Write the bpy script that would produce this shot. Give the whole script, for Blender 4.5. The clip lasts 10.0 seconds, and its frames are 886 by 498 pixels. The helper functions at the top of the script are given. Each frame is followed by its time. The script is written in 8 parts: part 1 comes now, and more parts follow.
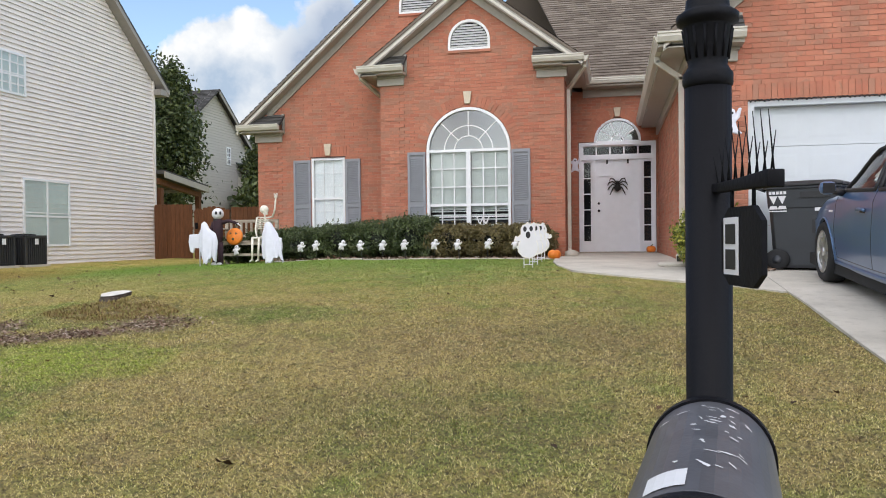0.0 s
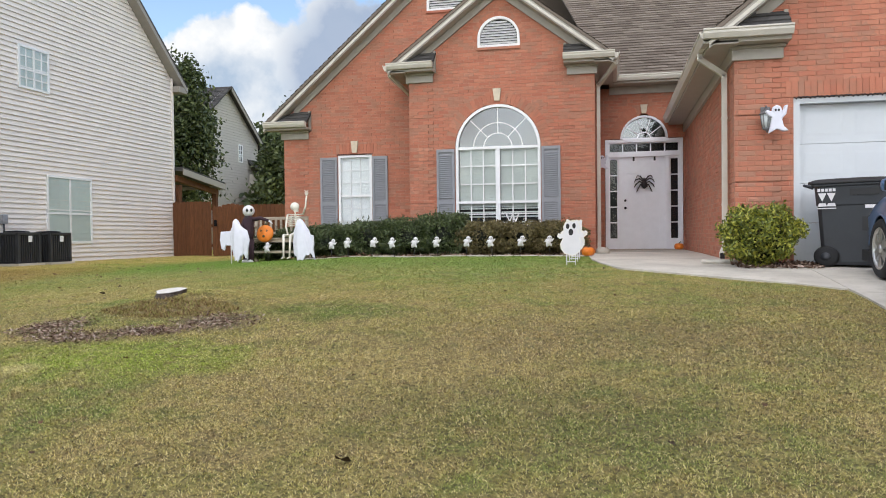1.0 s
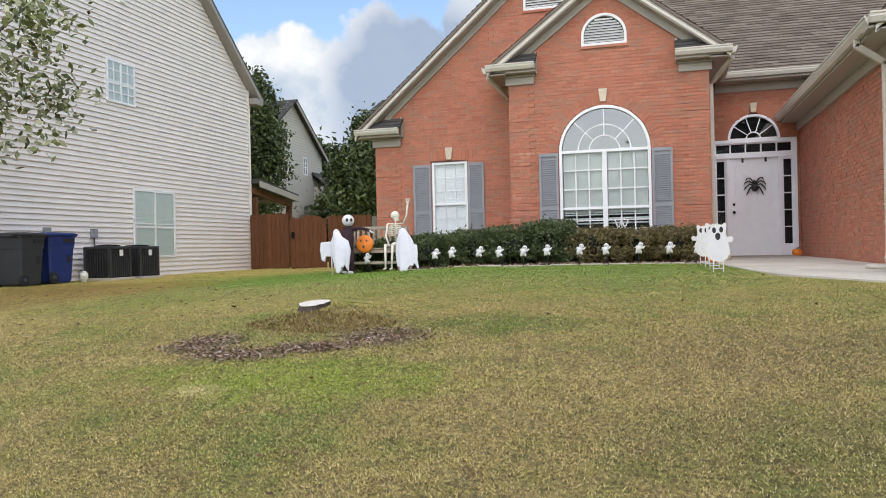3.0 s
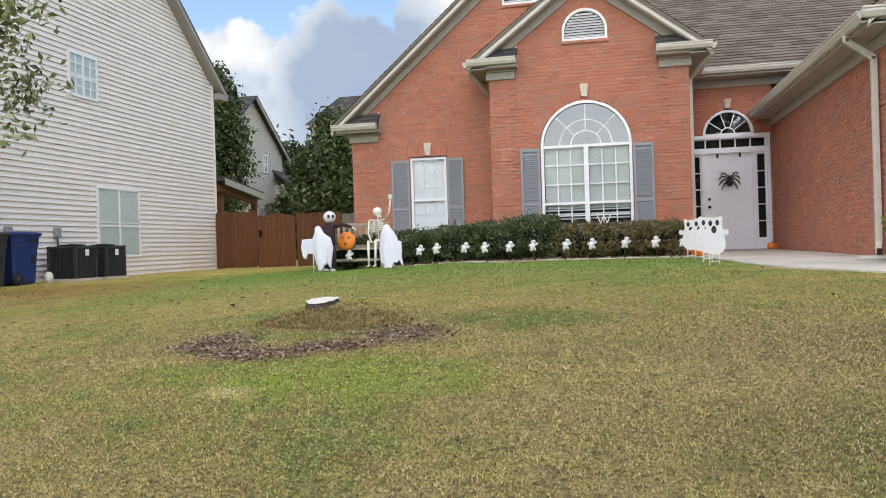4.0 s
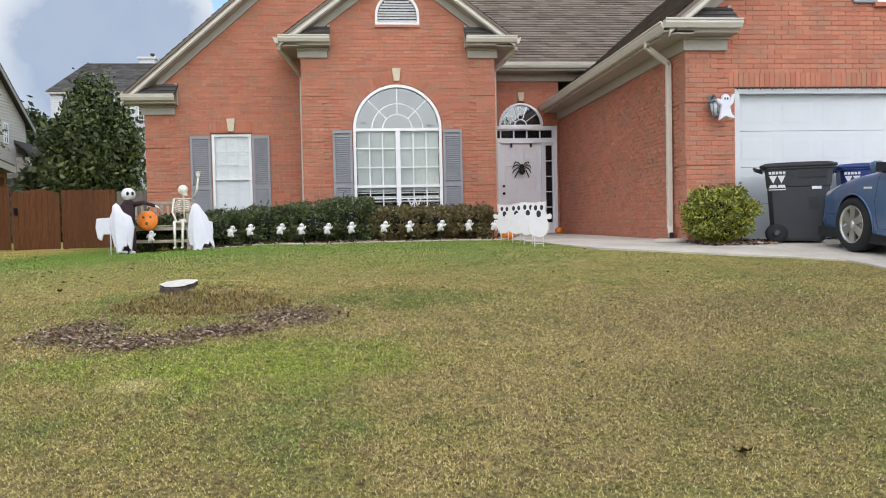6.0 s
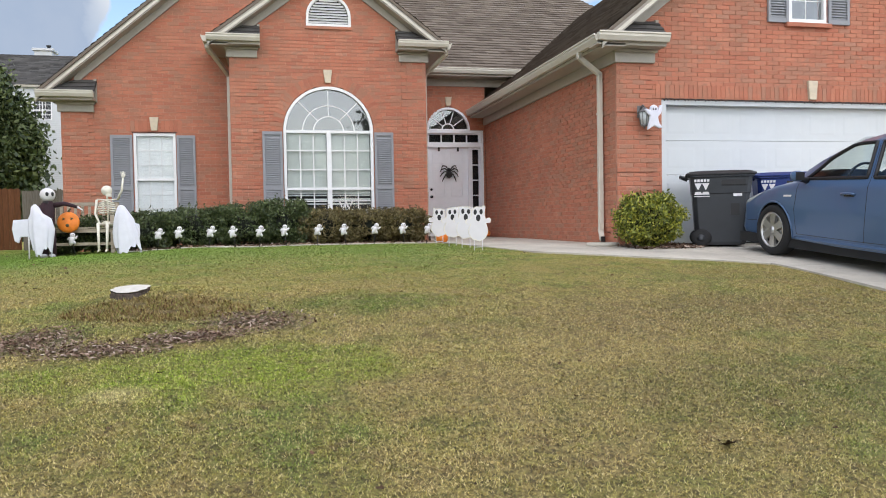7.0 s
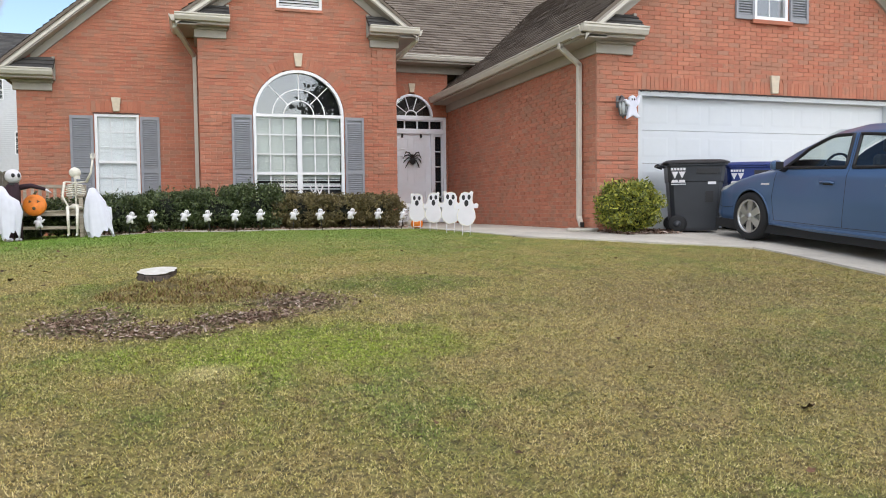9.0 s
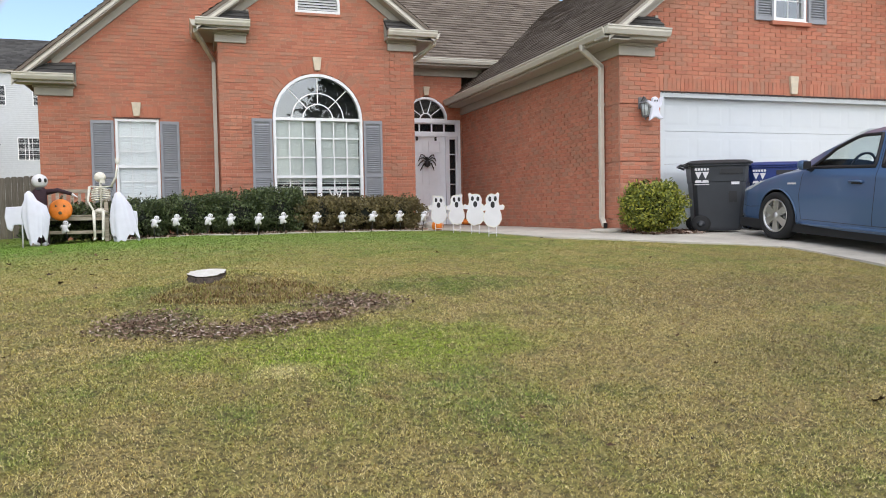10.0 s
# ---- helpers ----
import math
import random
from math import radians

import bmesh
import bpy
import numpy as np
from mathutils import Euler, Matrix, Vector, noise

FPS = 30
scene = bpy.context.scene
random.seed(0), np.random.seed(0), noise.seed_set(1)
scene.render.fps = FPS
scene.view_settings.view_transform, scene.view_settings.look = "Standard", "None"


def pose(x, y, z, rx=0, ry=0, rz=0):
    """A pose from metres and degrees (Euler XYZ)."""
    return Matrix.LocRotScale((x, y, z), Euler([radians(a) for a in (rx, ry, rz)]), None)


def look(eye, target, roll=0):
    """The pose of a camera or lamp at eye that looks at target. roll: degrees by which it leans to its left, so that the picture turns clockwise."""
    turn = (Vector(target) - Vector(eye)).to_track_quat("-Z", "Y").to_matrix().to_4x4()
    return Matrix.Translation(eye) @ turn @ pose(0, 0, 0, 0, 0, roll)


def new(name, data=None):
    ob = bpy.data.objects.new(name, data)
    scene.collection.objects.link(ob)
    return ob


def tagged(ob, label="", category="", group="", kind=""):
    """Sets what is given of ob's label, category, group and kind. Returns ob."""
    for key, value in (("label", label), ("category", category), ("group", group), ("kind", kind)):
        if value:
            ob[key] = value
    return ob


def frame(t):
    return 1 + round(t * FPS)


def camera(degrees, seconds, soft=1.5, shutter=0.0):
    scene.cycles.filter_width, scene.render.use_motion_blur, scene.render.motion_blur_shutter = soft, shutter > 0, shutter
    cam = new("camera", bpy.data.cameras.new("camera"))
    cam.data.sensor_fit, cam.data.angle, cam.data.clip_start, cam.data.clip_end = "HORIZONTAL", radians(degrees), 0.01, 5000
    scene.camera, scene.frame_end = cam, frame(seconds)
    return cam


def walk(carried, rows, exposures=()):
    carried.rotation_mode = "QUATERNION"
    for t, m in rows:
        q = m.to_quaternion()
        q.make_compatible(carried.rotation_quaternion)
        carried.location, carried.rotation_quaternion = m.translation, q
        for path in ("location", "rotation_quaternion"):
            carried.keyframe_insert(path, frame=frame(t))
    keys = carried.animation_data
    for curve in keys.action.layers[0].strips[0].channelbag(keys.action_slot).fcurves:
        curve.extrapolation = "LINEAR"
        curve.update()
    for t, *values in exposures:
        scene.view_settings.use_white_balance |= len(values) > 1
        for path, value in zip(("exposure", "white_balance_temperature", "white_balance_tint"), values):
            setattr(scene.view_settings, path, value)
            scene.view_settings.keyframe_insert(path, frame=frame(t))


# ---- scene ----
cam = camera(60.2, 10.0, soft=1.0)
PATH = [
    (0, (-0.542, 1.476, 1.689), (-0.972, 3.429, 1.663), -0.6),
    (0.5, (-0.831, 1.362, 1.699), (-1.264, 3.314, 1.67), -0.4),
    (1, (-1.102, 1.358, 1.693), (-1.535, 3.31, 1.66), -0.6),
    (1.5, (-1.401, 1.47, 1.7), (-1.842, 3.421, 1.667), -0.6),
    (2, (-1.724, 1.528, 1.682), (-2.202, 3.47, 1.659), -0.9),
    (2.5, (-2.047, 1.611, 1.677), (-2.577, 3.54, 1.67), -1.2),
    (2.7, (-2.173, 1.662, 1.667), (-2.721, 3.585, 1.665), -1.3),
    (3.8, (-2.864, 1.758, 1.64), (-3.338, 3.702, 1.639), -1.7),
    (4, (-2.961, 1.744, 1.633), (-3.388, 3.698, 1.625), -1.8),
    (4.5, (-3.231, 1.794, 1.645), (-3.502, 3.776, 1.613), -1.5),
    (5, (-3.523, 1.759, 1.646), (-3.626, 3.756, 1.595), -1.4),
    (5.5, (-3.781, 1.689, 1.642), (-3.726, 3.688, 1.577), -1.3),
    (6, (-4.004, 1.722, 1.624), (-3.807, 3.711, 1.558), -1.2),
    (6.2, (-4.088, 1.758, 1.637), (-3.838, 3.741, 1.57), -1.2),
    (7.3, (-4.581, 1.68, 1.661), (-4.096, 3.619, 1.598), -0.9),
    (7.5, (-4.659, 1.706, 1.646), (-4.144, 3.638, 1.584), -0.9),
    (8, (-4.873, 1.812, 1.622), (-4.304, 3.727, 1.545), -0.7),
    (8.5, (-5.093, 1.847, 1.627), (-4.488, 3.751, 1.537), -0.6),
    (9, (-5.357, 1.78, 1.63), (-4.737, 3.678, 1.53), -0.6),
    (9.5, (-5.553, 1.771, 1.623), (-4.929, 3.669, 1.524), -0.8),
    (10, (-5.77, 1.837, 1.616), (-5.145, 3.734, 1.524), -1.0),
]
walk(cam, [(t, look(eye, target, roll)) for t, eye, target, roll in PATH])

# ---- world, sun, exposure ----
SUN_ELEV, SUN_AZ = radians(46), radians(174)
world = bpy.data.worlds.new("sky")
scene.world = world
world.use_nodes = True
wn, wl = world.node_tree.nodes, world.node_tree.links
wn.clear()
w_out, w_bg = wn.new("ShaderNodeOutputWorld"), wn.new("ShaderNodeBackground")
w_sky = wn.new("ShaderNodeTexSky")
w_sky.sky_type, w_sky.sun_disc = "NISHITA", False
w_sky.sun_elevation, w_sky.sun_rotation = SUN_ELEV, SUN_AZ
w_co, w_map = wn.new("ShaderNodeTexCoord"), wn.new("ShaderNodeMapping")
w_map.inputs["Location"].default_value = (0.32, 0.15, 0.4)
w_map.inputs["Scale"].default_value = (1.0, 1.0, 1.7)
w_noise, w_ramp = wn.new("ShaderNodeTexNoise"), wn.new("ShaderNodeValToRGB")
w_noise.inputs["Scale"].default_value, w_noise.inputs["Detail"].default_value = 2.3, 9
w_noise.inputs["Roughness"].default_value = 0.55
w_ramp.color_ramp.elements[0].position, w_ramp.color_ramp.elements[1].position = 0.55, 0.65
w_noise2, w_ramp2 = wn.new("ShaderNodeTexNoise"), wn.new("ShaderNodeValToRGB")
w_noise2.inputs["Scale"].default_value, w_noise2.inputs["Detail"].default_value = 3.2, 5
w_ramp2.color_ramp.elements[0].position, w_ramp2.color_ramp.elements[1].position = 0.40, 0.60
w_ramp2.color_ramp.elements[0].color, w_ramp2.color_ramp.elements[1].color = (2.4, 3.05, 4.1, 1), (5.3, 5.5, 5.7, 1)
wl.new(w_co.outputs["Generated"], w_map.inputs["Vector"])
wl.new(w_map.outputs["Vector"], w_noise.inputs["Vector"])
wl.new(w_map.outputs["Vector"], w_noise2.inputs["Vector"])
wl.new(w_noise.outputs["Fac"], w_ramp.inputs["Fac"])
wl.new(w_noise2.outputs["Fac"], w_ramp2.inputs["Fac"])


def w_math(op, a, b=0.0, clamp=False):
    x = wn.new("ShaderNodeMath")
    x.operation, x.use_clamp = op, clamp
    for i, v in enumerate((a, b)):
        if isinstance(v, (int, float)):
            x.inputs[i].default_value = v
        else:
            wl.new(v, x.inputs[i])
    return x.outputs[0]


def w_blend(fac, a, b):
    x = wn.new("ShaderNodeMix")
    x.data_type = "RGBA"
    for key, v in (("Factor", fac), ("A", a), ("B", b)):
        if isinstance(v, tuple):
            x.inputs[key].default_value = (*v, 1)
        else:
            wl.new(v, x.inputs[key])
    return x.outputs["Result"]


# heaped cumulus over the gardens, white on its west side and blue-grey on its east; blue sky round it
w_sep = wn.new("ShaderNodeSeparateXYZ")
wl.new(w_co.outputs["Generated"], w_sep.inputs[0])
w_az = w_math("MULTIPLY", w_math("ARCTAN2", w_sep.outputs[0], w_sep.outputs[1]), 57.3)
w_el = w_math("MULTIPLY", w_math("ARCSINE", w_sep.outputs[2]), 57.3)
w_puff = wn.new("ShaderNodeTexNoise")
w_puff.inputs["Scale"].default_value, w_puff.inputs["Detail"].default_value, w_puff.inputs["Roughness"].default_value = 11.0, 9, 0.55
wl.new(w_co.outputs["Generated"], w_puff.inputs["Vector"])
w_wob = w_math("SUBTRACT", w_puff.outputs["Fac"], 0.5)


def heap(az, el, ra, re, ragged=2.2, edge=5.0):
    da, de = w_math("DIVIDE", w_math("SUBTRACT", w_az, az), ra), w_math("DIVIDE", w_math("SUBTRACT", w_el, el), re)
    r = w_math("ADD", w_math("MULTIPLY", da, da), w_math("MULTIPLY", de, de))
    return w_math("MULTIPLY", w_math("SUBTRACT", 1.0, w_math("ADD", r, w_math("MULTIPLY", w_wob, ragged))), edge, True)


w_ahead = w_math("MULTIPLY", w_math("SUBTRACT", 46.0, w_math("ABSOLUTE", w_az)), 0.1, True)
w_cover = w_math("MULTIPLY", w_ramp.outputs["Color"], w_math("SUBTRACT", 1.0, w_ahead))
for spec in ((-26.5, 11.0, 6.5, 5.2), (-19.5, 10.0, 7.0, 8.0), (-13.0, 16.0, 2.6, 5.0), (-33.0, 7.0, 5.0, 2.2), (22.0, 19.0, 6.0, 4.0)):
    w_cover = w_math("MAXIMUM", w_cover, heap(*spec))
w_dim = w_math("MULTIPLY", heap(-17.0, 10.8, 8.0, 8.5, 2.0, 1.8), 0.9)
w_shade = w_math("MULTIPLY", w_math("ADD", w_math("MULTIPLY", w_wob, 5.0), 0.45), 0.75, True)
w_white = w_blend(w_shade, (4.7, 4.75, 4.8), (2.2, 2.75, 3.5))
w_heap = w_blend(w_dim, w_white, (1.75, 2.2, 3.0))
w_cloud = w_blend(w_ahead, w_ramp2.outputs["Color"], w_heap)
wl.new(w_blend(w_cover, w_sky.outputs["Color"], w_cloud), w_bg.inputs["Color"])
w_bg.inputs["Strength"].default_value = 0.14
wl.new(w_bg.outputs["Background"], w_out.inputs["Surface"])
sun = new("sun", bpy.data.lights.new("sun", "SUN"))
sun.data.energy, sun.data.angle, sun.data.color = 2.3, radians(140), (1.0, 0.955, 0.89)
sun.matrix_world = look((math.sin(SUN_AZ) * 30, math.cos(SUN_AZ) * 30, math.tan(SUN_ELEV) * 30), (0, 0, 0))
scene.view_settings.exposure = 0.61


# ---- materials ----
class Mat:
    """A node material with a Principled shader and short helpers."""

    def __init__(self, name, rough=0.7, metal=0.0, color=(0.5, 0.5, 0.5), spec=0.5):
        self.m = bpy.data.materials.new(name)
        self.m.use_nodes = True
        self.n, self.l = self.m.node_tree.nodes, self.m.node_tree.links
        self.p = self.n["Principled BSDF"]
        self.p.inputs["Base Color"].default_value = (*color, 1)
        self.p.inputs["Roughness"].default_value = rough
        self.p.inputs["Metallic"].default_value = metal
        self.p.inputs["Specular IOR Level"].default_value = spec

    def coord(self, kind="Object", scale=(1, 1, 1)):
        if kind == "World":
            src = self.n.new("ShaderNodeNewGeometry").outputs["Position"]
        else:
            src = self.n.new("ShaderNodeTexCoord").outputs[kind]
        mp = self.n.new("ShaderNodeMapping")
        mp.inputs["Scale"].default_value = scale
        self.l.new(src, mp.inputs["Vector"])
        return mp.outputs["Vector"]

    def noise(self, scale, co, detail=4, rough=0.55):
        t = self.n.new("ShaderNodeTexNoise")
        t.inputs["Scale"].default_value, t.inputs["Detail"].default_value = scale, detail
        t.inputs["Roughness"].default_value = rough
        self.l.new(co, t.inputs["Vector"])
        return t.outputs["Fac"]

    def ramp(self, fac, stops):
        r = self.n.new("ShaderNodeValToRGB")
        while len(r.color_ramp.elements) < len(stops):
            r.color_ramp.elements.new(0.5)
        for e, (p, c) in zip(r.color_ramp.elements, stops):
            e.position, e.color = p, (*c, 1)
        self.l.new(fac, r.inputs["Fac"])
        return r.outputs["Color"]

    def mix(self, fac, a, b, blend="MIX"):
        x = self.n.new("ShaderNodeMix")
        x.data_type, x.blend_type = "RGBA", blend
        for key, v in (("Factor", fac), ("A", a), ("B", b)):
            if isinstance(v, (int, float)):
                x.inputs[key].default_value = v
            elif isinstance(v, tuple):
                x.inputs[key].default_value = (*v, 1)
            else:
                self.l.new(v, x.inputs[key])
        return x.outputs["Result"]

    def math(self, op, a, b=0.0, clamp=False):
        x = self.n.new("ShaderNodeMath")
        x.operation, x.use_clamp = op, clamp
        for i, v in enumerate((a, b)):
            if isinstance(v, (int, float)):
                x.inputs[i].default_value = v
            else:
                self.l.new(v, x.inputs[i])
        return x.outputs[0]

    def base(self, c):
        self.l.new(c, self.p.inputs["Base Color"])
        return self

    def rough(self, c):
        self.l.new(c, self.p.inputs["Roughness"])
        return self

    def bump(self, h, strength=0.3, dist=0.01):
        b = self.n.new("ShaderNodeBump")
        b.inputs["Strength"].default_value, b.inputs["Distance"].default_value = strength, dist
        self.l.new(h, b.inputs["Height"])
        self.l.new(b.outputs["Normal"], self.p.inputs["Normal"])
        return self

    def island(self):
        return self.n.new("ShaderNodeNewGeometry").outputs["Random Per Island"]

    def random(self):
        return self.n.new("ShaderNodeObjectInfo").outputs["Random"]


def plain(name, color, rough=0.6, metal=0.0, vary=0.12, scale=6, bump=0.15, spec=0.5, fine=120):
    """Paint, plastic, metal: one colour with blotches, fine grain and uneven gloss."""
    m = Mat(name, rough, metal, color, spec)
    co = m.coord("World")
    big, small = m.noise(scale, co, 5), m.noise(fine, co, 2)
    dark, light = tuple(c * (1 - vary) for c in color), tuple(min(1, c * (1 + vary)) for c in color)
    c = m.ramp(big, [(0.3, dark), (0.7, light)])
    m.base(m.mix(0.12, c, m.ramp(small, [(0.3, dark), (0.7, light)])))
    m.rough(m.math("ADD", m.math("MULTIPLY", big, 0.2), rough - 0.1, True))
    if bump:
        m.bump(small, bump, 0.002)
    return m.m


def brick_mat(name, island):
    m = Mat(name, 0.88, spec=0.25)
    co = m.coord("World")
    pick = m.island() if island else m.random()
    patch, blot, grit = m.noise(1.6, co, 5, 0.65), m.noise(22, co, 5), m.noise(130, co, 3)
    c = m.ramp(pick, [(0.0, (0.42, 0.148, 0.092)), (0.2, (0.49, 0.178, 0.108)), (0.55, (0.525, 0.20, 0.122)), (0.9, (0.56, 0.234, 0.145)), (1.0, (0.60, 0.28, 0.185))])
    odd = m.math("ADD", m.math("MULTIPLY", pick, 0.55), m.math("MULTIPLY", patch, 1.1))
    c = m.mix(m.ramp(odd, [(0.99, (0, 0, 0)), (1.0, (0.45, 0.45, 0.45))]), c, (0.27, 0.175, 0.125))
    c = m.mix(m.math("MULTIPLY", blot, 0.3), c, (0.33, 0.13, 0.088))
    c = m.mix(m.ramp(m.noise(3.4, co, 6, 0.7), [(0.44, (0, 0, 0)), (0.68, (0.6, 0.6, 0.6))]), c, (0.31, 0.165, 0.11))
    c = m.mix(m.ramp(grit, [(0.60, (0, 0, 0)), (0.8, (0.5, 0.5, 0.5))]), c, (0.72, 0.43, 0.32))
    c = m.mix(m.ramp(grit, [(0.24, (0.75, 0.75, 0.75)), (0.38, (0, 0, 0))]), c, (0.17, 0.075, 0.055))
    m.base(c).bump(m.math("ADD", grit, blot), 0.3, 0.003)
    return m.m


def shingle_mat(name, tones):
    m = Mat(name, 0.92, spec=0.2)
    co = m.coord("World")
    c = m.ramp(m.island(), [(0.0, tones[0]), (0.5, tones[1]), (1.0, tones[2])])
    grit, stain = m.noise(140, co, 2), m.noise(0.9, m.coord("World", (1.6, 1.6, 0.35)), 5)
    c = m.mix(m.ramp(grit, [(0.4, (0, 0, 0)), (0.7, (0.4, 0.4, 0.4))]), c, tones[2])
    c = m.mix(m.ramp(stain, [(0.5, (0, 0, 0)), (0.75, (0.3, 0.3, 0.3))]), c, tuple(t * 0.6 for t in tones[0]))
    m.base(c).bump(grit, 0.4, 0.004)
    return m.m


# bare mulch and soil round the stump: centre and radii of each patch
SCUFFED = ((-6.1, 7.35, 0.34, 0.34), (-5.6, 7.0, 0.45, 0.20), (-4.58, 7.62, 0.42, 0.38), (-5.02, 7.22, 0.36, 0.18))


def lawn_mat(name, blades):
    """Tired warm-season turf: straw and olive, greener by the house and in a few patches; the same cover for the soil and the blades."""
    m = Mat(name, 0.85 if not blades else 0.6, spec=0.25)
    co = m.coord("World")
    big, mid, fine = m.noise(0.42, co, 4), m.noise(2.4, co, 5, 0.65), m.noise(38, co, 4, 0.7)
    sep = m.n.new("ShaderNodeSeparateXYZ")
    m.l.new(co, sep.inputs[0])
    X, Y = sep.outputs[0], sep.outputs[1]

    def spot(cx, cy, rx, ry, soft=1.0):
        dx, dy = m.math("DIVIDE", m.math("SUBTRACT", X, cx), rx), m.math("DIVIDE", m.math("SUBTRACT", Y, cy), ry)
        r = m.math("ADD", m.math("MULTIPLY", dx, dx), m.math("MULTIPLY", dy, dy))
        r = m.math("ADD", r, m.math("MULTIPLY", m.math("SUBTRACT", mid, 0.5), 1.6))
        return m.math("SUBTRACT", 1.0, m.math("MULTIPLY", r, soft), True)

    tone = m.math("ADD", m.math("MULTIPLY", big, 0.55), m.math("MULTIPLY", mid, 0.5))
    straw, olive, green = (0.58, 0.45, 0.16), (0.45, 0.40, 0.105), (0.28, 0.35, 0.065)
    c = m.ramp(tone, [(0.43, green), (0.51, olive), (0.60, straw)])
    far = m.math("MULTIPLY", m.math("MULTIPLY", m.math("SUBTRACT", Y, 8.6), 0.26, True), m.math("MULTIPLY", m.math("SUBTRACT", 1.0, X), 0.28, True))
    far = m.math("MULTIPLY", far, m.math("MULTIPLY", m.math("ADD", X, 12.0), 0.45, True))
    c = m.mix(m.math("MULTIPLY", far, 0.9), c, (0.175, 0.285, 0.048))
    east_side = m.math("MULTIPLY", m.math("MULTIPLY", m.math("ADD", X, 4.5), 0.16, True), m.math("MULTIPLY", m.math("SUBTRACT", 13.0, Y), 0.25, True))
    c = m.mix(m.math("MULTIPLY", east_side, m.ramp(mid, [(0.35, (0.35, 0.35, 0.35)), (0.6, (0.8, 0.8, 0.8))])), c, (0.50, 0.37, 0.15))
    c = m.mix(m.math("MULTIPLY", spot(-4.75, 6.4, 1.35, 0.62), 0.95), c, (0.37, 0.50, 0.035))
    c = m.mix(m.math("MULTIPLY", spot(-3.65, 8.2, 1.0, 0.5), 0.8), c, (0.165, 0.27, 0.028))
    c = m.mix(m.math("MULTIPLY", spot(-8.2, 13.6, 3.2, 2.0), 0.85), c, (0.17, 0.31, 0.035))
    c = m.mix(m.math("MULTIPLY", spot(-1.6, 5.6, 1.4, 0.7), 0.5), c, (0.17, 0.185, 0.042))
    c = m.mix(m.math("MULTIPLY", spot(-1.0, 7.3, 2.0, 0.8), 0.5), c, (0.36, 0.24, 0.11))
    c = m.mix(m.math("MULTIPLY", spot(-12.0, 12.2, 3.2, 3.2), 0.9), c, (0.40, 0.25, 0.075))
    c = m.mix(spot(-5.31, 6.06, 0.24, 0.17), c, (0.80, 0.70, 0.28))
    c = m.mix(m.math("MULTIPLY", spot(-5.4, 8.1, 0.85, 0.5), 0.85), c, (0.27, 0.17, 0.075))
    worn = m.noise(5.5, co, 5, 0.75)
    c = m.mix(m.ramp(worn, [(0.53, (0, 0, 0)), (0.68, (0.7, 0.7, 0.7))]), c, (0.25, 0.155, 0.075))
    c = m.mix(m.ramp(worn, [(0.34, (0.6, 0.6, 0.6)), (0.45, (0, 0, 0))]), c, (0.13, 0.16, 0.038))
    for cx, cy, rx, ry in SCUFFED:
        c = m.mix(m.math("MULTIPLY", spot(cx, cy, rx * 1.15, ry * 1.15), 0.7), c, (0.18, 0.12, 0.088))
    if blades:
        pick = m.island()
        keen = m.math("SUBTRACT", 1.0, m.math("MULTIPLY", m.math("SUBTRACT", Y, 7.0), 0.13, True))
        c = m.mix(m.math("MULTIPLY", keen, m.ramp(pick, [(0.0, (0.85, 0.85, 0.85)), (0.22, (0.6, 0.6, 0.6)), (0.34, (0, 0, 0))])), c, (0.72, 0.60, 0.31))
        c = m.mix(m.math("MULTIPLY", keen, m.ramp(pick, [(0.63, (0, 0, 0)), (0.66, (0.8, 0.8, 0.8)), (0.80, (0.9, 0.9, 0.9)), (0.82, (0, 0, 0))])), c, (0.10, 0.06, 0.028))
        c = m.mix(m.ramp(pick, [(0.82, (0, 0, 0)), (0.88, (0.55, 0.55, 0.55)), (1.0, (0.65, 0.65, 0.65))]), c, (0.11, 0.165, 0.035))
        m.base(c)
    else:
        # soil painted darker in fine mottles for the shade between blades, weaker farther off
        dark = m.ramp(fine, [(0.38, (0.93, 0.93, 0.93)), (0.60, (0.55, 0.55, 0.55))])
        c = m.mix(m.math("MULTIPLY", dark, m.math("SUBTRACT", 1.0, m.math("MULTIPLY", m.math("SUBTRACT", Y, 8.0), 0.09, True))), c, (0.05, 0.039, 0.02))
        m.base(c).bump(m.math("ADD", fine, mid), 0.6, 0.02)
    return m.m


def leaf_mat(name, tones, rough=0.5):
    m = Mat(name, rough, spec=0.4)
    c = m.ramp(m.island(), [(0.0, tones[0]), (0.55, tones[1]), (1.0, tones[2])])
    co = m.coord("World")
    m.base(m.mix(m.math("MULTIPLY", m.noise(1.2, co, 3), 0.5), c, tones[0]))
    m.p.inputs["Transmission Weight"].default_value = 0.0
    return m.m


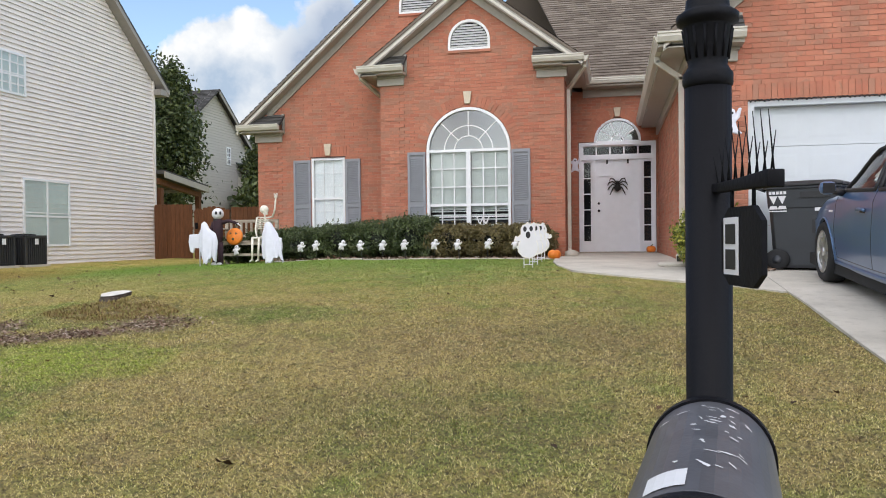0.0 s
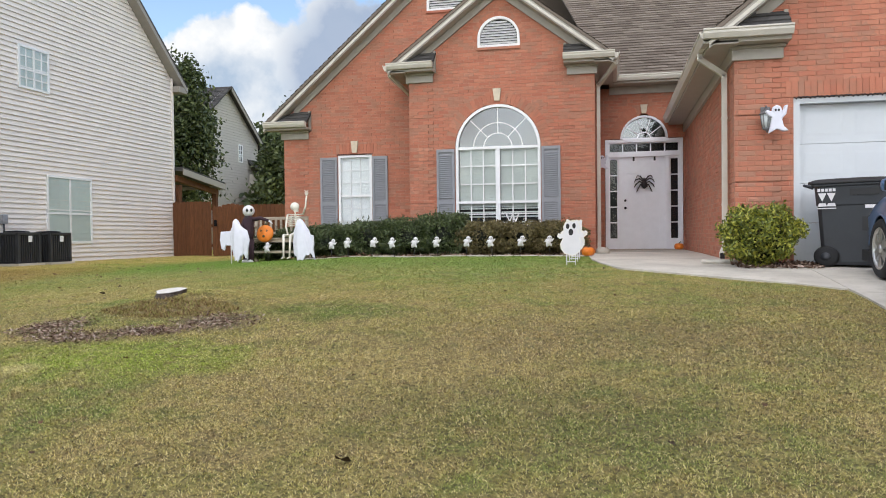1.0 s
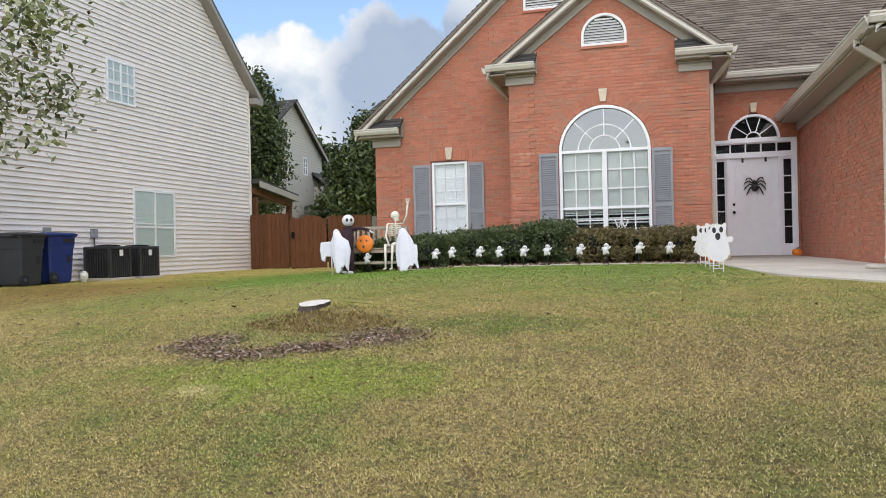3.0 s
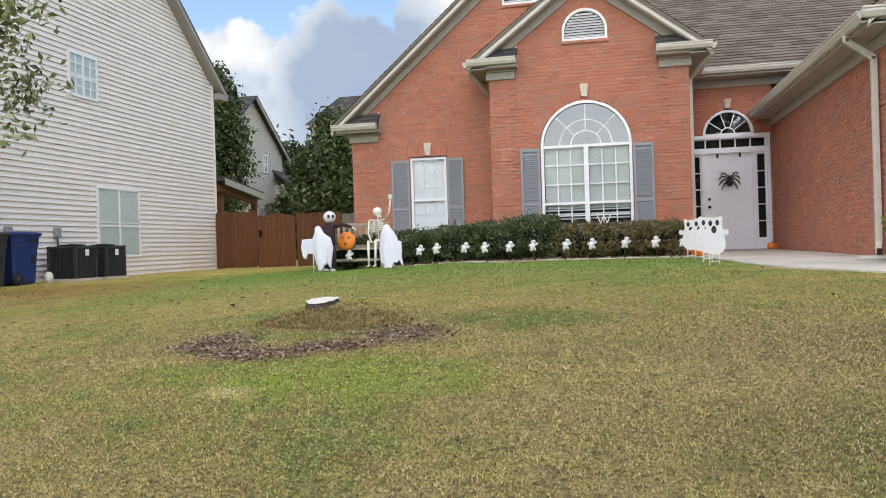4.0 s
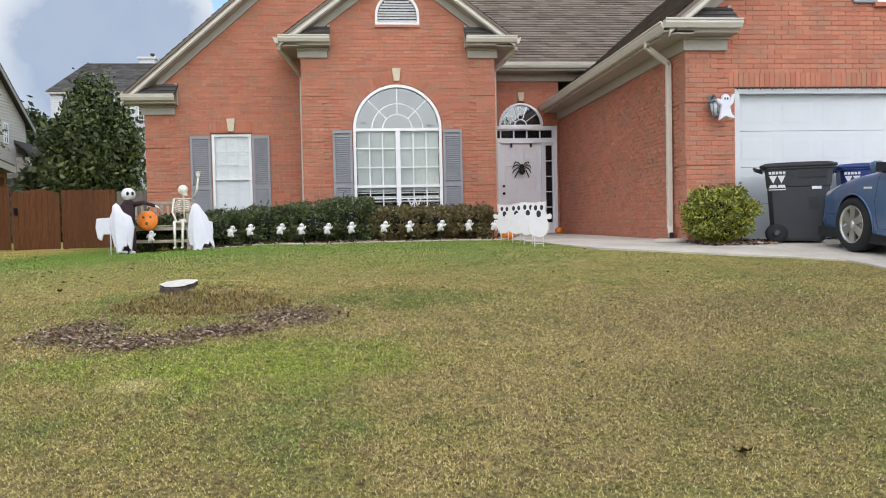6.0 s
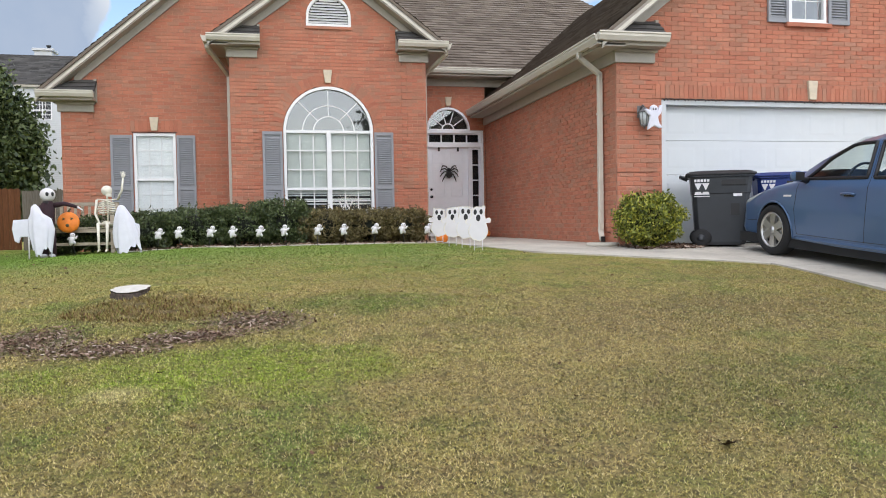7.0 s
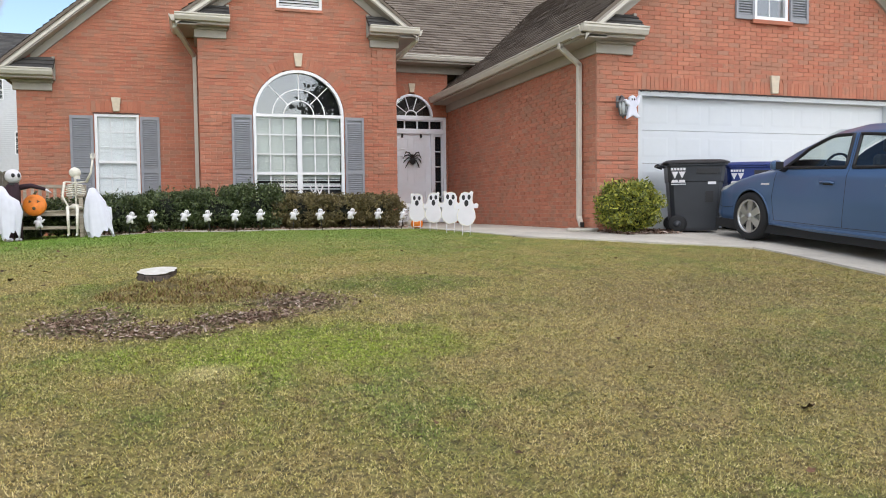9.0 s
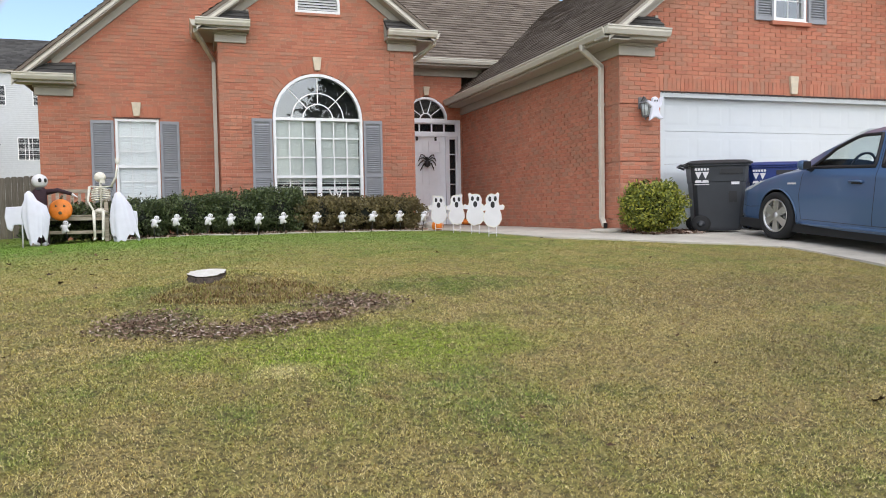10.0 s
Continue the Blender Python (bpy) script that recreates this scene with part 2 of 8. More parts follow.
def glass_mat(name, ior=3.1, tint=(0.8, 0.86, 0.88)):
    m = Mat(name)
    m.n.remove(m.p)
    out = m.n["Material Output"]
    tr, gl, fr, mx = (m.n.new("ShaderNodeBsdfTransparent"), m.n.new("ShaderNodeBsdfGlossy"), m.n.new("ShaderNodeFresnel"),
                      m.n.new("ShaderNodeMixShader"))
    tr.inputs["Color"].default_value = (*tint, 1)
    gl.inputs["Roughness"].default_value = 0.015
    fr.inputs["IOR"].default_value = ior
    bp = m.n.new("ShaderNodeBump")
    bp.inputs["Strength"].default_value, bp.inputs["Distance"].default_value = 0.04, 0.02
    m.l.new(m.noise(2.2, m.coord("World"), 2), bp.inputs["Height"])
    m.l.new(bp.outputs["Normal"], gl.inputs["Normal"])
    m.l.new(fr.outputs["Fac"], mx.inputs["Fac"])
    m.l.new(tr.outputs[0], mx.inputs[1])
    m.l.new(gl.outputs[0], mx.inputs[2])
    m.l.new(mx.outputs[0], out.inputs["Surface"])
    return m.m


def concrete_mat():
    m = Mat("concrete", 0.88, spec=0.3)
    co = m.coord("World")
    a, b, c = m.noise(0.9, co, 6, 0.65), m.noise(9, co, 5), m.noise(150, co, 2)
    col = m.ramp(a, [(0.3, (0.40, 0.365, 0.31)), (0.55, (0.56, 0.515, 0.44)), (0.75, (0.64, 0.59, 0.51))])
    col = m.mix(m.ramp(b, [(0.55, (0, 0, 0)), (0.75, (0.4, 0.4, 0.4))]), col, (0.30, 0.265, 0.21))
    m.base(m.mix(m.ramp(c, [(0.5, (0, 0, 0)), (0.7, (0.25, 0.25, 0.25))]), col, (0.3, 0.28, 0.25))).bump(c, 0.4, 0.003)
    return m.m


def wood_mat(name, dark, light, grain=(14, 14, 1.2), rough=0.75):
    m = Mat(name, rough, spec=0.3)
    co = m.coord("World", grain)
    g, f, p = m.noise(3, co, 6, 0.65), m.noise(24, co, 3), m.random()
    c = m.ramp(g, [(0.3, dark), (0.7, light)])
    c = m.mix(m.math("MULTIPLY", p, 0.35), c, tuple(d * 0.6 for d in dark))
    m.base(c).bump(m.math("ADD", g, f), 0.4, 0.004)
    return m.m


BRICK, BRICKS = brick_mat("brick_single", False), brick_mat("brick_field", True)
MORTAR = plain("mortar", (0.45, 0.215, 0.145), 0.95, vary=0.25, scale=9, bump=0.4)
ROOF = shingle_mat("roof_shingle", ((0.115, 0.09, 0.071), (0.165, 0.134, 0.108), (0.215, 0.178, 0.145)))
ROOF_DARK = shingle_mat("roof_shingle_dark", ((0.04, 0.038, 0.037), (0.07, 0.066, 0.063), (0.10, 0.096, 0.09)))
TRIM = plain("trim_taupe", (0.38, 0.345, 0.29), 0.5, vary=0.08)
GUTTER = plain("gutter_cream", (0.60, 0.56, 0.48), 0.4, vary=0.06)
WHITE = plain("white_paint", (0.80, 0.79, 0.78), 0.42, vary=0.05)
DOORPAINT = plain("door_paint", (0.87, 0.89, 0.93), 0.4, vary=0.03)
VINYL = plain("white_vinyl", (0.82, 0.82, 0.82), 0.35, vary=0.04)
DOORWHITE = plain("garage_white", (0.61, 0.635, 0.65), 0.45, vary=0.02)
SHUTTER = plain("shutter_grey", (0.27, 0.275, 0.295), 0.55, vary=0.08)
STONE = plain("keystone_cast", (0.62, 0.53, 0.40), 0.85, vary=0.12, scale=14)
BLIND_GREY = plain("blind_grey", (0.70, 0.74, 0.71), 0.6, vary=0.05)
BLIND_GREEN = plain("blind_green", (0.64, 0.72, 0.71), 0.6, vary=0.06)
RAKE_GREY = plain("rake_grey", (0.30, 0.275, 0.245), 0.55, vary=0.08)
BLIND = plain("blind_white", (0.90, 0.92, 0.93), 0.6, vary=0.05)
# near-black paint stands in for the gloom of unlit rooms
ROOM_GLOOM = plain("room_gloom_paint", (0.05, 0.05, 0.055), 0.9)
GLASS = glass_mat("window_glass", 2.6)
SOFTGLASS = glass_mat("window_glass_soft", 1.45, (0.96, 0.98, 0.98))
DARKGLASS = glass_mat("window_glass_dark", 1.5, (0.6, 0.64, 0.66))
CLEAR = glass_mat("clear_pane", 1.35, (0.95, 0.97, 0.97))
BLACK = plain("black_iron", (0.006, 0.006, 0.008), 0.55, vary=0.3, bump=0.3, spec=0.14)
CLOTH = plain("white_cloth", (0.70, 0.70, 0.77), 0.9, vary=0.05, scale=9)
SIGNWHITE = plain("sign_white", (0.70, 0.68, 0.69), 0.5, vary=0.04)
SIGNBLACK = plain("sign_black", (0.015, 0.014, 0.015), 0.5)
BONE = plain("bone_plastic", (0.74, 0.70, 0.60), 0.5, vary=0.15, scale=20)
ORANGE = plain("pumpkin_orange", (0.80, 0.22, 0.02), 0.5, vary=0.2, scale=10)
STEM = plain("stem_brown", (0.10, 0.085, 0.04), 0.8)
CONCRETE = concrete_mat()
TURF, BLADES = lawn_mat("turf_soil", False), lawn_mat("turf_blades", True)
FENCE = wood_mat("fence_stain", (0.095, 0.036, 0.014), (0.20, 0.082, 0.034))
FENCE_GREY = wood_mat("fence_weathered", (0.13, 0.115, 0.095), (0.24, 0.22, 0.19))
BENCHWOOD = wood_mat("bench_wood", (0.27, 0.22, 0.16), (0.58, 0.51, 0.41), (1.5, 14, 14))
BARK = wood_mat("bark", (0.05, 0.038, 0.028), (0.14, 0.11, 0.085), (10, 10, 2))
STUMPBARK = wood_mat("stump_bark", (0.02, 0.015, 0.012), (0.12, 0.09, 0.07), (24, 24, 8))
CUTWOOD = wood_mat("cut_wood", (0.62, 0.57, 0.49), (0.86, 0.83, 0.76), (8, 8, 8))
HEDGE = leaf_mat("hedge_leaf", ((0.022, 0.036, 0.013), (0.07, 0.10, 0.03), (0.21, 0.25, 0.10)), 0.4)
HEDGE_BROWN = leaf_mat("hedge_leaf_bronze", ((0.075, 0.058, 0.024), (0.17, 0.135, 0.05), (0.29, 0.24, 0.10)), 0.5)
SHRUB = leaf_mat("shrub_leaf", ((0.05, 0.07, 0.014), (0.25, 0.28, 0.035), (0.62, 0.58, 0.085)), 0.45)
TREELEAF = leaf_mat("tree_leaf", ((0.026, 0.040, 0.013), (0.078, 0.108, 0.032), (0.18, 0.21, 0.07)), 0.5)
FARLEAF = leaf_mat("far_leaf", ((0.018, 0.030, 0.010), (0.055, 0.080, 0.024), (0.12, 0.145, 0.045)), 0.6)
PEARLEAF = leaf_mat("pear_leaf", ((0.06, 0.075, 0.025), (0.24, 0.27, 0.09), (0.60, 0.58, 0.40)), 0.5)
# near-black paint for the shade deep inside the foliage
SHADE_CORE = plain("foliage_shade_core", (0.010, 0.013, 0.007), 0.95, vary=0.4)
SIDING = plain("vinyl_siding", (0.79, 0.73, 0.68), 0.55, vary=0.05, scale=2.5)
SIDING_TAN = plain("vinyl_siding_tan", (0.50, 0.47, 0.42), 0.6, vary=0.05)
SIDING_WHITE = plain("vinyl_siding_white", (0.52, 0.53, 0.55), 0.6, vary=0.05)
ACMETAL = plain("ac_metal", (0.035, 0.036, 0.038), 0.5, vary=0.2)
BINGREY = plain("bin_grey", (0.030, 0.033, 0.039), 0.45, vary=0.12)
BINBLUE = plain("bin_blue", (0.010, 0.028, 0.15), 0.4, vary=0.12)
RUBBER = plain("rubber", (0.012, 0.012, 0.013), 0.8, vary=0.2)
CARPAINT = Mat("car_paint", 0.3, 0.25, (0.080, 0.145, 0.27)).m
CARPAINT.node_tree.nodes["Principled BSDF"].inputs["Coat Weight"].default_value = 0.45
CARGLASS = glass_mat("car_glass", 1.7, (0.85, 0.90, 0.88))
ALLOY = plain("alloy", (0.55, 0.54, 0.52), 0.35, 0.8, vary=0.1)
LANTERNGREY = plain("lantern_grey", (0.14, 0.14, 0.145), 0.5, vary=0.15)
LAMPGLASS = plain("lamp_glass", (0.55, 0.58, 0.58), 0.15, vary=0.1)
BOXGREY = plain("mailbox_paint", (0.080, 0.080, 0.086), 0.42, vary=0.25, scale=14)
SCUFF = plain("bare_scuff", (0.62, 0.62, 0.62), 0.6)
PURPLE = plain("costume_dark", (0.035, 0.014, 0.02), 0.85, vary=0.4, scale=20)


# ---- mesh tools ----
class B:
    """Collects faces; box, prism, tube and lathe in one mesh."""

    def __init__(self):
        self.v, self.f, self.smooth = [], [], []

    def add(self, verts, faces, smooth=False):
        o = len(self.v)
        self.v += [tuple(p) for p in verts]
        self.f += [tuple(i + o for i in q) for q in faces]
        self.smooth += [smooth] * len(faces)
        return self

    def box(self, x0, y0, z0, x1, y1, z1, m=None):
        p = [(x, y, z) for z in (z0, z1) for y in (y0, y1) for x in (x0, x1)]
        if m:
            p = [m @ Vector(q) for q in p]
        return self.add(p, [(0, 2, 3, 1), (4, 5, 7, 6), (0, 1, 5, 4), (1, 3, 7, 5), (3, 2, 6, 7), (2, 0, 4, 6)])

    def prism(self, poly, a, b, put):
        """A flat outline poly of (u, v), thick from a to b; put(u, v, d) gives the place."""
        n = len(poly)
        p = [put(u, v, a) for u, v in poly] + [put(u, v, b) for u, v in poly]
        return self.add(p, [tuple(range(n))[::-1], tuple(range(n, 2 * n))] + [(i, (i + 1) % n, n + (i + 1) % n, n + i) for i in range(n)])

    def ring(self, inner, outer, a, b, put, closed=True):
        """A flat band between two outlines of the same count."""
        n = len(inner)
        p = [put(*q, d) for d in (a, b) for s in (inner, outer) for q in s]
        f = []
        for i in range(n if closed else n - 1):
            j = (i + 1) % n
            f += [(i, j, n + j, n + i), (2 * n + i, 3 * n + i, 3 * n + j, 2 * n + j), (i, 2 * n + i, 2 * n + j, j), (n + i, n + j, 3 * n + j, 3 * n + i)]
        if not closed:
            f += [(0, n, 3 * n, 2 * n), (n - 1, 3 * n - 1, 4 * n - 1, 2 * n - 1)]
        return self.add(p, f)

    def tube(self, path, radii, n=8, cap=True):
        path = [Vector(p) for p in path]
        if isinstance(radii, (int, float)):
            radii = [radii] * len(path)
        vs, up = [], None
        for i, p in enumerate(path):
            d = (path[min(i + 1, len(path) - 1)] - path[max(i - 1, 0)]).normalized()
            a = d.orthogonal().normalized() if up is None else (up - d * up.dot(d)).normalized()
            up = a
            b = d.cross(a)
            vs += [p + (a * math.cos(2 * math.pi * k / n) + b * math.sin(2 * math.pi * k / n)) * radii[i] for k in range(n)]
        f = [(i * n + k, i * n + (k + 1) % n, (i + 1) * n + (k + 1) % n, (i + 1) * n + k) for i in range(len(path) - 1) for k in range(n)]
        if cap:
            f += [tuple(range(n))[::-1], tuple(range((len(path) - 1) * n, len(path) * n))]
        return self.add(vs, f, True)

    def lathe(self, prof, n=20, m=Matrix()):
        vs = [m @ Vector((r * math.cos(2 * math.pi * k / n), r * math.sin(2 * math.pi * k / n), z)) for r, z in prof for k in range(n)]
        f = [(i * n + k, i * n + (k + 1) % n, (i + 1) * n + (k + 1) % n, (i + 1) * n + k) for i in range(len(prof) - 1) for k in range(n)]
        f += [tuple(range(n))[::-1], tuple(range((len(prof) - 1) * n, len(prof) * n))]
        return self.add(vs, f, True)

    def ball(self, c, r, n=14, rings=9, rough=0.0):
        rx, ry, rz = (r, r, r) if isinstance(r, (int, float)) else r
        vs = []
        for i in range(rings + 1):
            a = math.pi * i / rings
            for k in range(n):
                t = 2 * math.pi * k / n
                d = Vector((math.sin(a) * math.cos(t), math.sin(a) * math.sin(t), math.cos(a)))
                g = 1 + rough * noise.noise(d * 2.5 + Vector(c))
                vs.append((c[0] + rx * d.x * g, c[1] + ry * d.y * g, c[2] + rz * d.z * g))
        f = [(i * n + k, (i + 1) * n + k, (i + 1) * n + (k + 1) % n, i * n + (k + 1) % n) for i in range(rings) for k in range(n)]
        return self.add(vs, f, True)

    def mesh(self, name):
        me = bpy.data.meshes.new(name)
        me.from_pydata(self.v, [], self.f)
        me.polygons.foreach_set("use_smooth", self.smooth)
        me.update()
        return me


def part(name, b, material, parent, label="", bevel=0.0):
    """Links a mesh as ONE object under a thing or a part."""
    ob = new(name, b.mesh(name) if isinstance(b, B) else b)
    ob.data.materials.append(material) if not ob.data.materials else None
    if parent:
        ob.parent = parent
    if bevel:
        md = ob.modifiers.new("bevel", "BEVEL")
        md.width, md.segments, md.limit_method = bevel, 2, "ANGLE"
    if label:
        ob["label"] = label
    return ob


def thing(name, label, category, group="", kind="", at=None):
    ob = new(name)
    ob.empty_display_size = 0.1
    if at is not None:
        ob.matrix_basis = at
    return tagged(ob, label, category, group, kind)


def solid(name, b, material, label, category, group="", kind="", bevel=0.0):
    return tagged(part(name, b, material, None, bevel=bevel), label, category, group, kind)


def bulk(name, verts, loops, size, material, parent):
    """A large mesh of equal polygons (size corners each) from arrays."""
    me = bpy.data.meshes.new(name)
    n = len(loops) // size
    me.vertices.add(len(verts))
    me.vertices.foreach_set("co", np.asarray(verts, dtype=np.float32).ravel())
    me.loops.add(len(loops))
    me.loops.foreach_set("vertex_index", np.asarray(loops, dtype=np.int32))
    me.polygons.add(n)
    me.polygons.foreach_set("loop_start", np.arange(n, dtype=np.int32) * size)
    me.polygons.foreach_set("loop_total", np.full(n, size, dtype=np.int32))
    me.update(calc_edges=True)
    me.shade_flat()
    me.materials.append(material)
    ob = new(name, me)
    if parent:
        ob.parent = parent
    return ob


def front(Y):
    return lambda u, v, d: (u, Y - d, v)


def west(X):
    return lambda u, v, d: (X - d, u, v)


def east(X):
    return lambda u, v, d: (X + d, u, v)


RNG = np.random.default_rng(4)


def leaves(name, centres, size, material, parent, aspect=0.5, up=0.3):
    """Small pointed leaves, one rhomb each, at the centres, turned every way."""
    c = np.asarray(centres, dtype=np.float64)
    n = len(c)
    d = RNG.normal(size=(n, 3))
    d[:, 2] += up
    d /= np.linalg.norm(d, axis=1, keepdims=True)
    s = np.cross(d, RNG.normal(size=(n, 3)))
    s /= np.linalg.norm(s, axis=1, keepdims=True)
    k = size * RNG.uniform(0.6, 1.3, (n, 1))
    v = np.stack([c - d * k, c + s * k * aspect, c + d * k, c - s * k * aspect], 1).reshape(-1, 3)
    return bulk(name, v, np.arange(4 * n), 4, material, parent)


# ---- ground ----
GY = [-400, 0, 3.5, 4.5, 5.5, 6.3, 7.4, 8.4, 9.2, 11, 13, 16, 40, 900]
GZ = [-0.1, 0.0, 0.37, 0.53, 0.69, 0.80, 0.915, 1.03, 1.11, 1.24, 1.30, 1.32, 1.34, 1.4]


def ground_z(x, y):
    x, y = np.asarray(x, dtype=float), np.asarray(y, dtype=float)
    z = sum(np.interp(y + o, GY, GZ) for o in (-0.5, -0.25, 0, 0.25, 0.5)) / 5
    z = z - np.clip(0.04 * (-x - 5.8), 0, 0.2)
    bump = 0.09 * np.exp(-(((x + 5.3) / 0.6) ** 2 + ((y - 8.65) / 0.38) ** 2))
    return z + bump + 0.008 * np.sin(3.1 * x + 1.3 * y) * np.sin(2.3 * y - 0.9 * x)


def gz(x, y):
    return float(ground_z(x, y))


xs = np.concatenate([[-900, -200, -80, -45, -30, -24], np.arange(-20, 9.01, 0.2), [12, 20, 40, 80, 200, 900]])
ys = np.concatenate([[-900, -200, -60, -25, -10, -4, -1], np.arange(0, 26.01, 0.2), [30, 36, 45, 60, 100, 250, 900]])
gx, gy = np.meshgrid(xs, ys)
gv = np.stack([gx, gy, ground_z(gx, gy)], -1).reshape(-1, 3)
nx, ny = len(xs), len(ys)
ii = (np.arange(ny - 1)[:, None] * nx + np.arange(nx - 1)[None]).ravel()
gl = np.stack([ii, ii + 1, ii + 1 + nx, ii + nx], 1).ravel()
lawn = tagged(bulk("ground", gv, gl, 4, TURF, None), "patchy late-season lawn sloping down from the house", "lawn", kind="structure")
lawn.data.polygons.foreach_set("use_smooth", [True] * len(lawn.data.polygons))

# concrete walk and driveway in slabs, edge by edge
WALK_Y = [9.45, 9.85, 10.25, 10.8, 11.4, 12.5, 13.4, 14.9, 15.6, 16.7]
WALK_X = [1.10, 0.72, 0.22, -0.5, -1.02, -1.30, -1.42, -1.50, -1.50, -1.42]


def slab(name, y0, y1, left, right, parent):
    b = B()
    n = max(2, int((y1 - y0) / 0.2))
    rows = [y0 + (y1 - y0) * i / n for i in range(n + 1)]
    vs = []
    for y in rows:
        a, c = left(y), right(y)
        for x, o in ((a, -0.12), (a, 0.018), (c, 0.018), (c, -0.12)):
            vs.append((x, y, float(np.interp(y, GY, GZ)) + o))
    fs = [(4 * i + k, 4 * i + k + 1, 4 * i + k + 5, 4 * i + k + 4) for i in range(n) for k in range(3)]
    fs += [(0, 1, 2, 3), (4 * n + 3, 4 * n + 2, 4 * n + 1, 4 * n)]
    b.add(vs, fs)
    return part(name, b, CONCRETE, parent)


pave = thing("pavement", "pale weathered concrete front walk curving to the porch", "walkway", kind="structure")
edge = lambda y: float(np.interp(y, WALK_Y, WALK_X))
drv = lambda y: float(np.interp(y, [0, 7.3, 9.45, 12.2], [1.32, 1.16, 1.13, 1.2]))
for y0, y1 in ((9.46, 12.09), (12.10, 14.6), (14.61, 16.7)):
    slab("slab", y0, y1, edge, drv if y1 < 12.1 else (lambda y: 0.49), pave)
slab("slab", 16.71, 19.23, lambda y: -1.42, lambda y: 0.49, pave)
drive = thing("driveway", "pale concrete driveway with joints beside the lawn", "driveway", kind="structure")
for y0, y1 in ((0.0, 3.0), (3.01, 6.2), (6.21, 9.2), (9.21, 12.1)):
    slab("slab", y0, y1, lambda y: drv(y) + 0.008, lambda y: 3.74, drive)
    slab("slab", y0, y1, lambda y: 3.75, lambda y: 6.6, drive)


# ---- brick walls ----
COURSE, LENGTH, JOINT = 0.0677, 0.213, 0.011
BRICK_MESHES = {}


def spans(lo, hi, holes, z):
    """The stretches of a course at height z that are wall."""
    out = [(lo, hi)]
    for h in holes:
        ab = h(z)
        if ab:
            out = [q for s, e in out for q in ((s, min(e, ab[0])), (max(s, ab[1]), e)) if q[1] - q[0] > 0.02]
    return out


def brick_wall(name, label, put, z0, z1, lo, hi, holes, quoins=(), singles=None):
    """Running-bond wall: mortar slab a course, bricks proud of it; quoins: ranges (a, b) whose blocks stand out, parted by sunk courses."""
    mort, vs, fl, single = B(), [], [], []
    n = int((z1 - z0) / COURSE)
    for i in range(n):
        za, zb = z0 + i * COURSE, z0 + (i + 1) * COURSE
        zc = (za + zb) / 2
        l, r = (lo(zc) if callable(lo) else lo), (hi(zc) if callable(hi) else hi)
        if r - l < 0.05:
            continue
        for s, e in spans(l, r, holes, zc):
            mort.add([put(u, v, d) for d in (-0.2, -0.007) for u, v in ((s, za), (e, za), (e, zb), (s, zb))],
                     [(3, 2, 1, 0), (4, 5, 6, 7), (0, 1, 5, 4), (1, 2, 6, 5), (2, 3, 7, 6), (3, 0, 4, 7)])
            x = math.floor(s / LENGTH) * LENGTH + (LENGTH / 2 if i % 2 else 0)
            if x > s:
                x -= LENGTH
            while x < e - 0.015:
                a, c = max(x, s) + JOINT / 2, min(x + LENGTH, e) - JOINT / 2
                x += LENGTH
                if c - a < 0.015:
                    continue
                d, low = random.uniform(-0.002, 0.003), 0.0
                for qa, qb in quoins:
                    if qa <= (a + c) / 2 <= qb:
                        d, low = d + 0.015, 0.014 if i % 13 == 6 else 0.0
                        top = zb - (low + JOINT if low else 0.0)
                        mort.add([put(u, v, w) for w in (-0.01, d - 0.006) for u, v in ((a - JOINT / 2, za), (c + JOINT / 2, za), (c + JOINT / 2, top), (a - JOINT / 2, top))],
                                 [(3, 2, 1, 0), (4, 5, 6, 7), (0, 1, 5, 4), (1, 2, 6, 5), (2, 3, 7, 6), (3, 0, 4, 7)])
                if singles and len(single) < 300 and singles((a + c) / 2, zc):
                    single.append((a, c, za + JOINT / 2, zb - JOINT / 2 - low, d))
                    continue
                o = len(vs)
                vs += [put(a, za + JOINT / 2, -0.02), put(c, za + JOINT / 2, -0.02), put(c, zb - JOINT / 2 - low, -0.02), put(a, zb - JOINT / 2 - low, -0.02),
                       put(a, za + JOINT / 2, d), put(c, za + JOINT / 2, d), put(c, zb - JOINT / 2 - low, d), put(a, zb - JOINT / 2 - low, d)]
                fl += [o + k for q in ((4, 5, 6, 7), (0, 1, 5, 4), (1, 2, 6, 5), (2, 3, 7, 6), (3, 0, 4, 7)) for k in q]
    wall = solid(name, mort, MORTAR, label, "brick wall", kind="structure")
    tagged(bulk("bricks", vs, fl, 4, BRICKS, wall), kind="stuff")
    return wall, single


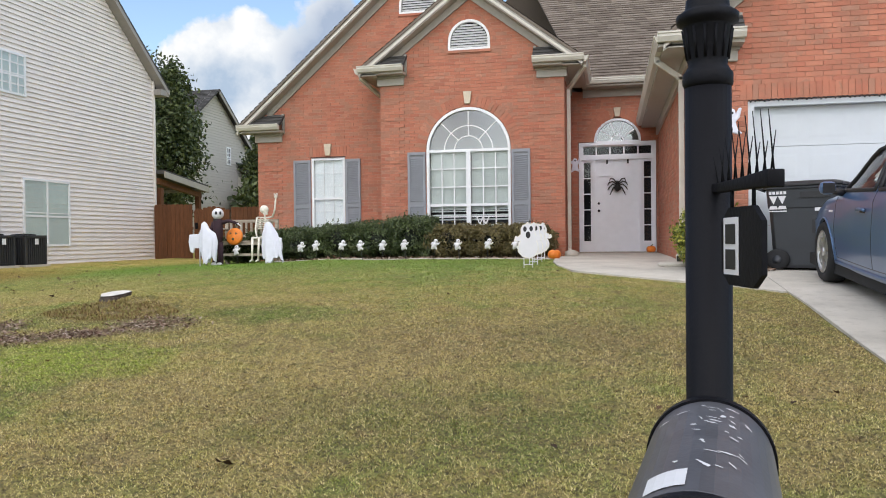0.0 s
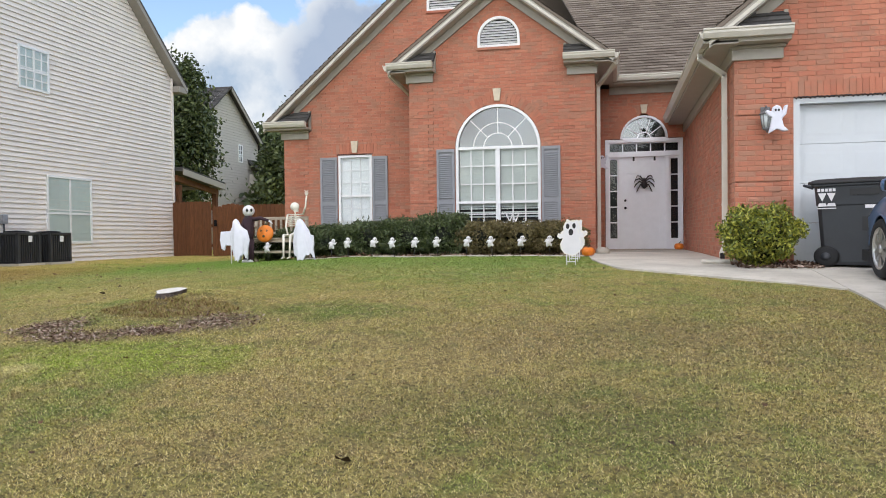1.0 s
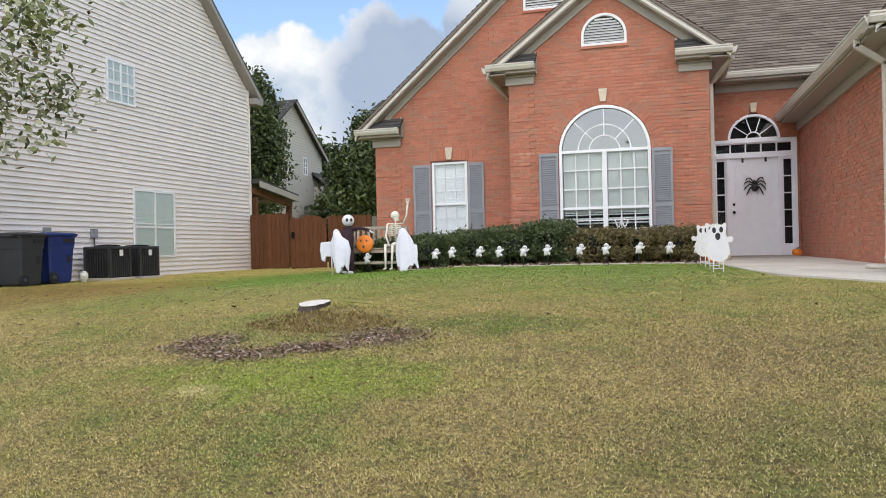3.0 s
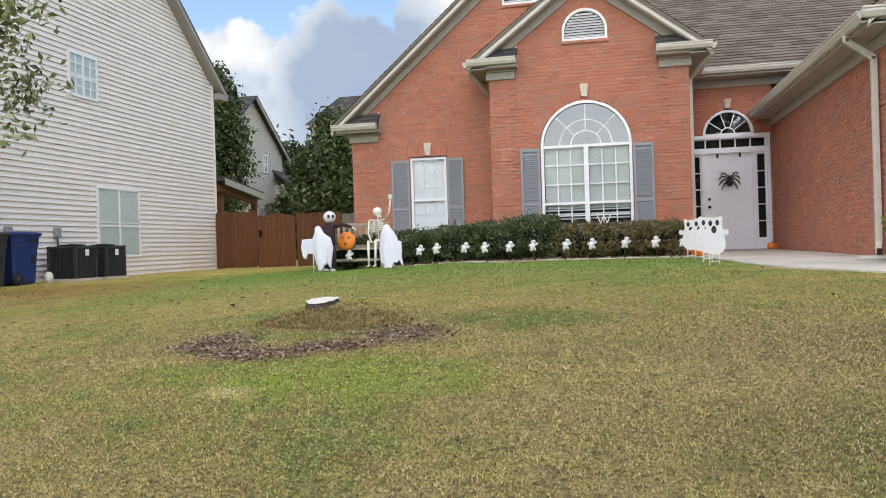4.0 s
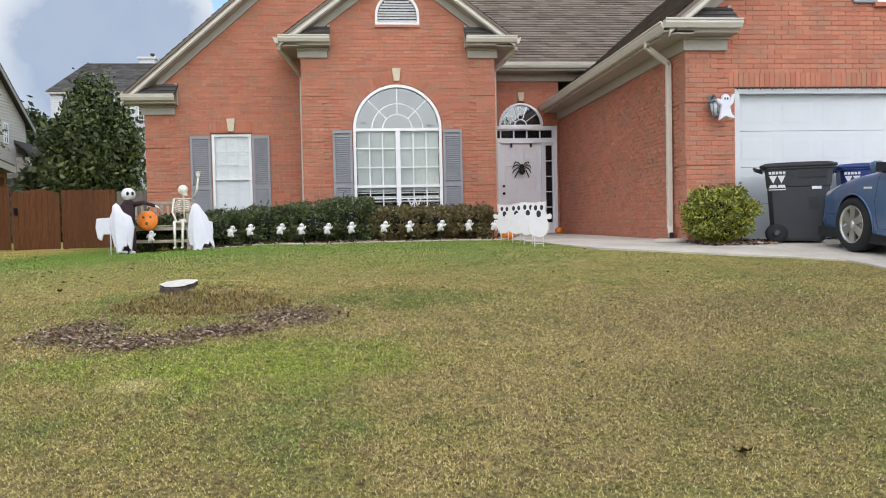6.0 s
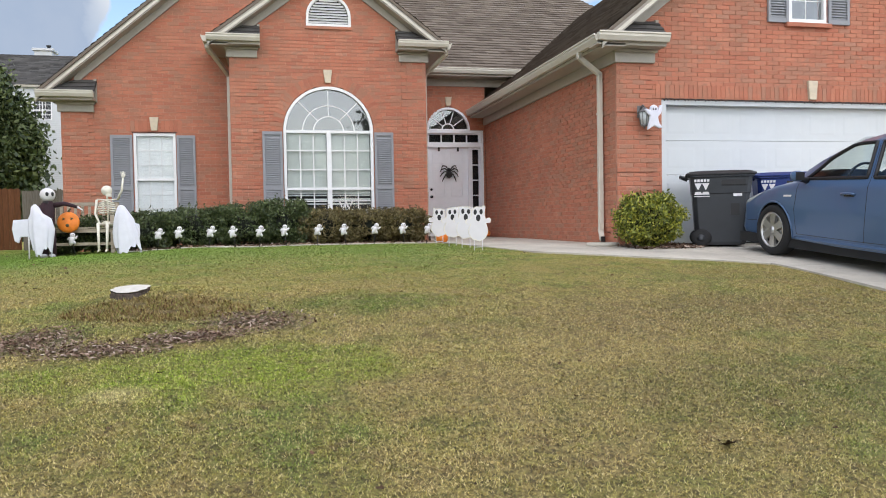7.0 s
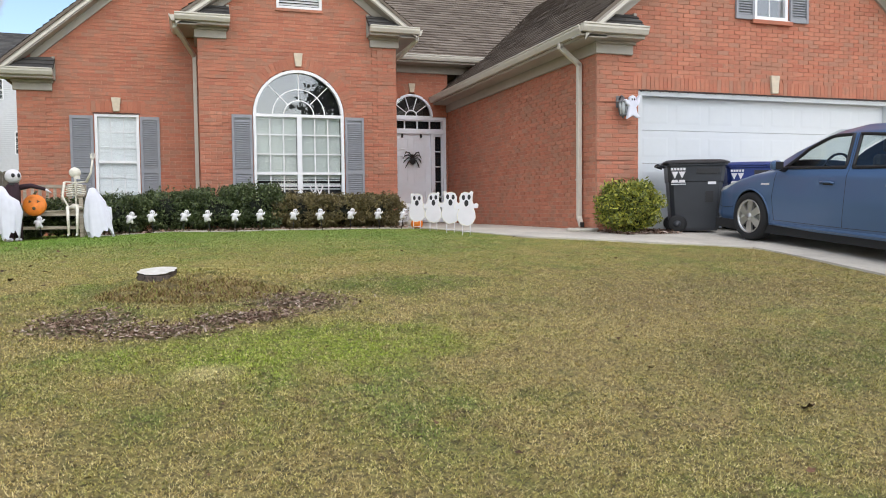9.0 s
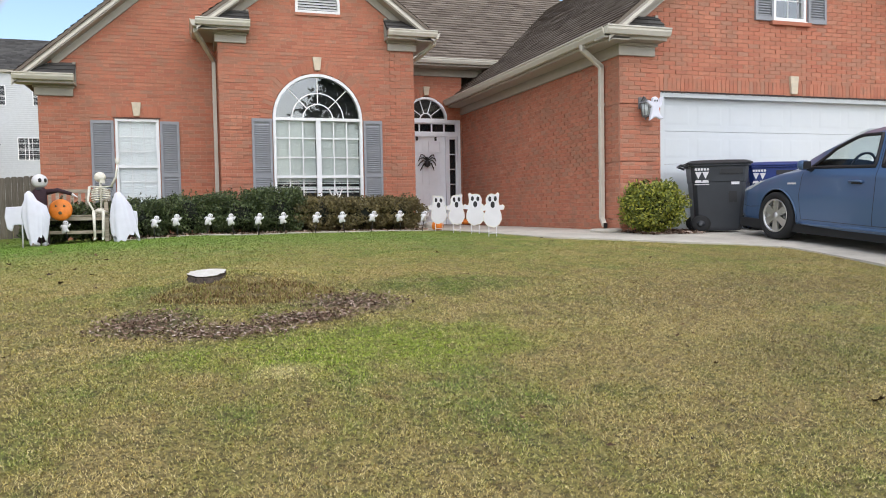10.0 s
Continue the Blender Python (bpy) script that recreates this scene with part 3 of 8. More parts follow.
def single_bricks(wall, todo, put, turn=0.0):
    """Bricks of a wall that are told apart, one object each on shared meshes; turn: which way the wall faces."""
    for a, c, za, zb, d in todo:
        w = (round(c - a, 3), round(zb - za, 3))
        if w not in BRICK_MESHES:
            h, g, key, w = (zb - za) / 2, 0.003, w, w[0]
            p = [(sx * w / 2, 0.02, sz * h) for sx, sz in ((-1, -1), (1, -1), (1, 1), (-1, 1))]
            p += [(sx * w / 2, g, sz * h) for sx, sz in ((-1, -1), (1, -1), (1, 1), (-1, 1))]
            p += [(sx * (w / 2 - g), 0, sz * (h - g)) for sx, sz in ((-1, -1), (1, -1), (1, 1), (-1, 1))]
            f = [(8, 9, 10, 11)] + [(k + i, k + (i + 1) % 4, k + 4 + (i + 1) % 4, k + 4 + i) for k in (0, 4) for i in range(4)]
            me = B().add(p, f).mesh("brick")
            me.materials.append(BRICK)
            BRICK_MESHES[key] = me
            w = key
        ob = new("brick", BRICK_MESHES[w])
        ob.parent = wall
        ob.location, ob.rotation_euler = put((a + c) / 2, (za + zb) / 2, d), (0, 0, turn)


def rect_hole(a, b, z0, z1):
    return lambda z: (a, b) if z0 < z < z1 else None


def arch_hole(cx, r, z0, zs):
    def h(z):
        if z0 < z <= zs:
            return (cx - r, cx + r)
        if zs < z < zs + r:
            w = math.sqrt(r * r - (z - zs) ** 2)
            return (cx - w, cx + w)
        return None
    return h


def arch_ring(put, cx, zs, r, parent, key=True, h=0.21, a0=0.0):
    """Radial brick ring over an arch, each brick its own piece."""
    n = int(math.pi * r / 0.073)
    for k in range(n):
        t0, t1 = a0 + (math.pi - 2 * a0) * (k + 0.07) / n, a0 + (math.pi - 2 * a0) * (k + 0.93) / n
        if key and abs((t0 + t1) / 2 - math.pi / 2) < 0.075 / r:
            continue
        q = [(cx + math.cos(t) * s, zs + math.sin(t) * s) for s, t in ((r, t0), (r + h, t0), (r + h, t1), (r, t1))]
        part("brick", B().prism(q, -0.1, 0.006, put), BRICK, parent)


def keystone(put, cx, z0, z1, wt, wb):
    b = B().prism([(cx - wb / 2, z0), (cx + wb / 2, z0), (cx + wt / 2, z1), (cx - wt / 2, z1)], -0.05, 0.045, put)
    return solid("keystone", b, STONE, "tapered cast-stone keystone over a brick opening", "keystone", "keystones", "structure", 0.006)


def soldier(put, a, b, z0, z1, parent, skip=None):
    n = int((b - a) / 0.076)
    for k in range(n):
        u0, u1 = a + (b - a) * k / n + 0.004, a + (b - a) * (k + 1) / n - 0.004
        if skip and u1 > skip[0] and u0 < skip[1]:
            continue
        part("brick", B().prism([(u0, z0), (u1, z0), (u1, z1), (u0, z1)], -0.05, 0.006, put), BRICK, parent)


# ---- the brick house: walls ----
BAY_Y, WING_Y, PORCH_Y, GAR_Y = 16.73, 17.56, 19.24, 12.13
BAY_L, BAY_R, WING_L, GAR_L, GAR_R = -5.20, -1.42, -8.36, 0.50, 7.04
BASE = 1.02
MAIN_S, BAY_S, GAR_S = 0.87, 0.755, 0.80
MAIN_TIP, BAY_TIP, GAR_TIP = (-8.72, 4.24), (-5.56, 5.19), (0.14, 4.30)
MAIN_X, BAY_X, GAR_X = -4.58, -3.31, 3.77
MAIN_TOP = MAIN_TIP[1] + MAIN_S * (MAIN_X - MAIN_TIP[0])
BAY_TOP = BAY_TIP[1] + BAY_S * (BAY_X - BAY_TIP[0])
GAR_TOP = GAR_TIP[1] + GAR_S * (GAR_X - GAR_TIP[0])


def under(tip, s, low):
    return lambda z: max(low, tip[0] + (z - tip[1] + 0.18) / s)


def under_r(cx, tip, s, high):
    f = under(tip, s, -99)
    return lambda z: min(high, 2 * cx - f(z))


f_main, f_main_r = under(MAIN_TIP, MAIN_S, WING_L), under_r(MAIN_X, MAIN_TIP, MAIN_S, -1.0)
wall_wing, wing_picked = brick_wall("wall_wing", "red brick gable wall with grey shutters at its window", front(WING_Y), BASE, MAIN_TOP, f_main,
                          lambda z: -4.95 if z < 4.9 else min(-2.6, f_main_r(z)),
                          [rect_hole(-7.07, -6.29, 1.72, 3.53), arch_hole(-4.58, 0.42, 6.57, 6.76)], [(-8.4, -7.86)], lambda u, z: z > 2.1)
f_bay = under(BAY_TIP, BAY_S, BAY_L + 0.007)
wall_bay, bay_picked = brick_wall("wall_bay", "red brick gabled bay with a tall arched window", front(BAY_Y), BASE, BAY_TOP, f_bay, under_r(BAY_X, BAY_TIP, BAY_S, BAY_R - 0.007),
                         [arch_hole(-3.36, 0.87, 1.62, 3.49), arch_hole(-3.32, 0.43, 5.50, 5.68)], [(-5.25, -4.72), (-1.90, -1.3)], lambda u, z: z > 2.1)
wall_bay_w, _ = brick_wall("wall_bay_west", "short red brick return of the bay", west(BAY_L), BASE, 5.0, BAY_Y, WING_Y, [])
wall_bay_e, _ = brick_wall("wall_bay_east", "red brick return of the bay beside the porch", east(BAY_R), BASE, 5.0, BAY_Y, PORCH_Y, [])
wall_porch, _ = brick_wall("wall_porch", "shaded red brick wall round the front door", front(PORCH_Y), BASE, 5.05, BAY_R, GAR_L,
                           [rect_hole(-1.26, 0.46, 1.0, 3.86), arch_hole(-0.39, 0.52, 3.8, 3.86)])
wall_garage_w, side_picked = brick_wall("wall_garage_west", "long plain red brick side wall of the garage", west(GAR_L), BASE, 4.1, GAR_Y + 0.02, PORCH_Y, [],
                              [(12.1, 12.6)], lambda u, z: u < 14.2)
near = lambda u, z: u < 1.25
f_gar = under(GAR_TIP, GAR_S, GAR_L - 0.013)
wall_garage, picked = brick_wall("wall_garage", "red brick garage front with a wide door and an upper window", front(GAR_Y), BASE, GAR_TOP, f_gar,
                                 under_r(GAR_X, GAR_TIP, GAR_S, GAR_R),
                                 [rect_hole(1.22, 6.32, 1.0, 3.45), rect_hole(3.37, 4.03, 4.66, 5.95)], [(0.4, 1.02)], near)
back = B()
for q in ((WING_L, 17.76, WING_L + 0.2, 27.0), (WING_L, 27.0, GAR_R, 27.2), (GAR_R - 0.2, 12.33, GAR_R, 27.0)):
    back.box(q[0], q[1], BASE, q[2], q[3], 4.6)
solid("wall_rear", back, MORTAR, "plain rear and side walls of the house", "wall", kind="structure")

# arches, soldier courses, keystones
arch_ring(front(BAY_Y), -3.36, 3.49, 0.88, wall_bay)
arch_ring(front(BAY_Y), -3.32, 5.68, 0.44, wall_bay, False, 0.10)
arch_ring(front(PORCH_Y), -0.39, 3.86, 0.53, wall_porch)
soldier(front(WING_Y), -7.2, -6.16, 3.56, 3.76, wall_wing, (-6.78, -6.58))
soldier(front(GAR_Y), 1.12, 6.42, 3.47, 3.67, wall_garage, (3.66, 3.88))
keystone(front(BAY_Y), -3.36, 4.42, 4.67, 0.17, 0.11)
keystone(front(WING_Y), -6.68, 3.57, 3.83, 0.17, 0.11)
keystone(front(PORCH_Y), -0.39, 4.42, 4.62, 0.16, 0.10)
keystone(front(GAR_Y), 3.77, 3.49, 3.78, 0.17, 0.12)


# ---- roofs ----
def roof_plane(parent, e0, e1, r1, r0, material=ROOF, tab=0.33, row=0.145):
    """Shingle courses from the eave e0-e1 up to the ridge r0-r1, over a thin deck."""
    e0, e1, r0, r1 = map(Vector, (e0, e1, r0, r1))
    n = (e1 - e0).cross(r0 - e0)
    n = n.normalized() if n.length > 1e-6 else (e1 - e0).cross(r1 - e0).normalized()
    n = n if n.z > 0 else -n
    deck = B().add([e0, e1, r1, r0, e0 - n * 0.05, e1 - n * 0.05, r1 - n * 0.05, r0 - n * 0.05],
                   [(0, 1, 2, 3), (7, 6, 5, 4), (0, 4, 5, 1), (1, 5, 6, 2), (2, 6, 7, 3), (3, 7, 4, 0)])
    part("deck", deck, material, parent)
    rise = max(((r0 + r1) / 2 - (e0 + e1) / 2).length, 0.1)
    rows = int(rise / row)
    vs, fl = [], []
    for i in range(rows):
        a0, a1 = i / rows, min(1, (i + 1.04) / rows)
        l0, l1 = e0.lerp(r0, a0), e0.lerp(r0, a1)
        q0, q1 = e1.lerp(r1, a0), e1.lerp(r1, a1)
        w = (q0 - l0).length
        if w < 0.08:
            continue
        m = max(1, int(w / tab))
        cut = [0.0] + sorted(min(1, max(0, (k + random.uniform(-0.25, 0.25) + (0.5 if i % 2 else 0)) / m)) for k in range(1, m)) + [1.0]
        for k in range(m):
            if cut[k + 1] - cut[k] < 0.02 / w:
                continue
            u0, u1 = cut[k] + 0.002 / w, cut[k + 1] - 0.002 / w
            h = n * (0.019 + random.uniform(0, 0.008))
            o = len(vs)
            vs += [l0.lerp(q0, u0) + h, l0.lerp(q0, u1) + h, l1.lerp(q1, u1) + n * 0.002, l1.lerp(q1, u0) + n * 0.002, l0.lerp(q0, u0), l0.lerp(q0, u1)]
            fl += [o, o + 1, o + 2, o + 3, o + 4, o + 5, o + 1, o]
    if vs:
        tagged(bulk("shingles", [tuple(v) for v in vs], fl, 4, material, parent), kind="stuff")


roof = thing("roof", "weathered brown asphalt-shingle roof over the brick house", "roof", kind="structure")
ov = 0.30
rz = 9.30
ry = 18.80 + (rz - 5.20) / 0.83
lx = MAIN_TIP[0] + (rz - MAIN_TIP[1]) / MAIN_S
xe = 7.3
roof_plane(roof, (-1.2, 18.80, 5.20), (xe, 18.80, 5.20), (xe - (ry - 18.8), ry, rz), (lx, ry, rz))
roof_plane(roof, (xe, 18.80, 5.20), (xe, 27.3, 5.20), (xe - (ry - 18.8), ry + 0.2, rz), (xe - (ry - 18.8), ry, rz))
roof_plane(roof, (xe, 27.3, 5.2), (MAIN_TIP[0], 27.3, 4.4), (lx, ry + 0.1, rz), (xe - (ry - 18.8), ry + 0.1, rz))
roof_plane(roof, (MAIN_TIP[0], 27.3, MAIN_TIP[1]), (MAIN_TIP[0], WING_Y - 0.33, MAIN_TIP[1]), (MAIN_X, WING_Y - 0.33, MAIN_TOP), (MAIN_X, 27.3, MAIN_TOP))
mx = -2.6
mz = MAIN_TOP - MAIN_S * (mx - MAIN_X)
roof_plane(roof, (mx, WING_Y - 0.33, mz), (mx, 22, mz), (MAIN_X, 22, MAIN_TOP), (MAIN_X, WING_Y - 0.33, MAIN_TOP))
roof_plane(roof, (BAY_TIP[0], 21, BAY_TIP[1]), (BAY_TIP[0], BAY_Y - 0.32, BAY_TIP[1]), (BAY_X, BAY_Y - 0.32, BAY_TOP), (BAY_X, 21, BAY_TOP))
roof_plane(roof, (2 * BAY_X - BAY_TIP[0], BAY_Y - 0.32, BAY_TIP[1]), (2 * BAY_X - BAY_TIP[0], 21, BAY_TIP[1]), (BAY_X, 21, BAY_TOP), (BAY_X, BAY_Y - 0.32, BAY_TOP))
roof_plane(roof, (GAR_TIP[0], 19.3, GAR_TIP[1]), (GAR_TIP[0], GAR_Y - 0.32, GAR_TIP[1]), (GAR_X, GAR_Y - 0.32, GAR_TOP), (GAR_X, 22.5, GAR_TOP))
roof_plane(roof, (2 * GAR_X - GAR_TIP[0], GAR_Y - 0.32, GAR_TIP[1]), (2 * GAR_X - GAR_TIP[0], 24, GAR_TIP[1]), (GAR_X, 24, GAR_TOP), (GAR_X, GAR_Y - 0.32, GAR_TOP))


# ---- rakes, eaves, returns ----
def rake(tip, cx, top, yw, ov, both=True):
    """Bargeboard, soffit and frieze along a gable's slopes."""
    for sgn in (1, -1) if both else (1,):
        xt = tip[0] if sgn > 0 else 2 * cx - tip[0]
        a, b, c = [], [], []
        run = (top - tip[1]) / (cx - tip[0])
        for lst, hi, lo, skip in ((a, -0.015, -0.20, 0.0), (b, -0.17, -0.20, 0.25), (c, -0.20, -0.36, 0.62)):
            xs_, zs_ = xt + sgn * skip, tip[1] + run * skip
            lst += [(xs_, zs_ + hi), (cx, top + hi), (cx, top + lo), (xs_, zs_ + lo)]
        g = thing("trim", "taupe bargeboard and soffit along a gable rake", "gable trim", "gable rakes", "structure")
        put = front(yw)
        part("fascia", B().prism(a, ov - 0.03, ov, put), TRIM, g)
        drip = [(u, v + (0.012 if i < 2 else 0.15)) for i, (u, v) in enumerate(a)]
        part("drip_edge", B().prism(drip, ov, ov + 0.012, put), ROOF_DARK, g)
        part("crown", B().prism([(u, v + (-0.10 if i < 2 else 0.03)) for i, (u, v) in enumerate(a)], ov, ov + 0.022, put), GUTTER, g)
        part("soffit", B().prism(b, 0.0, ov - 0.03, put), TRIM, g)
        part("frieze", B().prism(c, 0.002, 0.045, put), TRIM, g)


rake(MAIN_TIP, MAIN_X, MAIN_TOP, WING_Y, ov, False)
rake(BAY_TIP, BAY_X, BAY_TOP, BAY_Y, ov)
rake(GAR_TIP, GAR_X, GAR_TOP, GAR_Y, ov)


def gutter_profile(z):
    return [(0.0, z - 0.12), (0.07, z - 0.12), (0.105, z - 0.06), (0.105, z - 0.03), (0.12, z - 0.02), (0.12, z), (0.10, z), (0.10, z - 0.015), (0.0, z - 0.015)]


def cornice_return(x0, x1, z, yw, tip_left, lead):
    """Boxed eave end on a gable wall: gutter, soffit, frieze block, little shingled cap and side board."""
    g = thing("trim", "boxed cornice return with gutter below the gable rake", "cornice", "cornice returns", "structure")
    s = 1 if tip_left else -1
    out, inn = (x0, x1) if tip_left else (x1, x0)
    b = B().prism([(yw - 0.30 - d, v) for d, v in gutter_profile(z)], x0, x1, lambda u, v, d: (d, u, v))
    part("gutter", b, GUTTER, g)
    part("soffit", B().box(x0 + 0.01, yw - 0.30, z - 0.17, x1 - 0.01, yw - 0.001, z - 0.12), TRIM, g)
    bx = sorted((out + s * lead, inn - s * 0.06))
    part("frieze", B().box(bx[0], yw - 0.06, z - 0.36, bx[1], yw - 0.002, z - 0.171), TRIM, g, bevel=0.008)
    part("frieze_cap", B().box(bx[0] - 0.02, yw - 0.10, z - 0.215, bx[1] + 0.02, yw - 0.002, z - 0.175), TRIM, g)
    h = 0.27
    part("cap_board", B().box(min(inn, inn - s * 0.05), yw - 0.055, z - 0.17, max(inn, inn - s * 0.05), yw - 0.002, z + h), TRIM, g)
    lo, hi, cut = x0 + (0.12 if tip_left else 0.0), x1 - (0.0 if tip_left else 0.12), 0.52
    roof_plane(g, (lo, yw - 0.31, z - 0.005), (hi, yw - 0.31, z - 0.005), (hi - (0 if tip_left else cut), yw - 0.01, z + 0.26), (lo + (cut if tip_left else 0), yw - 0.01, z + 0.26), ROOF_DARK, 0.3, 0.12)


cornice_return(-8.70, -7.70, 4.27, WING_Y, True, 0.29)
cornice_return(-5.58, -4.62, 5.22, BAY_Y, True, 0.33)
cornice_return(-2.02, -1.03, 5.22, BAY_Y, False, 0.34)
cornice_return(0.06, 1.15, 4.33, GAR_Y, True, 0.39)


def eave_run(name, p0, p1, z, out, depth, short=0.0):
    """Gutter, soffit and frieze along an eave from p0 to p1; out: the way that it faces."""
    g = thing(name, "cream gutter with taupe soffit along the eave", "gutter", "eaves", "structure")
    p0, p1, o = Vector((*p0, 0)), Vector((*p1, 0)), Vector((*out, 0))
    prof = gutter_profile(z)

    def sweep(poly, cut=0.0):
        b, n = B(), len(poly)
        e = p1 - (p1 - p0).normalized() * cut
        b.add([p0 + o * d + Vector((0, 0, v)) for d, v in poly] + [e + o * d + Vector((0, 0, v)) for d, v in poly],
              [tuple(range(n)), tuple(range(n, 2 * n))[::-1]] + [(i, n + i, n + (i + 1) % n, (i + 1) % n) for i in range(n)])
        return b
    part("gutter", sweep(prof), GUTTER, g)
    part("soffit", sweep([(-depth, z - 0.17), (0, z - 0.17), (0, z - 0.125), (-depth, z - 0.125)]), TRIM, g)
    part("frieze", sweep([(-depth, z - 0.34), (-depth + 0.05, z - 0.34), (-depth + 0.05, z - 0.171), (-depth, z - 0.171)], short), TRIM, g)
    return g


eave_run("eave", (-1.15, 18.80), (2.2, 18.80), 5.21, (0, -1), 0.44)
eave_run("eave", (0.14, 19.23), (0.14, 11.83), 4.31, (-1, 0), 0.36, 0.298)
eave_run("eave", (-1.06, 18.8), (-1.06, 16.43), 5.20, (1, 0), 0.36, 0.298)
eave_run("eave", (-5.56, 18.0), (-5.56, 16.43), 5.20, (-1, 0), 0.36, 0.298)


def downspout(path, label):
    """Square-section pipe with an elbow at the gutter and a kicked foot."""
    g = thing("downspout", label, "downspout", "downspouts")
    w = 0.036
    b = B()
    ps = [Vector(p) for p in path]
    for a, c in zip(ps, ps[1:]):
        d = (c - a).normalized()
        q = d.to_track_quat("Z", "Y").to_matrix().to_4x4()
        b.box(-w, -w, -0.02, w, w, (c - a).length + 0.02, Matrix.Translation(a) @ q)
    part("pipe", b, GUTTER, g, bevel=0.008)
    top, bot = ps[-3], ps[-2]
    for f in (0.25, 0.75):
        p = top.lerp(bot, f)
        part("strap", B().box(p.x - 0.040, p.y - 0.039, p.z - 0.012, p.x + 0.040, p.y + 0.045, p.z + 0.012), GUTTER, g)
    e = ps[-1]
    # black plate paints the dark of the open pipe mouth
    part("outlet_shade", B().box(e.x - 0.03, e.y - 0.045, e.z - 0.05, e.x + 0.03, e.y - 0.03, e.z + 0.03), SIGNBLACK, g)
    return g


downspout([(0.10, 12.55, 4.22), (0.10, 12.55, 4.12), (0.42, 12.55, 3.88), (0.42, 12.55, 1.50), (0.36, 12.38, 1.40)], "cream downspout on the garage corner above a splash block")
downspout([(-5.58, 16.62, 5.10), (-5.58, 16.62, 5.02), (-5.25, 17.46, 4.66), (-5.25, 17.46, 1.5), (-5.25, 17.33, 1.38)], "cream downspout in the corner of the bay")
downspout([(-1.02, 16.62, 5.10), (-1.02, 16.62, 5.02), (-1.36, 17.15, 4.70), (-1.36, 17.15, 1.5), (-1.36, 17.0, 1.38)], "cream downspout on the bay beside the porch")
sb = B().lathe([(0.0, 0.0), (0.24, 0.0), (0.25, 0.03), (0.23, 0.06), (0.15, 0.06), (0.13, 0.045), (0.0, 0.045)], 24, pose(0.32, 12.25, 1.285))
solid("splash_block", sb, CONCRETE, "round concrete splash block under the downspout", "splash block")


# ---- windows ----
def outline_arch(cx, r, z0, zs, n=24):
    return [(cx - r, z0), (cx + r, z0)] + [(cx + r * math.cos(math.pi * k / n), zs + r * math.sin(math.pi * k / n)) for k in range(n + 1)]


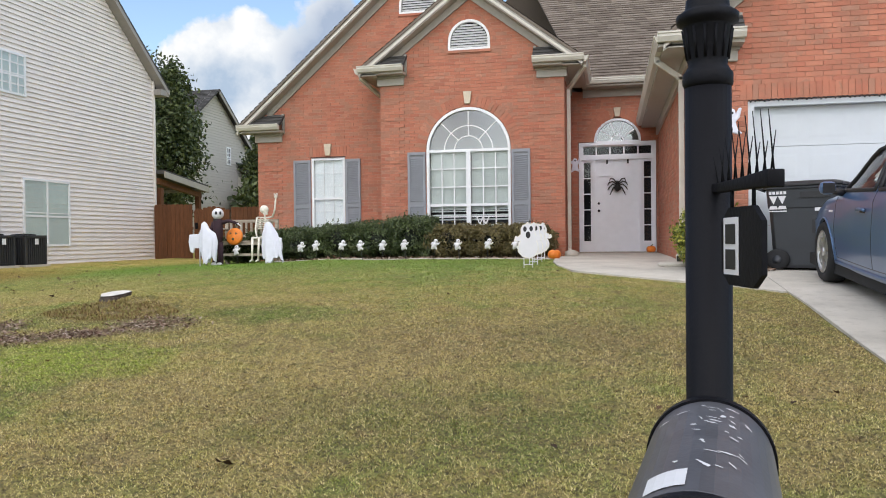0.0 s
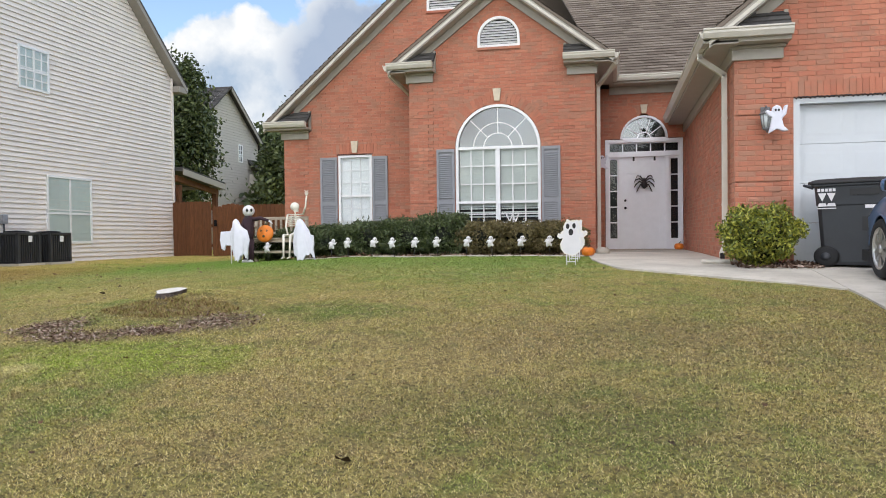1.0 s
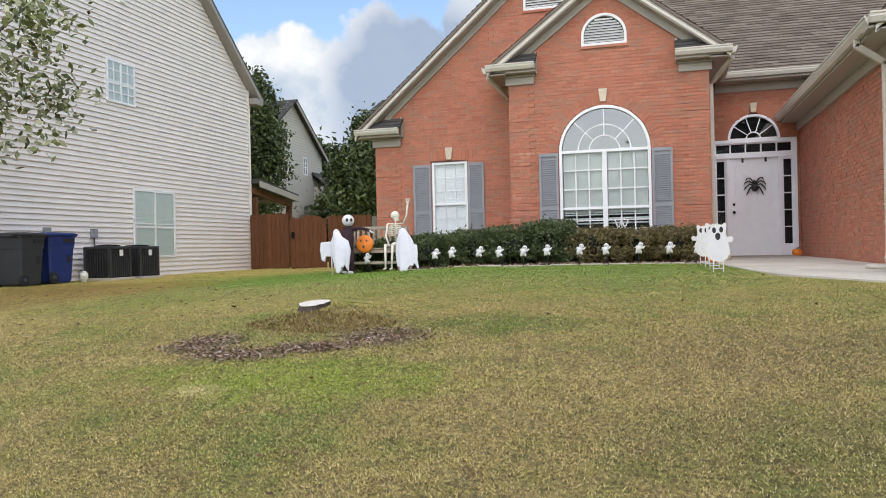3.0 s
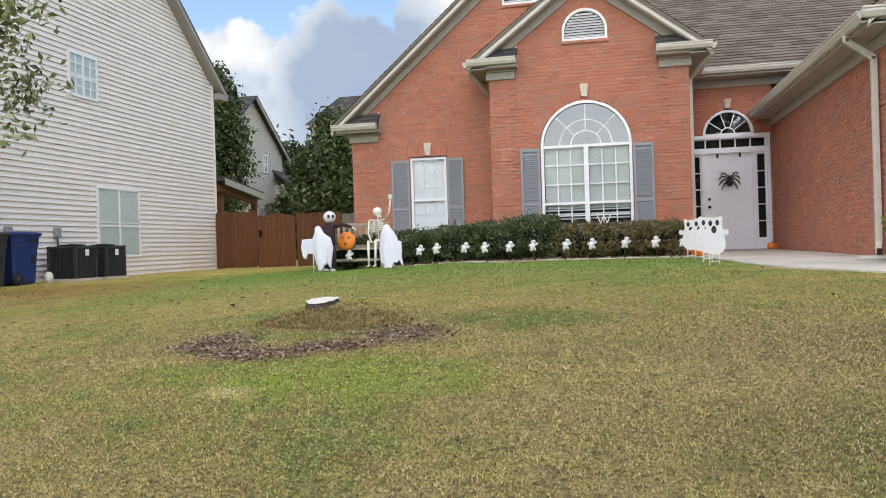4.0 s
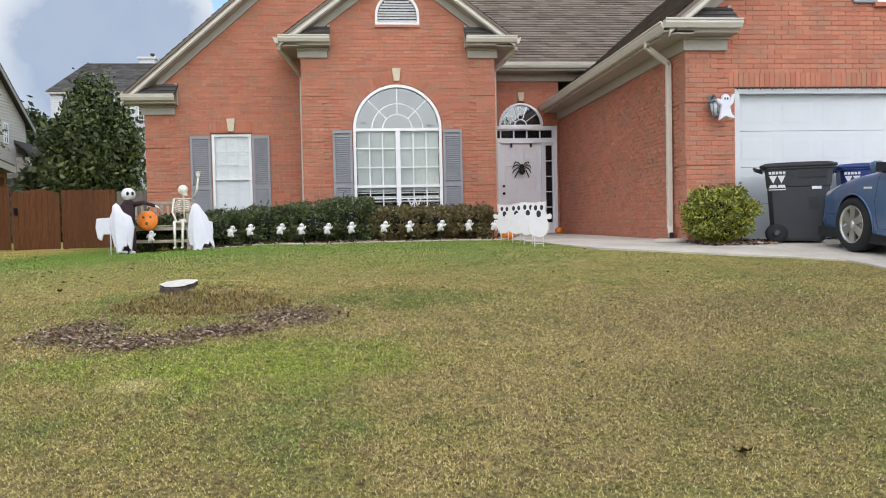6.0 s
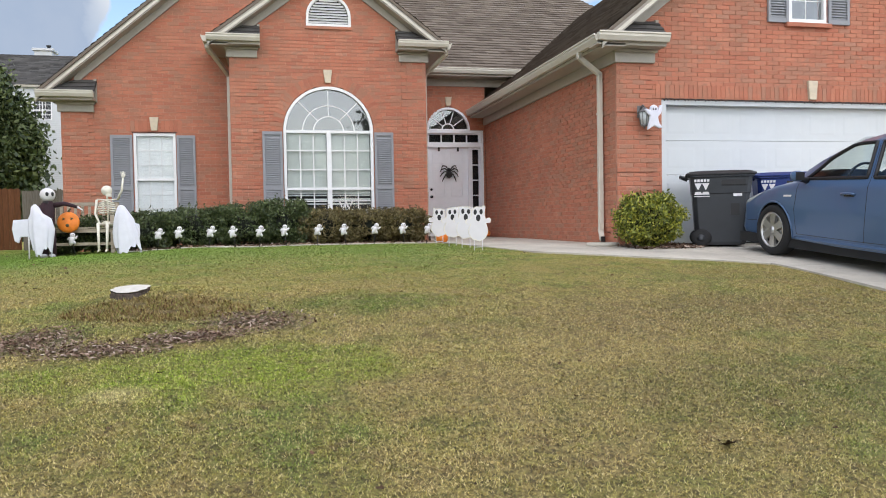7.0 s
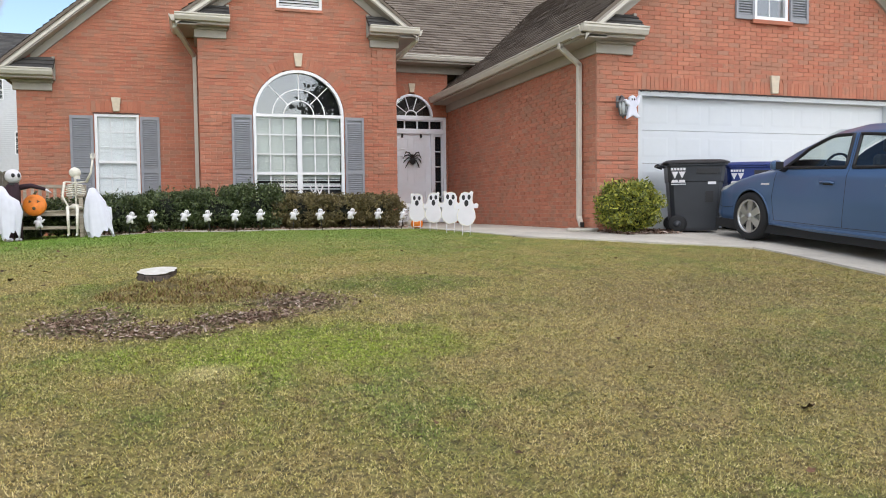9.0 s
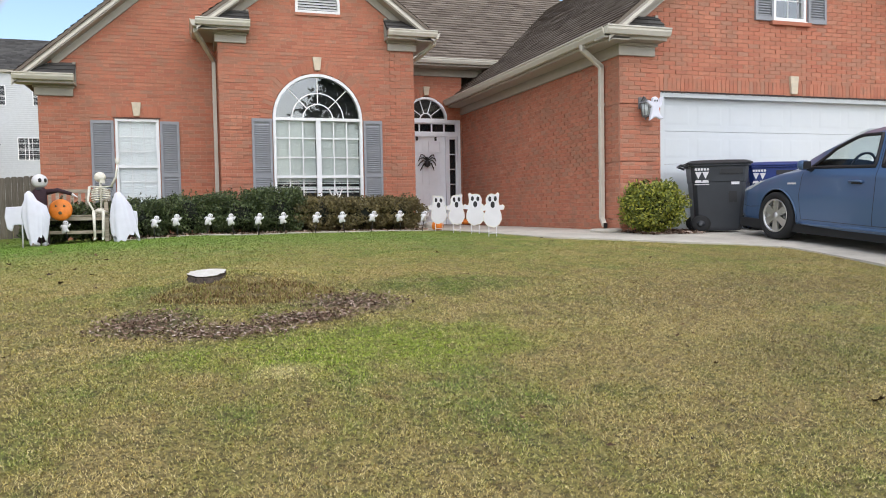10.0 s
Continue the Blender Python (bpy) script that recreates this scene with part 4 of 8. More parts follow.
def arched_window(name, Y, cx, r, z0, zs):
    g = thing(name, "tall white arched window with a sunburst of muntins and half-open blinds", "window", kind="structure")
    put = front(Y - 0.0)
    fw = 0.055
    part("window_frame", B().ring(outline_arch(cx, r - fw, z0 + fw, zs), outline_arch(cx, r, z0, zs), -0.10, 0.012, put), VINYL, g)
    part("transom_bar", B().prism([(cx - r + fw, zs - 0.035), (cx + r - fw, zs - 0.035), (cx + r - fw, zs + 0.02), (cx - r + fw, zs + 0.02)], -0.09, 0.0, put), VINYL, g)
    part("mullion", B().prism([(cx - 0.045, z0 + fw), (cx + 0.045, z0 + fw), (cx + 0.045, zs - 0.035), (cx - 0.045, zs - 0.035)], -0.09, 0.0, put), VINYL, g)
    zm = z0 + 0.74
    part("meeting_rail", B().prism([(cx - r + fw, zm - 0.025), (cx + r - fw, zm - 0.025), (cx + r - fw, zm + 0.025), (cx - r + fw, zm + 0.025)], -0.09, -0.006, put), VINYL, g)
    gr = B()
    for s in (-1, 1):
        for k in (1, 2):
            u = cx + s * (0.045 + (r - fw - 0.045) * k / 3)
            gr.prism([(u - 0.012, z0 + fw), (u + 0.012, z0 + fw), (u + 0.012, zs - 0.035), (u - 0.012, zs - 0.035)], -0.062, -0.036, put)
    for v in [z0 + 0.27, z0 + 0.50] + [zm + (zs - zm) * k / 3 for k in (1, 2)]:
        gr.prism([(cx - r + fw, v - 0.012), (cx + r - fw, v - 0.012), (cx + r - fw, v + 0.012), (cx - r + fw, v + 0.012)], -0.0615, -0.0365, put)
    part("muntins", gr, VINYL, g)
    sb = B()
    arc = lambda q: [(cx + q * math.cos(math.pi * k / 24), zs + q * math.sin(math.pi * k / 24)) for k in range(25)]
    for q in (0.32, 0.58):
        sb.ring(arc((r - fw) * (q + 0.05) - 0.02), arc((r - fw) * (q + 0.05)), -0.06, -0.04, put, False)
    for k in range(1, 4):
        t = math.pi * k / 4
        d, e = (math.cos(t), math.sin(t)), (-math.sin(t) * 0.009, math.cos(t) * 0.009)
        a0, a1 = (r - fw) * 0.37, r - fw
        sb.prism([(cx + d[0] * a0 - e[0], zs + d[1] * a0 - e[1]), (cx + d[0] * a1 - e[0], zs + d[1] * a1 - e[1]),
                  (cx + d[0] * a1 + e[0], zs + d[1] * a1 + e[1]), (cx + d[0] * a0 + e[0], zs + d[1] * a0 + e[1])], -0.0605, -0.0395, put)
    part("sunburst", sb, VINYL, g)
    for s in (-1, 1):
        a, b = sorted((cx + s * 0.045, cx + s * (r - fw)))
        pane = part("pane", B().add([put(a, z0 + fw, -0.05), put(b, z0 + fw, -0.05), put(b, zs - 0.03, -0.05), put(a, zs - 0.03, -0.05)], [(0, 1, 2, 3)]), SOFTGLASS, g)
        pane.visible_shadow = False
    q = outline_arch(cx, r - fw, zs + 0.01, zs + 0.012)
    pane = part("pane", B().add([put(u, v, -0.05) for u, v in q], [tuple(range(len(q)))]), GLASS, g)
    pane.visible_shadow = False
    # added box behind the glass, its gloom painted near-black
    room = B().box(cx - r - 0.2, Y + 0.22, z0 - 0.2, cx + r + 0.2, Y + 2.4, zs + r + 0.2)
    part("room", room, ROOM_GLOOM, g)
    for s in (-1, 1):
        bl = B()
        a, b = sorted((cx + s * 0.05, cx + s * (r - fw - 0.01)))
        v = zm - 0.10
        while v < zs - 0.06:
            bl.prism([(Y + 0.11, v), (Y + 0.126, v + 0.043), (Y + 0.129, v + 0.042), (Y + 0.113, v - 0.001)], a, b, lambda u, w, d: (d, u, w))
            v += 0.033
        bl.box(a, Y + 0.105, zs - 0.07, b, Y + 0.145, zs - 0.03)
        bl.box(a, Y + 0.11, zm - 0.14, b, Y + 0.135, zm - 0.115)
        for q in (0.22, 0.31, 0.43):
            bl.box(a, Y + 0.112, zm - q, b, Y + 0.118, zm - q + 0.03)
        solid("window_blind", bl, BLIND_GREY, "pale slatted blind lowered behind the arched window", "window blind", "blinds")
    return g


arched_window("window_1", BAY_Y, -3.36, 0.865, 1.64, 3.49)


def sash_window(name, Y, a, b, z0, z1, put, cols, rows, label, blind=True, rail=0.5, depth=0.0):
    g = thing(name, label, "window", kind="structure")
    fw = 0.05
    box = lambda x0, x1, v0, v1: [(x0, v0), (x1, v0), (x1, v1), (x0, v1)]
    part("window_frame", B().ring(box(a + fw, b - fw, z0 + fw, z1 - fw), box(a, b, z0, z1), -0.10, 0.010 + depth, put), VINYL, g)
    zm = z0 + (z1 - z0) * rail
    part("meeting_rail", B().prism(box(a + fw, b - fw, zm - 0.025, zm + 0.02), -0.08, -0.01 + depth, put), VINYL, g)
    gr = B()
    for k in range(1, cols):
        u = a + fw + (b - a - 2 * fw) * k / cols
        gr.prism(box(u - 0.006, u + 0.006, z0 + fw, z1 - fw), -0.055, -0.038, put)
    for k in range(1, rows):
        v = z0 + fw + (z1 - z0 - 2 * fw) * k / rows
        if abs(v - zm) > 0.05:
            gr.prism(box(a + fw, b - fw, v - 0.006, v + 0.006), -0.0545, -0.0385, put)
    part("muntins", gr, VINYL, g)
    pane = part("pane", B().add([put(u, v, -0.045) for u, v in box(a + fw, b - fw, z0 + fw, z1 - fw)], [(0, 1, 2, 3)]), CLEAR if blind else GLASS, g)
    pane.visible_shadow = False
    part("window_sill", B().prism(box(a - 0.03, b + 0.03, z0 - 0.05, z0), -0.05, 0.03 + depth, put), VINYL, g)
    if blind:
        bl = B()
        v = z0 + 0.06
        while v < z1 - 0.08:
            q = [put(u, w, d) for u in (a + fw, b - fw) for w, d in ((v, -0.085), (v + 0.043, -0.099), (v + 0.041, -0.102), (v - 0.002, -0.088))]
            bl.add(q, [(0, 1, 5, 4), (2, 3, 7, 6), (1, 2, 6, 5), (0, 4, 7, 3)])
            v += 0.033
        solid("window_blind", bl, BLIND, "closed white slatted blind behind a window", "window blind", "blinds")
    # room is a closed block with the indoor gloom painted on
    part("room", B().prism(box(a - 0.1, b + 0.1, z0 - 0.1, z1 + 0.1), -1.4, -0.22, put), ROOM_GLOOM, g)
    return g


sash_window("window_2", WING_Y, -7.07, -6.29, 1.72, 3.52, front(WING_Y), 3, 6, "white sash window with closed blinds between grey shutters")
sash_window("window_3", GAR_Y, 3.37, 4.03, 4.68, 5.95, front(GAR_Y), 2, 4, "white upper sash window in the garage gable", False)
solid("window_ledge", B().box(3.30, GAR_Y - 0.06, 4.60, 4.10, GAR_Y + 0.05, 4.665), BRICK, "projecting brick ledge below the upper window", "sill", kind="structure", bevel=0.005)


def shutter(a, b, z0, z1, Y):
    """Louvred shutter: stiles, three rails and slanting slats."""
    g = thing("shutter", "grey louvred shutter fixed to the brick beside a window", "shutter", "grey shutters")
    put = front(Y)
    box = lambda x0, x1, v0, v1: [(x0, v0), (x1, v0), (x1, v1), (x0, v1)]
    part("stile", B().prism(box(a, a + 0.045, z0, z1), 0.004, 0.042, put), SHUTTER, g)
    part("stile", B().prism(box(b - 0.045, b, z0, z1), 0.004, 0.042, put), SHUTTER, g)
    zm = z0 + (z1 - z0) * 0.42
    for v0, v1 in ((z0, z0 + 0.07), (zm - 0.04, zm + 0.04), (z1 - 0.06, z1)):
        part("rail", B().prism(box(a + 0.045, b - 0.045, v0, v1), 0.004, 0.04, put), SHUTTER, g)
    part("backing", B().prism(box(a + 0.045, b - 0.045, z0 + 0.07, z1 - 0.06), 0.003, 0.008, put), SHUTTER, g)
    sl, v = B(), z0 + 0.075
    while v < z1 - 0.10:
        if not zm - 0.075 < v < zm + 0.035:
            sl.prism([(0.010, v + 0.034), (0.034, v), (0.037, v + 0.004), (0.013, v + 0.038)], a + 0.045, b - 0.045, lambda u, w, d: (d, Y - u, w))
        v += 0.041
    tagged(part("slats", sl, SHUTTER, g), kind="stuff")
    return g


for a, b, z0, z1, Y in ((-4.62, -4.245, 1.62, 3.475, BAY_Y), (-2.475, -2.10, 1.62, 3.475, BAY_Y), (-7.49, -7.09, 1.70, 3.48, WING_Y), (-6.27, -5.92, 1.70, 3.48, WING_Y),
                        (2.99, 3.345, 4.66, 5.95, GAR_Y), (4.055, 4.43, 4.66, 5.95, GAR_Y)):
    shutter(a, b, z0, z1, Y)


def gable_vent(cx, r, z0, zs, Y):
    g = thing("gable_vent", "white half-round louvred vent in the brick gable", "vent", "gable vents", "structure")
    put = front(Y)
    part("frame", B().ring(outline_arch(cx, r - 0.05, z0 + 0.045, zs), outline_arch(cx, r, z0, zs), -0.06, 0.02, put), WHITE, g)
    # black sheet paints the unlit hollow behind the slats
    part("backing", B().prism(outline_arch(cx, r - 0.04, z0 + 0.04, zs), -0.09, -0.07, put), SIGNBLACK, g)
    v = z0 + 0.06
    while v < zs + r - 0.12:
        w = r - 0.055 if v <= zs else math.sqrt(max(0.0, (r - 0.06) ** 2 - (v + 0.03 - zs) ** 2))
        if w > 0.08:
            part("slat", B().prism([(0.0, v), (0.006, v), (-0.05, v + 0.05), (-0.056, v + 0.05)], cx - w, cx + w, lambda u, q, d: (d, Y - u, q)), WHITE, g)
        v += 0.052
    part("sill", B().prism([(cx - r - 0.02, z0 - 0.055), (cx + r + 0.02, z0 - 0.055), (cx + r + 0.02, z0 - 0.005), (cx - r - 0.02, z0 - 0.005)], -0.05, 0.03, put), BRICK, g)


gable_vent(-3.32, 0.43, 5.51, 5.69, BAY_Y)
gable_vent(-4.58, 0.42, 6.58, 6.77, WING_Y)


# ---- front door ----
def front_door(Y, z0):
    g = thing("door_1", "white six-panel front door with sidelights and an arched fanlight", "front door", kind="structure")
    put = front(Y)
    box = lambda x0, x1, v0, v1: [(x0, v0), (x1, v0), (x1, v1), (x0, v1)]
    xl, xr, dl, dr = -1.25, 0.45, -0.88, 0.08
    zt, zh = 3.85, 3.46
    fr = B()
    for x0, x1, v0, v1 in ((xl, xl + 0.07, z0, zt), (xr - 0.07, xr, z0, zt), (dl - 0.075, dl, z0, zh), (dr, dr + 0.075, z0, zh), (xl + 0.07, xr - 0.07, zt - 0.07, zt),
                           (xl + 0.07, xr - 0.07, zh - 0.005, zh + 0.09)):
        fr.prism(box(x0, x1, v0, v1), -0.16, 0.004 if x0 in (xl, xr - 0.07) else 0.0, put)
    part("door_frame", fr, DOORPAINT, g)
    leaf = part("door_leaf", B().prism(box(dl, dr, z0 + 0.02, zh - 0.005), -0.12, -0.07, put), DOORPAINT, g)
    w, h = dr - dl, zh - z0
    for s in (0, 1):
        a = dl + 0.11 + s * (w / 2 - 0.045)
        for v0, v1 in ((0.12, 0.36), (0.45, 0.76), (0.82, 0.95)):
            p = box(a, a + w / 2 - 0.175, z0 + h * v0, z0 + h * v1)
            q = [(u + (0.03 if i in (0, 3) else -0.03), v + (0.03 if i < 2 else -0.03)) for i, (u, v) in enumerate(p)]
            part("panel_moulding", B().ring(q, p, -0.07, -0.050, put), DOORPAINT, leaf)
            part("panel", B().prism([(u + (0.025 if i in (0, 3) else -0.025), v + (0.025 if i < 2 else -0.025)) for i, (u, v) in enumerate(q)], -0.071, -0.060, put), DOORPAINT, leaf)
    kn = B().lathe([(0.0, 0), (0.03, 0), (0.03, 0.008), (0.012, 0.012), (0.012, 0.04), (0.028, 0.05), (0.03, 0.065), (0.02, 0.08), (0.0, 0.082)], 16,
                                pose(dl + 0.07, Y + 0.07, z0 + 0.95, 90))
    part("knob", kn, BLACK, leaf, "dark metal door knob")
    part("deadbolt", B().lathe([(0.0, 0), (0.028, 0), (0.028, 0.02), (0.0, 0.022)], 16, pose(dl + 0.07, Y + 0.07, z0 + 1.12, 90)), BLACK, leaf)
    for a, b in ((xl + 0.07, dl - 0.075), (dr + 0.075, xr - 0.07)):
        s = part("sidelight", B().ring(box(a + 0.035, b - 0.035, z0 + 0.26, zh - 0.06), box(a, b, z0, zh), -0.12, -0.05, put), DOORPAINT, g)
        bars = B()
        for k in range(1, 5):
            v = z0 + 0.26 + (zh - z0 - 0.32) * k / 5
            bars.prism(box(a + 0.03, b - 0.03, v - 0.012, v + 0.012), -0.10, -0.055, put)
        part("muntins", bars, DOORPAINT, s)
        part("pane", B().add([put(u, v, -0.09) for u, v in box(a + 0.03, b - 0.03, z0 + 0.25, zh - 0.05)], [(0, 1, 2, 3)]), DARKGLASS, s)
    t = part("transom", B().ring(box(xl + 0.10, xr - 0.10, zh + 0.115, zt - 0.095), box(xl + 0.07, xr - 0.07, zh + 0.09, zt - 0.07), -0.12, -0.05, put), DOORPAINT, g)
    bars = B()
    for k in range(1, 5):
        u = xl + 0.08 + (xr - xl - 0.16) * k / 5
        bars.prism(box(u - 0.014, u + 0.014, zh + 0.10, zt - 0.08), -0.10, -0.055, put)
    part("muntins", bars, DOORPAINT, t)
    part("pane", B().add([put(u, v, -0.09) for u, v in box(xl + 0.09, xr - 0.09, zh + 0.10, zt - 0.08)], [(0, 1, 2, 3)]), DARKGLASS, t)
    cx, r, zs = -0.39, 0.52, zt + 0.012
    half = lambda q: [(cx + q * math.cos(math.pi * k / 24), zs + q * math.sin(math.pi * k / 24)) for k in range(25)]
    fan = part("fanlight", B().ring(half(r - 0.05), half(r), -0.10, 0.0, put, False), DOORPAINT, g)
    sb = B().ring(half(0.13), half(0.155), -0.08, -0.05, put, False)
    for k in range(1, 5):
        a = math.pi * k / 5
        d, e = (math.cos(a), math.sin(a)), (-math.sin(a) * 0.009, math.cos(a) * 0.009)
        sb.prism([(cx + d[0] * q + s * e[0], zs + d[1] * q + s * e[1]) for q, s in ((0.15, -1), (r - 0.045, -1), (r - 0.045, 1), (0.15, 1))], -0.08, -0.052, put)
    sb.prism(box(cx - r, cx + r, zs - 0.012, zs + 0.02), -0.081, -0.04, put)
    part("sunburst", sb, DOORPAINT, fan)
    q = half(r - 0.045)
    part("pane", B().add([put(u, v, -0.07) for u, v in q], [tuple(range(len(q)))]), GLASS, fan)
    part("threshold", B().box(xl, Y - 0.06, z0 - 0.02, xr, Y + 0.16, z0 + 0.018), TRIM, g)
    # near-black block paints the unlit hall behind the door glass
    part("room", B().box(xl - 0.2, Y + 0.22, z0 - 0.1, xr + 0.2, Y + 2.0, 4.6), ROOM_GLOOM, g)


front_door(PORCH_Y, 1.345)


# ---- garage door ----
def garage_door(Y, a, b, z0, z1):
    g = thing("door_2", "closed wide white sectional garage door with raised panels", "garage door", kind="structure")
    n = 4
    for i in range(n):
        v0, v1 = z0 + (z1 - z0) * i / n + 0.002, z0 + (z1 - z0) * (i + 1) / n - 0.002
        s = part("section", B().box(a, Y + 0.14, v0, b, Y + 0.19, v1), DOORWHITE, g, bevel=0.004)
        for k in range(8):
            u0, u1 = a + (b - a) * k / 8 + 0.07, a + (b - a) * (k + 1) / 8 - 0.07
            p = [(u0, v0 + 0.10), (u1, v0 + 0.10), (u1, v1 - 0.10), (u0, v1 - 0.10)]
            q = [(u + (0.035 if j in (0, 3) else -0.035), v + (0.035 if j < 2 else -0.035)) for j, (u, v) in enumerate(p)]
            bb = B()
            bb.add([(u, Y + 0.1395, v) for u, v in p] + [(u, Y + 0.1372, v) for u, v in q], [(4, 5, 6, 7)] + [(j, (j + 1) % 4, 4 + (j + 1) % 4, 4 + j) for j in range(4)])
            part("panel", bb, DOORWHITE, s)
    tr = B().box(a - 0.08, Y + 0.02, z0, a + 0.0, Y + 0.2, z1 + 0.07).box(b, Y + 0.02, z0, b + 0.08, Y + 0.2, z1 + 0.07).box(a, Y + 0.02, z1 - 0.0, b, Y + 0.2, z1 + 0.07)
    part("door_frame", tr, DOORWHITE, g)
    part("bottom_seal", B().box(a, Y + 0.13, z0 - 0.03, b, Y + 0.19, z0 + 0.004), RUBBER, g)


garage_door(GAR_Y, 1.30, 6.24, 1.30, 3.38)
lights = B()
n = 90
for k in range(n):
    x0, x1 = 1.22 + 5.1 * k / n, 1.22 + 5.1 * (k + 1) / n
    lights.tube([(x0, GAR_Y - 0.02, 3.462), ((x0 + x1) / 2, GAR_Y - 0.024, 3.445 + 0.006 * (k % 3)), (x1, GAR_Y - 0.02, 3.462)], 0.007, 5)
    lights.ball(((x0 + x1) / 2, GAR_Y - 0.026, 3.437 + 0.006 * (k % 3)), 0.012, 6, 4)
solid("string_light", lights, SIGNBLACK, "dark string of small lights clipped under the garage lintel", "string lights")
lights = B()
for k in range(20):
    x0, x1 = -7.10 + 0.84 * k / 20, -7.10 + 0.84 * (k + 1) / 20
    lights.tube([(x0, WING_Y - 0.02, 3.545), ((x0 + x1) / 2, WING_Y - 0.024, 3.53), (x1, WING_Y - 0.02, 3.545)], 0.006, 5)
    lights.ball(((x0 + x1) / 2, WING_Y - 0.026, 3.525), 0.012, 6, 4)
solid("string_light", lights, SIGNBLACK, "dark string of small lights over the sash window", "string lights")


# ---- neighbouring houses ----
def siding_wall(name, put, lo, hi, z0, z1, material, parent, lap=0.125):
    """Lapped boards: each a slanting face with a shadow lip."""
    b, z = B(), z0
    while z < z1:
        l, r = (lo(z + lap / 2) if callable(lo) else lo), (hi(z + lap / 2) if callable(hi) else hi)
        if r - l > 0.05:
            b.add([put(l, z, 0.026), put(r, z, 0.026), put(r, z + lap, -0.010), put(l, z + lap, -0.010), put(l, z, -0.014), put(r, z, -0.014)], [(0, 1, 2, 3), (4, 5, 1, 0)])
        z += lap
    return tagged(part(name, b, material, parent), kind="stuff")


def slider(parent, put, a, b, z0, z1, cols, rows, shade=BLIND):
    box = lambda x0, x1, v0, v1: [(x0, v0), (x1, v0), (x1, v1), (x0, v1)]
    w = part("window", B().ring(box(a + 0.06, b - 0.06, z0 + 0.06, z1 - 0.06), box(a, b, z0, z1), -0.02, 0.05, put), VINYL, parent)
    bars = B()
    mid = (a + b) / 2
    bars.prism(box(mid - 0.03, mid + 0.03, z0 + 0.06, z1 - 0.06), 0.02, 0.045, put)
    zm = z0 + (z1 - z0) * 0.45
    bars.prism(box(a + 0.06, b - 0.06, zm - 0.025, zm + 0.025), 0.021, 0.043, put)
    for k in range(1, cols):
        u = a + (b - a) * k / cols
        bars.prism(box(u - 0.016, u + 0.016, z0 + 0.06, z1 - 0.06), 0.022, 0.040, put)
    for k in range(1, rows):
        v = z0 + (z1 - z0) * k / rows
        bars.prism(box(a + 0.06, b - 0.06, v - 0.016, v + 0.016), 0.0225, 0.041, put)
    part("muntins", bars, VINYL, w)
    part("pane", B().add([put(u, v, 0.028) for u, v in box(a + 0.05, b - 0.05, z0 + 0.05, z1 - 0.05)], [(0, 1, 2, 3)]), CLEAR, w).visible_shadow = False
    bl, v = B(), z0 + 0.06
    while v < z1 - 0.06:
        bl.prism(box(a + 0.055, b - 0.055, v, v + 0.049), 0.0228, 0.0240 + 0.001 * (int(v * 20) % 2), put)
        v += 0.05
    # far houses pass the gloom colour here, painting an unlit room behind the panes
    part("blind", bl, shade, w)


